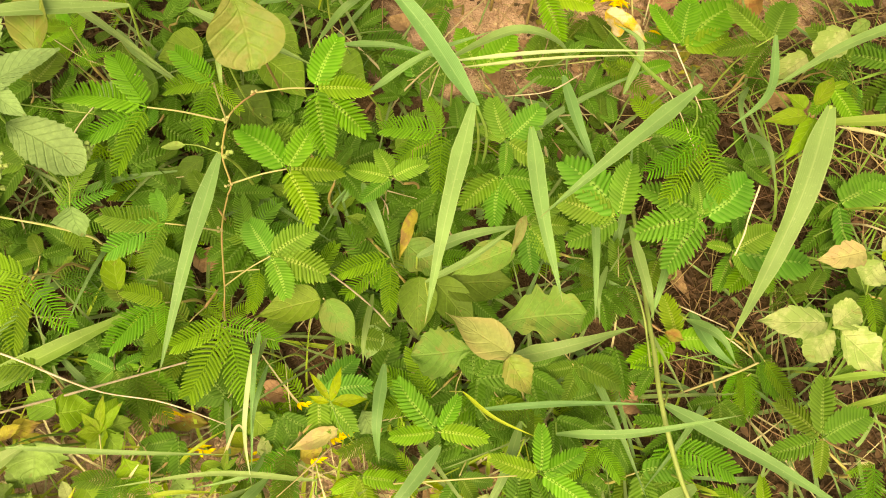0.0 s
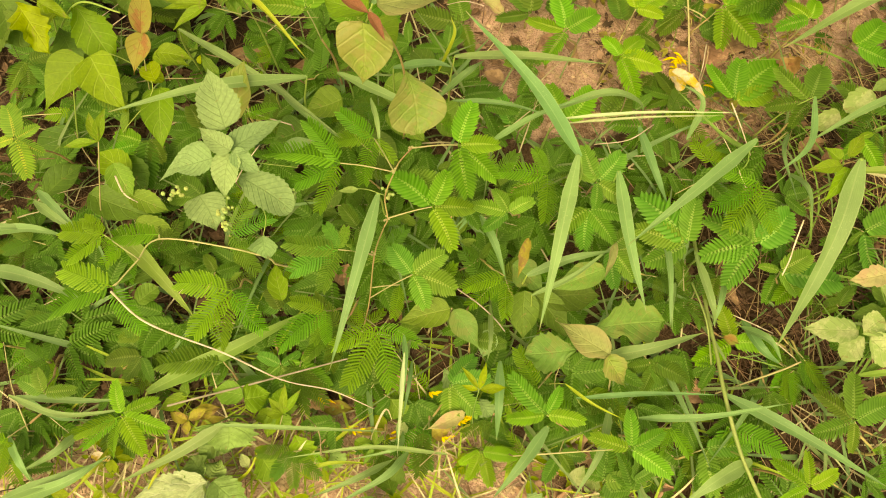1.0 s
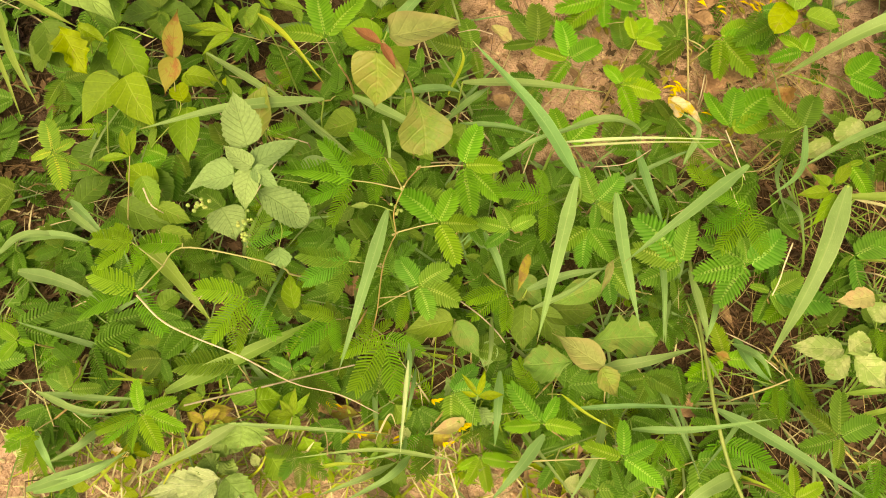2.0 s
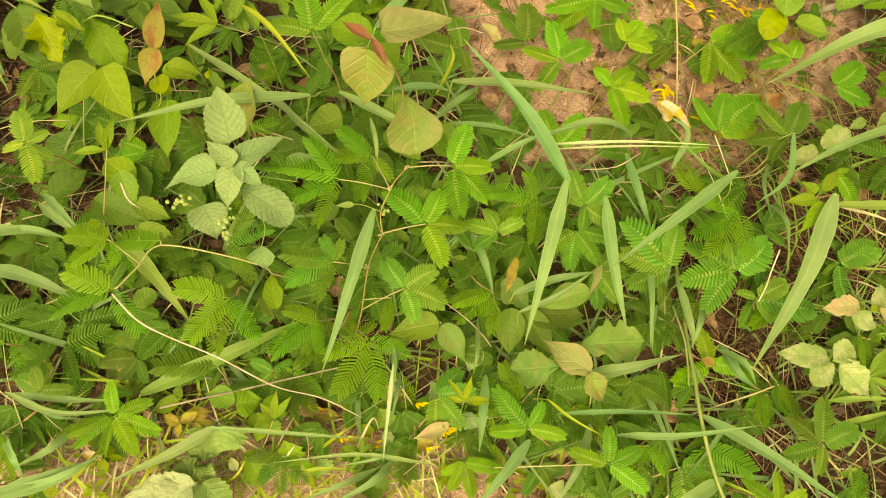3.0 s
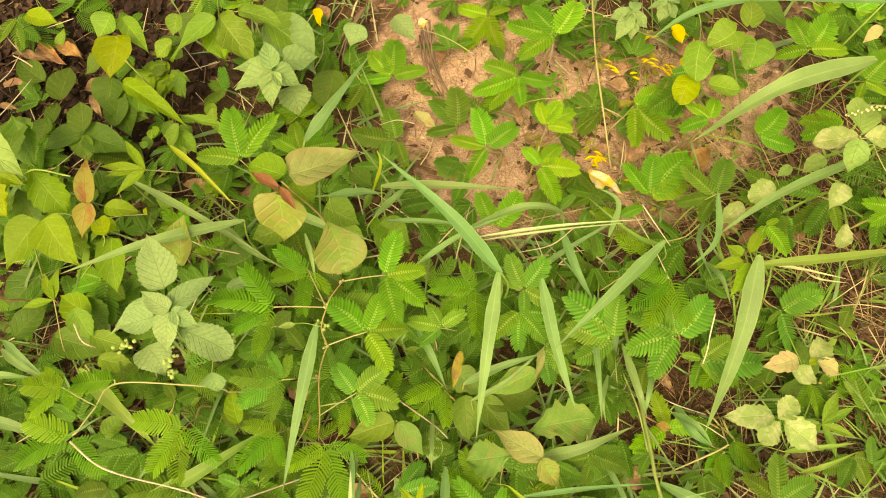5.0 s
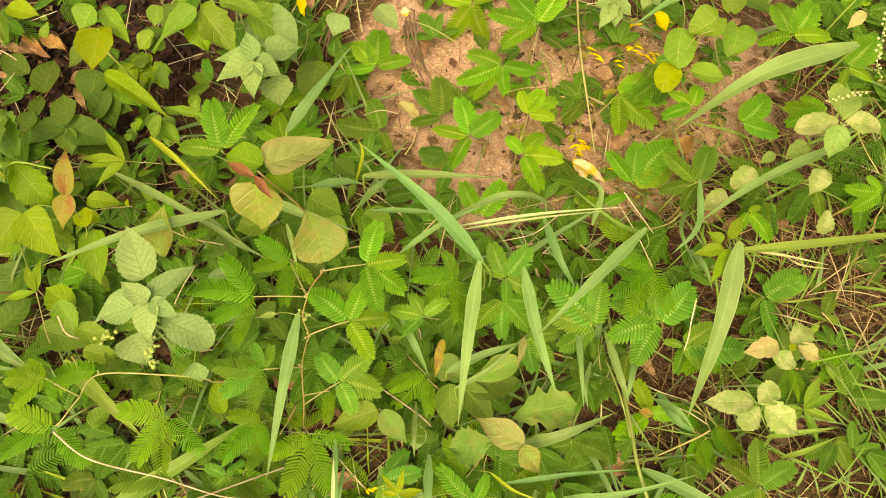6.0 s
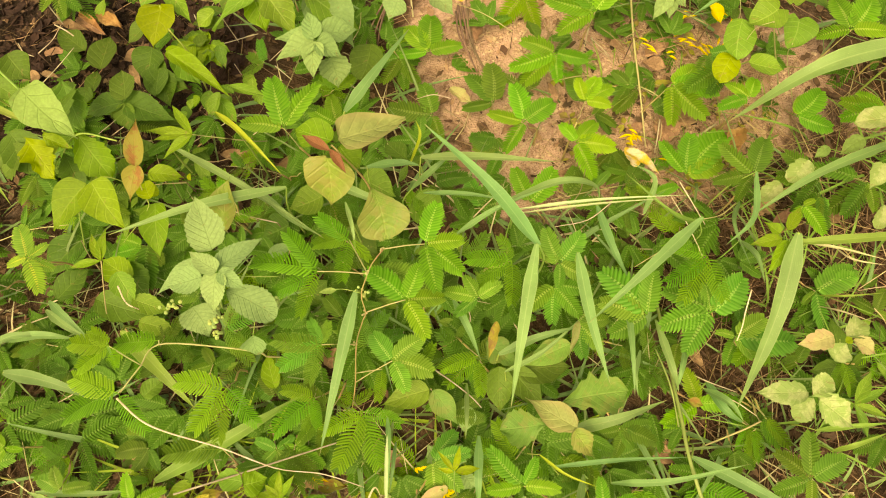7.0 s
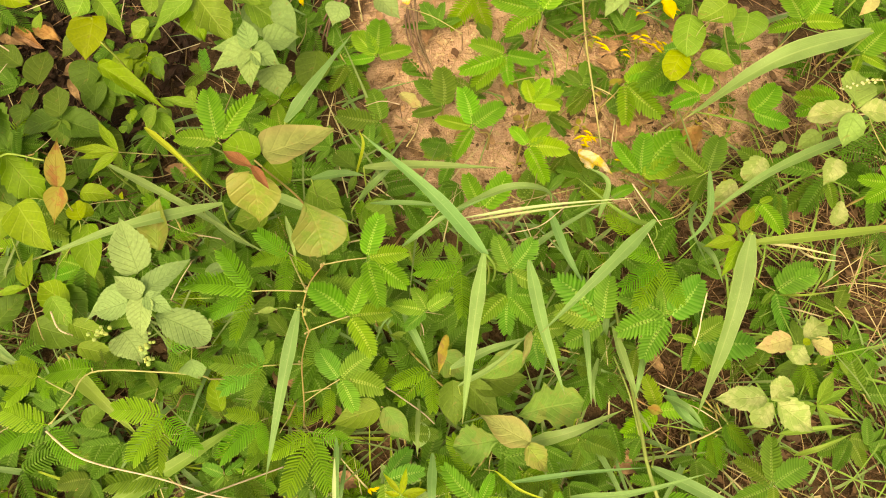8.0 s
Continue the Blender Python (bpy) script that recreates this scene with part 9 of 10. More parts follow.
leaf(greyl, (0.389, 0.871, 0.09), (0.36, 0.874, 0.075), 0.0212, 'ovate', MINT_DEEP, ribs=4, wave=0.1, bite=0.3, teeth=4, tooth=0.08)
leaf(greyl, (0.389, 0.871, 0.09), (0.376, 0.843, 0.075), 0.0251, 'ovate', MINT_DEEP, ribs=4, wave=0.1, bite=0.3, teeth=4, tooth=0.08)
leaf(greyl, (0.389, 0.871, 0.09), (0.409, 0.851, 0.075), 0.0232, 'ovate', MINT_DEEP, ribs=4, wave=0.1, bite=0.3, teeth=4, tooth=0.08)
leaf(greyl, (0.389, 0.871, 0.09), (0.421, 0.893, 0.075), 0.0212, 'ovate', MINT_DEEP, ribs=4, wave=0.1, bite=0.3, teeth=4, tooth=0.08)
leaf(greyl, (0.529, 0.855, 0.1), (0.602, 0.827, 0.08), 0.0477, 'ovate', DULL)
pods = thing('broadleaf_plant', (-0.51, 0.76, 0.0), 'leafy stalk with folded wavy green leaves', 'plant')
stalk(pods, [(-0.481, 0.702, 0), (-0.461, 0.694, 0.12), (-0.479, 0.71, 0.17)], 0.00149, 0.00124, STALK_GREEN)
leaf(pods, (-0.477, 0.672, 0.17), (-0.38, 0.609, 0.16), 0.0291, 'ovate', HEART, fold=0.45, wave=0.16, bite=0.3)
leaf(pods, (-0.383, 0.615, 0.165), (-0.313, 0.604, 0.155), 0.0135, 'lance', LEAF, fold=0.4, wave=0.25)
leaf(pods, (-0.473, 0.673, 0.15), (-0.43, 0.631, 0.14), 0.0350, 'ovate', LEAF, fold=0.3, wave=0.14)
leaf(pods, (-0.393, 0.612, 0.15), (-0.411, 0.581, 0.13), 0.0205, 'ovate', LEAF, fold=0.3)
leaf(pods, (-0.398, 0.607, 0.14), (-0.376, 0.581, 0.11), 0.0224, 'ovate', LEAF, fold=0.35, wave=0.12)
leaf(pods, (-0.454, 0.761, 0.13), (-0.416, 0.792, 0.12), 0.0277, 'ovate', DULL, teeth=4, bite=0.3)
leaf(pods, (-0.411, 0.746, 0.13), (-0.458, 0.758, 0.12), 0.0275, 'ovate', DULL, teeth=4, bite=0.3)
leaf(pods, (-0.494, 0.724, 0.12), (-0.467, 0.7, 0.11), 0.0274, 'ovate', DULL, teeth=4, bite=0.3)
leaf(pods, (-0.451, 0.708, 0.13), (-0.436, 0.737, 0.12), 0.0236, 'ovate', DULL, teeth=4, bite=0.3)
leaf(pods, (-0.427, 0.705, 0.12), (-0.45, 0.679, 0.11), 0.0218, 'ovate', DULL, teeth=4, bite=0.3)
leaf(pods, (-0.415, 0.709, 0.13), (-0.404, 0.674, 0.12), 0.0198, 'ovate', DULL, teeth=4, bite=0.3)
leaf(pods, (-0.396, 0.635, 0.1), (-0.423, 0.605, 0.09), 0.0272, 'ovate', DULL, teeth=4, bite=0.3)
leaf(pods, (-0.509, 0.687, 0.07), (-0.472, 0.7, 0.06), 0.0324, 'ovate', DULL, teeth=4, bite=0.3)
leaf(pods, (-0.492, 0.645, 0.05), (-0.491, 0.624, 0.04), 0.0191, 'ovate', DULL, teeth=4, bite=0.3)
under = thing('broadleaf_plant', (-0.495, 0.164, 0.0), 'low herb with roundish green leaves under the mimosas', 'plant')
stalk(under, [(-0.498, 0.156, 0), (-0.476, 0.166, 0.05)], 0.00089, 0.00067, STALK_GREEN)
leaf(under, (-0.486, 0.164, 0.05), (-0.464, 0.188, 0.05), 0.0296, 'round', LEAF)
leaf(under, (-0.566, 0.303, 0.08), (-0.483, 0.282, 0.07), 0.0467, 'ovate', DULL, teeth=6)
leaf(under, (-0.525, 0.354, 0.09), (-0.487, 0.306, 0.08), 0.0502, 'ovate', DULL, teeth=6)
leaf(under, (-0.645, 0.307, 0.05), (-0.605, 0.361, 0.05), 0.0435, 'ovate', DEEP_SHADED)
leaf(under, (-0.289, 0.18, 0.06), (-0.307, 0.232, 0.06), 0.0279, 'ovate', HEART, bite=0.4)
underb = thing('broadleaf_plant', (-0.175, 0.407, 0.0), 'low herb with deep green oval leaves under the red shoot', 'plant')
stalk(underb, [(-0.175, 0.407, 0), (-0.166, 0.4, 0.06)], 0.00089, 0.00067, STALK_GREEN)
leaf(underb, (-0.203, 0.426, 0.06), (-0.149, 0.385, 0.05), 0.0526, 'ovate', DEEP_SHADED)
leaf(underb, (-0.172, 0.474, 0.06), (-0.116, 0.429, 0.06), 0.0531, 'ovate', LEAF)
leaf(underb, (-0.101, 0.48, 0.05), (-0.046, 0.453, 0.05), 0.0627, 'ovate', LEAF)
leaf(underb, (-0.293, 0.433, 0.06), (-0.334, 0.413, 0.06), 0.0528, 'ovate', DEEP_SHADED)
leaf(underb, (-0.239, 0.474, 0.08), (-0.29, 0.454, 0.08), 0.0524, 'ovate', LEAF)
leaf(underb, (-0.182, 0.508, 0.07), (-0.127, 0.481, 0.07), 0.0533, 'ovate', LEAF)
leaf(underb, (-0.278, 0.344, 0.19), (-0.242, 0.36, 0.19), 0.0179, 'acute', MINT)
stick_h = thing('dry_twig', (-0.792, 0.842, 0.0), 'white bleached twig on the dark litter', 'twig')
stalk(stick_h, [(-0.764, 0.816, 0.035), (-0.732, 0.797, 0.04), (-0.704, 0.777, 0.035)], 0.00124, 0.00099, STICK, name='shaft', knots=0.35)
stick_i = thing('dry_twig', (-0.848, 0.931, 0.0), 'thin dry twig standing over the litter', 'twig')
stalk(stick_i, [(-0.823, 0.906, 0.03), (-0.769, 0.842, 0.05), (-0.752, 0.821, 0.03)], 0.00112, 0.00087, GREY_TWIG, name='shaft', knots=0.35)
stick_j = thing('dry_twig', (-0.852, 0.801, 0.0), 'pale root fibre on the litter', 'twig')
stalk(stick_j, [(-0.844, 0.794, 0.01), (-0.824, 0.771, 0.015), (-0.808, 0.766, 0.01)], 0.00087, 0.00062, STICK, name='shaft', knots=0.35)
stick_k = thing('dry_twig', (0.337, 0.219, 0.0), 'pale curved twig on the litter', 'twig')
stalk(stick_k, [(0.33, 0.217, 0.02), (0.348, 0.205, 0.035), (0.392, 0.193, 0.02)], 0.00089, 0.00069, STICK, name='shaft', knots=0.35)
stick_l = thing('dry_twig', (0.355, 0.191, 0.0), 'pale curved twig on the litter', 'twig')
stalk(stick_l, [(0.343, 0.189, 0.03), (0.372, 0.179, 0.05), (0.409, 0.158, 0.04)], 0.00089, 0.00069, STICK, name='shaft', knots=0.35)
stick_m = thing('dry_twig', (0.345, 0.537, 0.0), 'thin leaning dry stalk', 'twig')
stalk(stick_m, [(0.296, 0.484, 0.13), (0.322, 0.465, 0.1), (0.359, 0.447, 0.05)], 0.00089, 0.00069, STICK, name='shaft', knots=0.35)
stick_n = thing('dry_twig', (0.285, 0.724, 0.0), 'thin dry stalk on the sand', 'twig')
stalk(stick_n, [(0.276, 0.706, 0.03), (0.302, 0.688, 0.035), (0.327, 0.678, 0.02)], 0.00112, 0.00087, STALK_TAN, name='shaft', knots=0.35)
stick_o = thing('dry_twig', (0.321, 0.658, 0.0), 'thin dry stalk lying on the sand', 'twig')
stalk(stick_o, [(0.314, 0.648, 0.02), (0.302, 0.6, 0.03), (0.3, 0.584, 0.02)], 0.00112, 0.00087, STICK, name='shaft', knots=0.35)
stick_p = thing('dry_twig', (0.209, 0.821, 0.0), 'dry stalk on the sandy clearing', 'twig')
stalk(stick_p, [(0.204, 0.807, 0.02), (0.221, 0.778, 0.03), (0.234, 0.77, 0.02)], 0.00112, 0.00087, STICK, name='shaft', knots=0.35)
dry_stem = thing('dry_stalk', (0.668, 0.343, 0.0), 'dry straw stalk lying across the grass', 'stalk')
stalk(dry_stem, [(0.612, 0.412, 0.07), (0.63, 0.376, 0.053), (0.655, 0.338, 0.02)], 0.0008, 0.0006, STRAW_PALE, name='shaft')
dry_stem = thing('dry_stalk', (0.65, 0.343, -0.0), 'dry straw stalk lying across the grass', 'stalk')
stalk(dry_stem, [(0.637, 0.398, 0.08), (0.631, 0.367, 0.063), (0.631, 0.337, 0.03)], 0.0008, 0.0006, STRAW_PALE, name='shaft')
dry_stem = thing('dry_stalk', (0.608, 0.357, 0.0), 'dry straw stalk lying across the grass', 'stalk')
stalk(dry_stem, [(0.669, 0.405, 0.06), (0.627, 0.378, 0.053), (0.59, 0.351, 0.03)], 0.0008, 0.0006, STRAW_PALE, name='shaft')
dry_stem = thing('dry_stalk', (0.607, 0.355, 0.0), 'dry straw stalk lying across the grass', 'stalk')
stalk(dry_stem, [(0.623, 0.35, 0.06), (0.601, 0.348, 0.058), (0.584, 0.347, 0.04)], 0.0008, 0.0006, STRAW_PALE, name='shaft')
dry_stem = thing('dry_stalk', (0.66, 0.364, 0.0), 'dry straw stalk lying across the grass', 'stalk')
stalk(dry_stem, [(0.689, 0.34, 0.05), (0.652, 0.345, 0.063), (0.623, 0.35, 0.06)], 0.0008, 0.0006, STRAW_PALE, name='shaft')
dry_stem = thing('dry_stalk', (0.653, 0.371, 0.0), 'dry straw stalk lying across the grass', 'stalk')
stalk(dry_stem, [(0.677, 0.376, 0.06), (0.653, 0.37, 0.053), (0.634, 0.364, 0.03)], 0.0008, 0.0006, STRAW_PALE, name='shaft')
dry_stem = thing('dry_stalk', (0.772, 0.381, -0.0), 'dry straw stalk lying across the grass', 'stalk')
stalk(dry_stem, [(0.705, 0.41, 0.05), (0.724, 0.392, 0.048), (0.75, 0.374, 0.03)], 0.0008, 0.0006, STRAW_PALE, name='shaft')
dry_stem = thing('dry_stalk', (0.548, 0.342, 0.0), 'dry straw stalk lying across the grass', 'stalk')
stalk(dry_stem, [(0.583, 0.356, 0.04), (0.559, 0.347, 0.038), (0.538, 0.338, 0.02)], 0.0008, 0.0006, STRAW_PALE, name='shaft')
dry_stem = thing('dry_stalk', (0.691, 0.255, -0.0), 'dry straw stalk lying across the grass', 'stalk')
stalk(dry_stem, [(0.639, 0.317, 0.05), (0.655, 0.286, 0.043), (0.678, 0.253, 0.02)], 0.0008, 0.0006, STRAW_PALE, name='shaft')
dry_stem = thing('dry_stalk', (0.646, 0.291, 0.0), 'dry straw stalk lying across the grass', 'stalk')
stalk(dry_stem, [(0.597, 0.318, 0.05), (0.612, 0.304, 0.043), (0.634, 0.288, 0.02)], 0.0008, 0.0006, STRAW_PALE, name='shaft')
dry_stem = thing('dry_stalk', (0.656, 0.256, 0.0), 'dry straw stalk lying across the grass', 'stalk')
stalk(dry_stem, [(0.666, 0.315, 0.06), (0.652, 0.285, 0.048), (0.644, 0.254, 0.02)], 0.0008, 0.0006, STRAW_PALE, name='shaft')

# seedling and flowers on the near side
triod = thing('broadleaf_plant', (-0.288, -0.003, 0.0), 'upright seedling with narrow yellowish leaves', 'seedling')
stalk(triod, [(-0.293, -0.022, 0), (-0.271, 0.008, 0.06), (-0.258, 0.033, 0.1)], 0.00089, 0.0006, STALK_TAN)
leaf(triod, (-0.258, 0.035, 0.1), (-0.259, 0.07, 0.11), 0.0104, 'lance', HEART, ribs=4)
leaf(triod, (-0.258, 0.035, 0.1), (-0.239, 0.065, 0.11), 0.0103, 'lance', HEART, ribs=4)
leaf(triod, (-0.258, 0.035, 0.1), (-0.276, 0.052, 0.11), 0.011, 'lance', HEART, ribs=4)
leaf(triod, (-0.258, 0.035, 0.1), (-0.276, 0.032, 0.11), 0.0123, 'lance', HEART, ribs=4)
bloom = thing('fallen_petals', (-0.202, 0.018, 0.0), 'small yellow petals fallen among the grass', 'petals')
leaf(bloom, (-0.194, 0.021, 0.03), (-0.179, 0.019, 0.032), 0.0031, 'lance', YELLOW, name='petal', n=6, m=4, fold=0.25, bend=0.5)
leaf(bloom, (-0.187, 0.023, 0.03), (-0.172, 0.025, 0.032), 0.0031, 'lance', YELLOW, name='petal', n=6, m=4, fold=0.25, bend=0.5)
leaf(bloom, (-0.207, 0.015, 0.03), (-0.192, 0.012, 0.032), 0.0031, 'lance', YELLOW, name='petal', n=6, m=4, fold=0.25, bend=0.5)
leaf(bloom, (-0.198, 0.020, 0.03), (-0.182, 0.020, 0.032), 0.0031, 'lance', YELLOW, name='petal', n=6, m=4, fold=0.25, bend=0.5)
bloom = thing('fallen_petals', (-0.238, 0.057, 0.0), 'small yellow petals fallen among the grass', 'petals')
leaf(bloom, (-0.232, 0.058, 0.03), (-0.218, 0.049, 0.032), 0.0031, 'lance', YELLOW, name='petal', n=6, m=4, fold=0.25, bend=0.5)
leaf(bloom, (-0.221, 0.058, 0.03), (-0.206, 0.052, 0.032), 0.0031, 'lance', YELLOW, name='petal', n=6, m=4, fold=0.25, bend=0.5)
leaf(bloom, (-0.232, 0.060, 0.03), (-0.219, 0.051, 0.032), 0.0031, 'lance', YELLOW, name='petal', n=6, m=4, fold=0.25, bend=0.5)
leaf(bloom, (-0.231, 0.056, 0.03), (-0.215, 0.054, 0.032), 0.0031, 'lance', YELLOW, name='petal', n=6, m=4, fold=0.25, bend=0.5)
bloom = thing('fallen_petals', (-0.132, 0.016, 0.0), 'small yellow petals fallen among the grass', 'petals')
leaf(bloom, (-0.132, 0.012, 0.03), (-0.117, 0.016, 0.032), 0.0031, 'lance', YELLOW, name='petal', n=6, m=4, fold=0.25, bend=0.5)
leaf(bloom, (-0.130, 0.018, 0.03), (-0.116, 0.025, 0.032), 0.0031, 'lance', YELLOW, name='petal', n=6, m=4, fold=0.25, bend=0.5)
leaf(bloom, (-0.124, 0.022, 0.03), (-0.108, 0.022, 0.032), 0.0031, 'lance', YELLOW, name='petal', n=6, m=4, fold=0.25, bend=0.5)
bloom = thing('fallen_petals', (0.343, 0.703, 0.0), 'small yellow petals fallen on the sand', 'petals')
leaf(bloom, (0.327, 0.681, 0.03), (0.347, 0.681, 0.032), 0.0039, 'lance', YELLOW, name='petal', n=6, m=4, fold=0.25, bend=0.5)
leaf(bloom, (0.318, 0.679, 0.03), (0.337, 0.685, 0.032), 0.0039, 'lance', YELLOW, name='petal', n=6, m=4, fold=0.25, bend=0.5)
leaf(bloom, (0.335, 0.686, 0.03), (0.355, 0.679, 0.032), 0.0039, 'lance', YELLOW, name='petal', n=6, m=4, fold=0.25, bend=0.5)
leaf(bloom, (0.327, 0.678, 0.03), (0.346, 0.680, 0.032), 0.0039, 'lance', YELLOW, name='petal', n=6, m=4, fold=0.25, bend=0.5)
bloom = thing('fallen_petals', (0.376, 0.862, 0.0), 'small yellow petals fallen on the sand', 'petals')
leaf(bloom, (0.374, 0.844, 0.03), (0.394, 0.850, 0.032), 0.0041, 'lance', YELLOW, name='petal', n=6, m=4, fold=0.25, bend=0.5)
leaf(bloom, (0.365, 0.852, 0.03), (0.383, 0.862, 0.032), 0.0042, 'lance', YELLOW, name='petal', n=6, m=4, fold=0.25, bend=0.5)
leaf(bloom, (0.366, 0.847, 0.03), (0.388, 0.846, 0.032), 0.0041, 'lance', YELLOW, name='petal', n=6, m=4, fold=0.25, bend=0.5)
leaf(bloom, (0.362, 0.840, 0.03), (0.380, 0.849, 0.032), 0.0041, 'lance', YELLOW, name='petal', n=6, m=4, fold=0.25, bend=0.5)
bloom = thing('fallen_petals', (0.315, 0.583, 0.0), 'small yellow petals fallen on the sand', 'petals')
leaf(bloom, (0.302, 0.568, 0.03), (0.320, 0.565, 0.032), 0.0038, 'lance', YELLOW, name='petal', n=6, m=4, fold=0.25, bend=0.5)
leaf(bloom, (0.313, 0.575, 0.03), (0.332, 0.573, 0.032), 0.0038, 'lance', YELLOW, name='petal', n=6, m=4, fold=0.25, bend=0.5)
leaf(bloom, (0.311, 0.584, 0.03), (0.331, 0.584, 0.032), 0.0038, 'lance', YELLOW, name='petal', n=6, m=4, fold=0.25, bend=0.5)
dead_leaf = thing('dead_leaf', (0.004, 0.849, 0.0), 'broad dead tan leaf lying on the soil', 'dead leaf', 'dead leaves')
leaf(dead_leaf, (0.003, 0.84, 0.012), (-0.0, 0.801, 0.016), 0.0213, 'ovate', BROWN, bend=0.25, fold=0.22, wave=0.16, bite=0.6)
dead_leaf = thing('dead_leaf', (0.33, 0.659, 0.0), 'broad dead tan leaf lying on the soil', 'dead leaf', 'dead leaves')
leaf(dead_leaf, (0.326, 0.652, 0.012), (0.311, 0.597, 0.016), 0.0463, 'ovate', BROWN, bend=0.25, fold=0.22, wave=0.16, bite=0.6)
dead_leaf = thing('dead_leaf', (-0.342, 0.563, 0.0), 'broad dead tan leaf lying on the soil', 'dead leaf', 'dead leaves')
leaf(dead_leaf, (-0.338, 0.558, 0.012), (-0.258, 0.533, 0.016), 0.0457, 'ovate', BROWN, bend=0.25, fold=0.22, wave=0.16, bite=0.6)
dead_leaf = thing('dead_leaf', (-0.264, 0.555, 0.0), 'broad dead tan leaf lying on the soil', 'dead leaf', 'dead leaves')
leaf(dead_leaf, (-0.261, 0.55, 0.012), (-0.184, 0.561, 0.016), 0.0382, 'ovate', BROWN, bend=0.25, fold=0.22, wave=0.16, bite=0.6)
dead_leaf = thing('dead_leaf', (-0.038, 0.902, 0.0), 'small cream-coloured bud fallen among the leaves', 'dead leaf', 'dead leaves')
leaf(dead_leaf, (-0.037, 0.824, 0.1), (-0.017, 0.83, 0.104), 0.0152, 'ovate', WHITISH, bend=0.25, fold=0.22, wave=0.16, bite=0.6)
dead_leaf = thing('dead_leaf', (0.287, 0.584, 0.0), 'small cream-coloured bud fallen among the leaves', 'dead leaf', 'dead leaves')
leaf(dead_leaf, (0.28, 0.575, 0.02), (0.267, 0.555, 0.024), 0.0166, 'ovate', WHITISH, bend=0.25, fold=0.22, wave=0.16, bite=0.6)

# clutter on the sandy near edge
dead_leaf = thing('dead_leaf', (-0.26, 0.055, 0.0), 'curled orange-brown dead leaf under the twig', 'dead leaf', 'dead leaves')
leaf(dead_leaf, (-0.253, 0.055, 0.015), (-0.207, 0.048, 0.02), 0.0237, 'ovate', BROWN, fold=0.25, wave=0.16, bite=0.5)
dead_leaf = thing('dead_leaf', (-0.234, 0.046, 0.0), 'curled orange-brown dead leaf under the twig', 'dead leaf', 'dead leaves')
leaf(dead_leaf, (-0.228, 0.047, 0.015), (-0.181, 0.046, 0.02), 0.0211, 'ovate', RUST, fold=0.25, wave=0.16, bite=0.5)
dead_leaf = thing('dead_leaf', (-0.412, 0.02, 0.0), 'withered yellow leaf on the sandy edge', 'dead leaf', 'dead leaves')
leaf(dead_leaf, (-0.393, 0.022, 0.03), (-0.357, 0.036, 0.03), 0.0205, 'lance', OCHRE, fold=0.25, wave=0.16, bite=0.5)
dead_leaf = thing('dead_leaf', (-0.397, 0.008, 0.0), 'withered yellow leaf on the sandy edge', 'dead leaf', 'dead leaves')
leaf(dead_leaf, (-0.384, 0.009, 0.02), (-0.351, 0.024, 0.02), 0.0158, 'lance', OCHRE, fold=0.25, wave=0.16, bite=0.5)
dead_leaf = thing('dead_leaf', (-0.141, 0.024, 0.0), 'withered yellow leaf on the sandy edge', 'dead leaf', 'dead leaves')
leaf(dead_leaf, (-0.138, 0.024, 0.03), (-0.177, 0.015, 0.03), 0.0110, 'lance', OCHRE, fold=0.25, wave=0.16, bite=0.5)
dead_leaf = thing('dead_leaf', (-0.075, 0.019, 0.0), 'withered yellow leaf beside the folded pale leaf', 'dead leaf', 'dead leaves')
leaf(dead_leaf, (-0.074, 0.019, 0.04), (-0.052, 0.04, 0.05), 0.0233, 'lance', OCHRE, fold=0.25, wave=0.16, bite=0.5)
dead_leaf = thing('dead_leaf', (0.305, 0.099, 0.0), 'broad tan dead leaf under the grass', 'dead leaf', 'dead leaves')
leaf(dead_leaf, (0.301, 0.099, 0.012), (0.244, 0.109, 0.02), 0.0279, 'ovate', BROWN, fold=0.25, wave=0.16, bite=0.5)
dead_leaf = thing('dead_leaf', (0.276, 0.566, 0.0), 'bleached torn leaf on the sand', 'dead leaf', 'dead leaves')
leaf(dead_leaf, (0.261, 0.544, 0.05), (0.242, 0.574, 0.06), 0.0274, 'lance', WHITISH, fold=0.25, wave=0.16, bite=0.5)
herb = thing('seedling', (-0.295, 0.003, 0.0), 'toothed yellowish seedling on the sandy edge', 'seedling')
stalk(herb, [(-0.297, 0.002, -0.004), (-0.274, 0.036, 0.06)], 0.0012, 0.0009, STALK_GREEN)
leaf(herb, (-0.274, 0.036, 0.06), (-0.259, 0.011, 0.045), 0.0255, 'ovate', LEAF, teeth=6, tooth=0.1, wave=0.1)
leaf(herb, (-0.274, 0.037, 0.06), (-0.274, 0.07, 0.05), 0.0232, 'ovate', HEART, teeth=6, tooth=0.1, wave=0.1)
leaf(herb, (-0.275, 0.036, 0.06), (-0.309, 0.025, 0.05), 0.0197, 'ovate', HEART, teeth=6, tooth=0.1, wave=0.1)
leaf(herb, (-0.273, 0.037, 0.06), (-0.249, 0.046, 0.05), 0.0186, 'ovate', LEAF, teeth=6, tooth=0.1, wave=0.1)
leaf(herb, (-0.274, 0.035, 0.06), (-0.287, 0.001, 0.05), 0.0209, 'ovate', HEART, teeth=6, tooth=0.1, wave=0.1)
herb = thing('seedling', (-0.383, -0.021, 0.0), 'pale toothed seedling on the sandy edge', 'seedling')
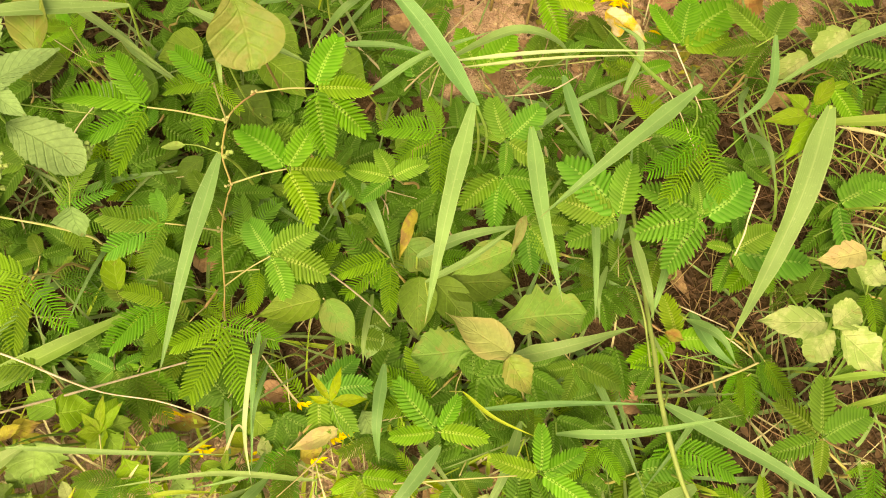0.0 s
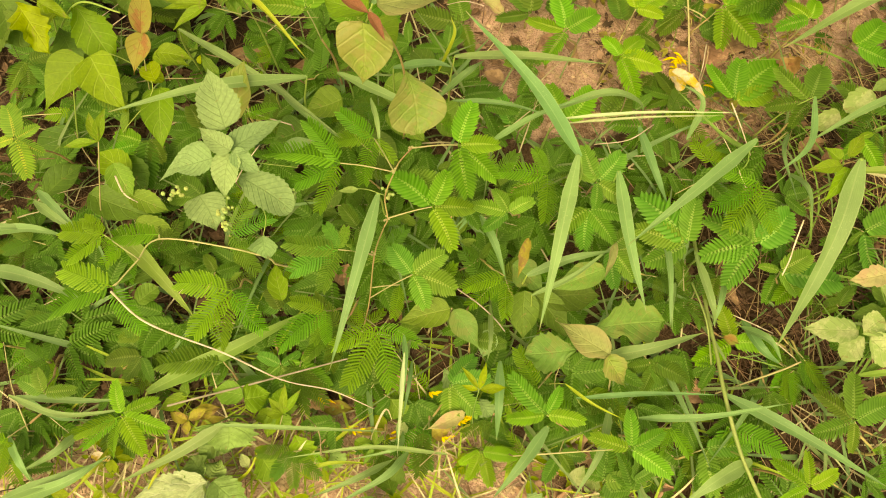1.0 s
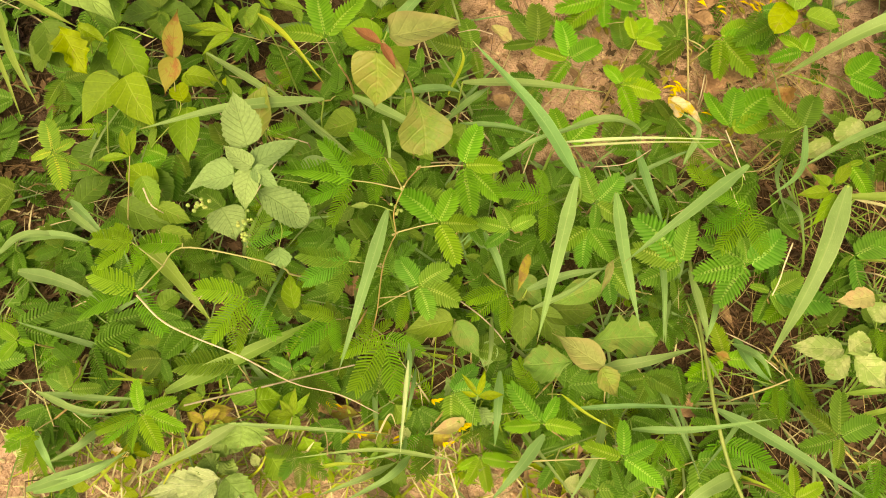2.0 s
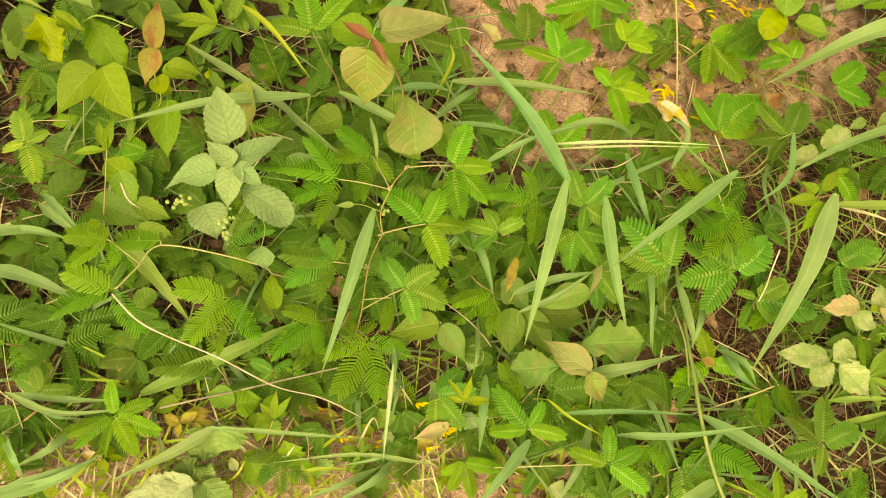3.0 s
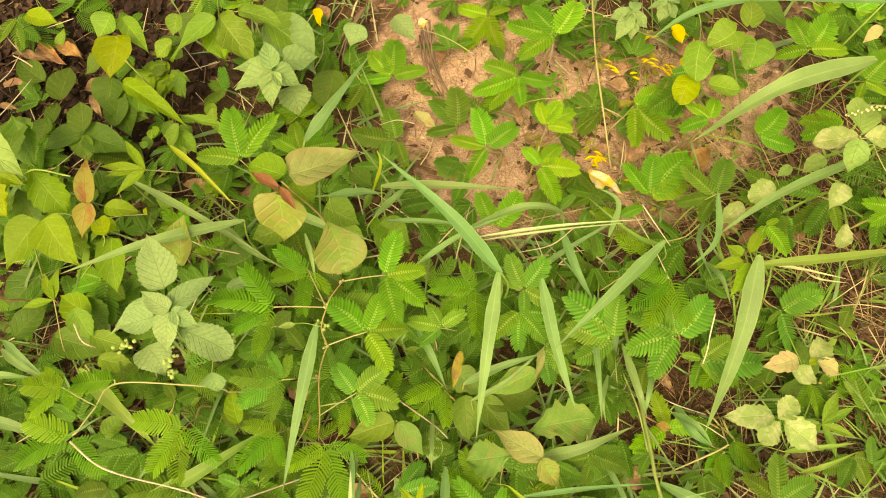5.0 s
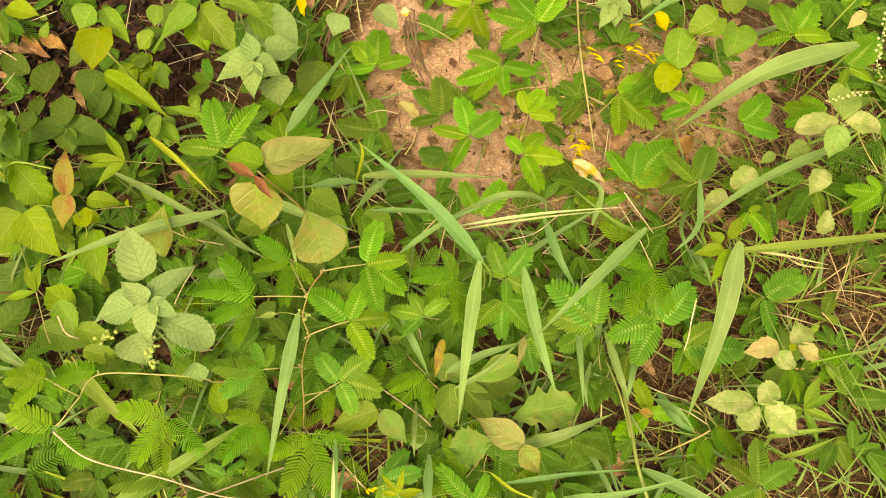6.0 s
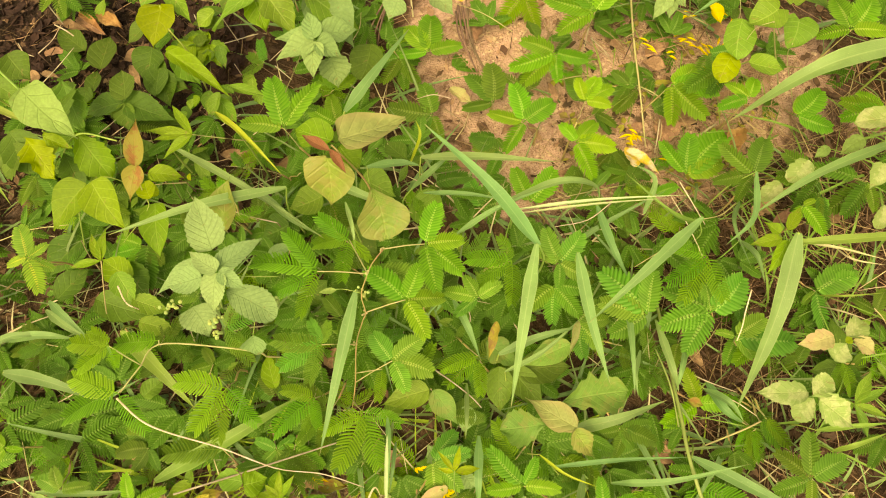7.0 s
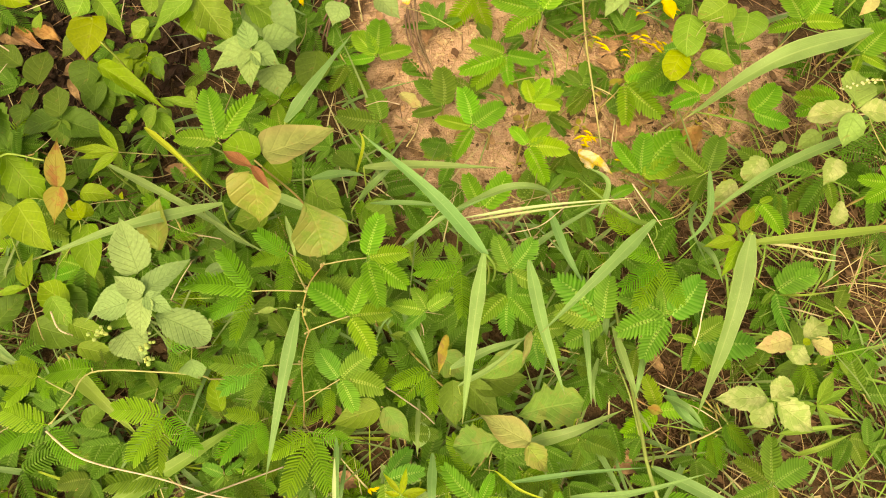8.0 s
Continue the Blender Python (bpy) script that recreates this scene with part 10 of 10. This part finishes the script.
stalk(herb, [(-0.386, -0.022, -0.004), (-0.352, -0.006, 0.05)], 0.0012, 0.0009, STALK_GREEN)
leaf(herb, (-0.352, -0.006, 0.05), (-0.332, -0.019, 0.04), 0.0267, 'ovate', PALE_GREEN, teeth=6, tooth=0.1, wave=0.1)
leaf(herb, (-0.353, -0.005, 0.05), (-0.379, 0.005, 0.04), 0.0232, 'ovate', PALE_GREEN, teeth=6, tooth=0.1, wave=0.1)
leaf(herb, (-0.353, -0.008, 0.05), (-0.367, -0.032, 0.04), 0.0289, 'ovate', PALE_GREEN, teeth=6, tooth=0.1, wave=0.1)
leaf(herb, (-0.351, -0.004, 0.05), (-0.341, 0.008, 0.04), 0.0209, 'ovate', LEAF, teeth=6, tooth=0.1, wave=0.1)
grass([(-0.053, 0.0, 0.05), (-0.149, 0.003, 0.08), (-0.265, -0.021, 0.06)], 0.006, GRASS_LIGHT)
grass([(-0.112, 0.023, 0.04), (-0.118, 0.003, 0.07), (-0.184, -0.018, 0.05)], 0.006, GRASS_LIGHT)
grass([(-0.103, -0.001, 0.05), (-0.128, -0.03, 0.08), (-0.193, -0.072, 0.06)], 0.011, GRASS)
grass([(-0.125, -0.014, 0.05), (-0.165, -0.036, 0.08), (-0.224, -0.065, 0.06)], 0.009, GRASS_LIGHT)
grass([(-0.119, 0.142, 0.1), (-0.113, 0.098, 0.12), (-0.12, -0.002, 0.05)], 0.007, GRASS_LIGHT)
grass([(-0.111, 0.136, 0.1), (-0.115, 0.101, 0.12), (-0.12, 0.069, 0.09)], 0.007, GRASS_LIGHT)
grass([(-0.233, 0.004, 0.06), (-0.251, -0.019, 0.05), (-0.282, -0.022, 0.03)], 0.003, GRASS_DRY)
grass([(-0.158, -0.005, 0.04), (-0.137, 0.048, 0.07), (-0.125, 0.034, 0.06)], 0.003, GRASS_DRY)
bloom = thing('fallen_petals', (-0.081, 0.074, 0.0), 'small yellow petals fallen among the grass', 'petals')
leaf(bloom, (-0.080, 0.076, 0.05), (-0.070, 0.072, 0.052), 0.0040, 'lance', YELLOW, name='petal', n=6, m=4)
leaf(bloom, (-0.075, 0.075, 0.05), (-0.065, 0.078, 0.052), 0.0040, 'lance', YELLOW, name='petal', n=6, m=4)
leaf(bloom, (-0.082, 0.076, 0.05), (-0.077, 0.068, 0.052), 0.0040, 'lance', YELLOW, name='petal', n=6, m=4)
bloom = thing('fallen_petals', (-0.031, 0.046, 0.0), 'small yellow petals fallen among the grass', 'petals')
leaf(bloom, (-0.033, 0.049, 0.05), (-0.023, 0.045, 0.052), 0.0039, 'lance', YELLOW, name='petal', n=6, m=4)
leaf(bloom, (-0.028, 0.048, 0.05), (-0.018, 0.051, 0.052), 0.0039, 'lance', YELLOW, name='petal', n=6, m=4)
leaf(bloom, (-0.035, 0.049, 0.05), (-0.030, 0.041, 0.052), 0.0039, 'lance', YELLOW, name='petal', n=6, m=4)
bloom = thing('fallen_petals', (-0.04, 0.04, 0.0), 'small yellow petals fallen among the grass', 'petals')
leaf(bloom, (-0.041, 0.043, 0.05), (-0.031, 0.039, 0.052), 0.0039, 'lance', YELLOW, name='petal', n=6, m=4)
leaf(bloom, (-0.036, 0.042, 0.05), (-0.026, 0.045, 0.052), 0.0039, 'lance', YELLOW, name='petal', n=6, m=4)
leaf(bloom, (-0.043, 0.043, 0.05), (-0.038, 0.035, 0.052), 0.0039, 'lance', YELLOW, name='petal', n=6, m=4)
bloom = thing('fallen_petals', (-0.181, 0.017, 0.0), 'small yellow petals fallen among the grass', 'petals')
leaf(bloom, (-0.174, 0.021, 0.05), (-0.164, 0.018, 0.052), 0.0039, 'lance', YELLOW, name='petal', n=6, m=4)
leaf(bloom, (-0.169, 0.020, 0.05), (-0.160, 0.024, 0.052), 0.0039, 'lance', YELLOW, name='petal', n=6, m=4)
leaf(bloom, (-0.177, 0.021, 0.05), (-0.172, 0.014, 0.052), 0.0039, 'lance', YELLOW, name='petal', n=6, m=4)
bloom = thing('fallen_petals', (-0.058, 0.016, 0.0), 'small yellow petals fallen among the grass', 'petals')
leaf(bloom, (-0.059, 0.021, 0.05), (-0.049, 0.017, 0.052), 0.0039, 'lance', YELLOW, name='petal', n=6, m=4)
leaf(bloom, (-0.054, 0.020, 0.05), (-0.044, 0.023, 0.052), 0.0039, 'lance', YELLOW, name='petal', n=6, m=4)
leaf(bloom, (-0.061, 0.021, 0.05), (-0.057, 0.013, 0.052), 0.0039, 'lance', YELLOW, name='petal', n=6, m=4)
edge = thing('seedling', (-0.499, 0.737, 0.0), 'small yellowish herb tangled with dry stems', 'seedling')
stalk(edge, [(-0.502, 0.74, -0.004), (-0.459, 0.727, 0.07), (-0.438, 0.72, 0.12)], 0.0011, 0.0008, STALK_GREEN)
leaf(edge, (-0.44, 0.717, 0.12), (-0.497, 0.718, 0.11), 0.0308, 'ovate', HEART, teeth=4, tooth=0.12, wave=0.12)
leaf(edge, (-0.44, 0.715, 0.12), (-0.492, 0.746, 0.11), 0.0272, 'ovate', LEAF, teeth=4, tooth=0.12, wave=0.12)
leaf(edge, (-0.438, 0.713, 0.12), (-0.455, 0.68, 0.11), 0.0235, 'ovate', HEART, teeth=4, tooth=0.12, wave=0.12)
leaf(edge, (-0.435, 0.715, 0.12), (-0.413, 0.682, 0.11), 0.0235, 'ovate', HEART, teeth=4, tooth=0.12, wave=0.12)
leaf(edge, (-0.433, 0.719, 0.12), (-0.404, 0.713, 0.11), 0.0199, 'ovate', LEAF, teeth=4, tooth=0.12, wave=0.12)
leaf(edge, (-0.441, 0.724, 0.12), (-0.47, 0.752, 0.11), 0.0200, 'ovate', LEAF, teeth=4, tooth=0.12, wave=0.12)
leaf(edge, (-0.411, 0.618, 0.12), (-0.427, 0.594, 0.11), 0.0211, 'ovate', LEAF, teeth=4, tooth=0.12, wave=0.12)
leaf(edge, (-0.408, 0.617, 0.12), (-0.393, 0.578, 0.11), 0.0211, 'ovate', LEAF, teeth=4, tooth=0.12, wave=0.12)
leaf(edge, (-0.401, 0.619, 0.12), (-0.379, 0.589, 0.11), 0.0176, 'ovate', LEAF, teeth=4, tooth=0.12, wave=0.12)
leaf(edge, (-0.44, 0.624, 0.12), (-0.45, 0.61, 0.11), 0.0141, 'ovate', HEART, teeth=4, tooth=0.12, wave=0.12)
leaf(edge, (-0.358, 0.657, 0.12), (-0.355, 0.633, 0.11), 0.0160, 'ovate', LEAF, teeth=4, tooth=0.12, wave=0.12)
leaf(edge, (-0.351, 0.632, 0.12), (-0.34, 0.613, 0.11), 0.0159, 'ovate', LEAF, teeth=4, tooth=0.12, wave=0.12)
dry_stem = thing('dry_stalk', (-0.483, 0.798, 0.0), 'thin tan dry stem among the vines', 'stalk')
stalk(dry_stem, [(-0.481, 0.795, 0.004), (-0.381, 0.782, 0.06)], 0.0009, 0.0006, STICK, name='shaft')
dry_stem = thing('dry_stalk', (-0.425, 0.738, 0.0), 'thin tan dry stem among the vines', 'stalk')
stalk(dry_stem, [(-0.423, 0.736, 0.004), (-0.415, 0.721, 0.06)], 0.0009, 0.0006, STICK, name='shaft')
dry_stem = thing('dry_stalk', (-0.377, 0.767, 0.0), 'thin tan dry stem among the vines', 'stalk')
stalk(dry_stem, [(-0.375, 0.765, 0.004), (-0.334, 0.753, 0.06)], 0.0009, 0.0006, STICK, name='shaft')
dry_stem = thing('dry_stalk', (-0.494, 0.604, 0.0), 'thin tan dry stem among the vines', 'stalk')
stalk(dry_stem, [(-0.491, 0.602, 0.004), (-0.393, 0.625, 0.06)], 0.0009, 0.0006, STICK, name='shaft')
dry_stem = thing('dry_stalk', (-0.643, 0.612, 0.0), 'thin tan dry stem among the vines', 'stalk')
stalk(dry_stem, [(-0.64, 0.61, 0.004), (-0.561, 0.623, 0.06)], 0.0009, 0.0006, STICK, name='shaft')
dry_stem = thing('dry_stalk', (-0.438, 0.806, 0.0), 'thin tan dry stem among the vines', 'stalk')
stalk(dry_stem, [(-0.436, 0.804, 0.004), (-0.455, 0.823, 0.06)], 0.0009, 0.0006, STICK, name='shaft')
dry_stem = thing('dry_stalk', (-0.559, 0.869, 0.0), 'thin tan dry stem among the vines', 'stalk')
stalk(dry_stem, [(-0.557, 0.866, 0.004), (-0.522, 0.895, 0.06)], 0.0009, 0.0006, STICK, name='shaft')
dry_stem = thing('dry_stalk', (-0.777, 0.886, 0.0), 'thin tan dry stem among the vines', 'stalk')
stalk(dry_stem, [(-0.773, 0.883, 0.004), (-0.652, 0.874, 0.06)], 0.0009, 0.0006, STICK, name='shaft')
dry_stem = thing('dry_stalk', (-0.366, 0.758, 0.0), 'thin tan dry stem among the vines', 'stalk')
stalk(dry_stem, [(-0.364, 0.755, 0.004), (-0.314, 0.692, 0.06)], 0.0009, 0.0006, STICK, name='shaft')
spike = thing('flower_spike', (0.813, 0.733, 0.0), 'slender stalk beaded with small whitish green buds', 'plant')
stalk(spike, [(0.814, 0.724, -0.004), (0.661, 0.628, 0.19), (0.645, 0.641, 0.21), (0.645, 0.655, 0.22), (0.654, 0.68, 0.22), (0.667, 0.709, 0.22), (0.675, 0.73, 0.22)], 0.0007, 0.0005, STALK_GREEN)
bud(spike, (0.675, 0.729, 0.222), 1, 0.0012, 0.0024, SEED)
bud(spike, (0.669, 0.725, 0.222), 1, 0.0012, 0.0024, SEED)
bud(spike, (0.672, 0.72, 0.222), 1, 0.0012, 0.0024, SEED)
bud(spike, (0.666, 0.716, 0.222), 1, 0.0012, 0.0024, SEED)
bud(spike, (0.669, 0.712, 0.222), 1, 0.0012, 0.0024, SEED)
bud(spike, (0.663, 0.708, 0.222), 1, 0.0012, 0.0024, SEED)
bud(spike, (0.665, 0.702, 0.222), 1, 0.0012, 0.0024, SEED)
bud(spike, (0.658, 0.696, 0.222), 1, 0.0012, 0.0024, SEED)
bud(spike, (0.66, 0.69, 0.222), 1, 0.0012, 0.0024, SEED)
bud(spike, (0.653, 0.684, 0.222), 1, 0.0012, 0.0024, SEED)
bud(spike, (0.655, 0.679, 0.222), 1, 0.0012, 0.0024, SEED)
bud(spike, (0.648, 0.674, 0.222), 1, 0.0012, 0.0024, SEED)
bud(spike, (0.651, 0.669, 0.222), 1, 0.0012, 0.0024, SEED)
bud(spike, (0.644, 0.664, 0.222), 1, 0.0012, 0.0024, SEED)
bud(spike, (0.647, 0.659, 0.222), 1, 0.0012, 0.0024, SEED)
bud(spike, (0.641, 0.654, 0.222), 1, 0.0012, 0.0024, SEED)
bud(spike, (0.645, 0.651, 0.22), 1, 0.0012, 0.0024, SEED)
bud(spike, (0.641, 0.648, 0.218), 1, 0.0012, 0.0024, SEED)
bud(spike, (0.646, 0.646, 0.216), 1, 0.0012, 0.0024, SEED)
bud(spike, (0.641, 0.643, 0.214), 1, 0.0012, 0.0024, SEED)
bud(spike, (0.646, 0.64, 0.212), 1, 0.0012, 0.0024, SEED)
bud(spike, (0.644, 0.638, 0.208), 1, 0.0012, 0.0024, SEED)
bud(spike, (0.652, 0.635, 0.204), 1, 0.0012, 0.0024, SEED)
bud(spike, (0.65, 0.632, 0.2), 1, 0.0012, 0.0024, SEED)
bud(spike, (0.658, 0.63, 0.196), 1, 0.0012, 0.0024, SEED)
bud(spike, (0.657, 0.627, 0.192), 1, 0.0012, 0.0024, SEED)
stalk(spike, [(0.693, 0.623, 0.12), (0.627, 0.602, 0.2), (0.601, 0.596, 0.2), (0.569, 0.588, 0.2)], 0.0006, 0.0004, STALK_GREEN)
bud(spike, (0.625, 0.599, 0.202), 1, 0.0010, 0.0021, SEED)
bud(spike, (0.622, 0.602, 0.202), 1, 0.0010, 0.0021, SEED)
bud(spike, (0.617, 0.597, 0.202), 1, 0.0010, 0.0021, SEED)
bud(spike, (0.614, 0.6, 0.202), 1, 0.0010, 0.0021, SEED)
bud(spike, (0.609, 0.596, 0.202), 1, 0.0010, 0.0021, SEED)
bud(spike, (0.606, 0.598, 0.202), 1, 0.0010, 0.0021, SEED)
bud(spike, (0.601, 0.594, 0.202), 1, 0.0010, 0.0021, SEED)
bud(spike, (0.597, 0.596, 0.202), 1, 0.0010, 0.0021, SEED)
bud(spike, (0.592, 0.592, 0.202), 1, 0.0010, 0.0021, SEED)
bud(spike, (0.587, 0.594, 0.202), 1, 0.0010, 0.0021, SEED)
bud(spike, (0.582, 0.589, 0.202), 1, 0.0010, 0.0021, SEED)
bud(spike, (0.578, 0.591, 0.202), 1, 0.0010, 0.0021, SEED)
bud(spike, (0.572, 0.586, 0.202), 1, 0.0010, 0.0021, SEED)
bud(spike, (0.568, 0.589, 0.202), 1, 0.0010, 0.0021, SEED)
dead_leaf = thing('dead_leaf', (0.422, 0.599, 0.0), 'crumpled orange-brown dead leaf on the straw', 'dead leaf', 'dead leaves')
leaf(dead_leaf, (0.438, 0.616, 0.05), (0.413, 0.58, 0.03), 0.0316, 'ovate', ORANGE, fold=0.4, wave=0.25, bite=0.6)
leaf(dead_leaf, (0.421, 0.611, 0.04), (0.437, 0.576, 0.03), 0.0225, 'lance', ORANGE, fold=0.4, wave=0.25, bite=0.6)
log = thing('dry_stick', (0.518, 0.803, -0.0), 'weathered grey stick lying under the mimosas', 'stick')
stalk(log, [(0.501, 0.79, 0.012), (0.571, 0.829, 0.012), (0.656, 0.855, 0.012), (0.763, 0.888, 0.012)], 0.0065, 0.0045, GREY_TWIG, name='shaft', knots=0.2)
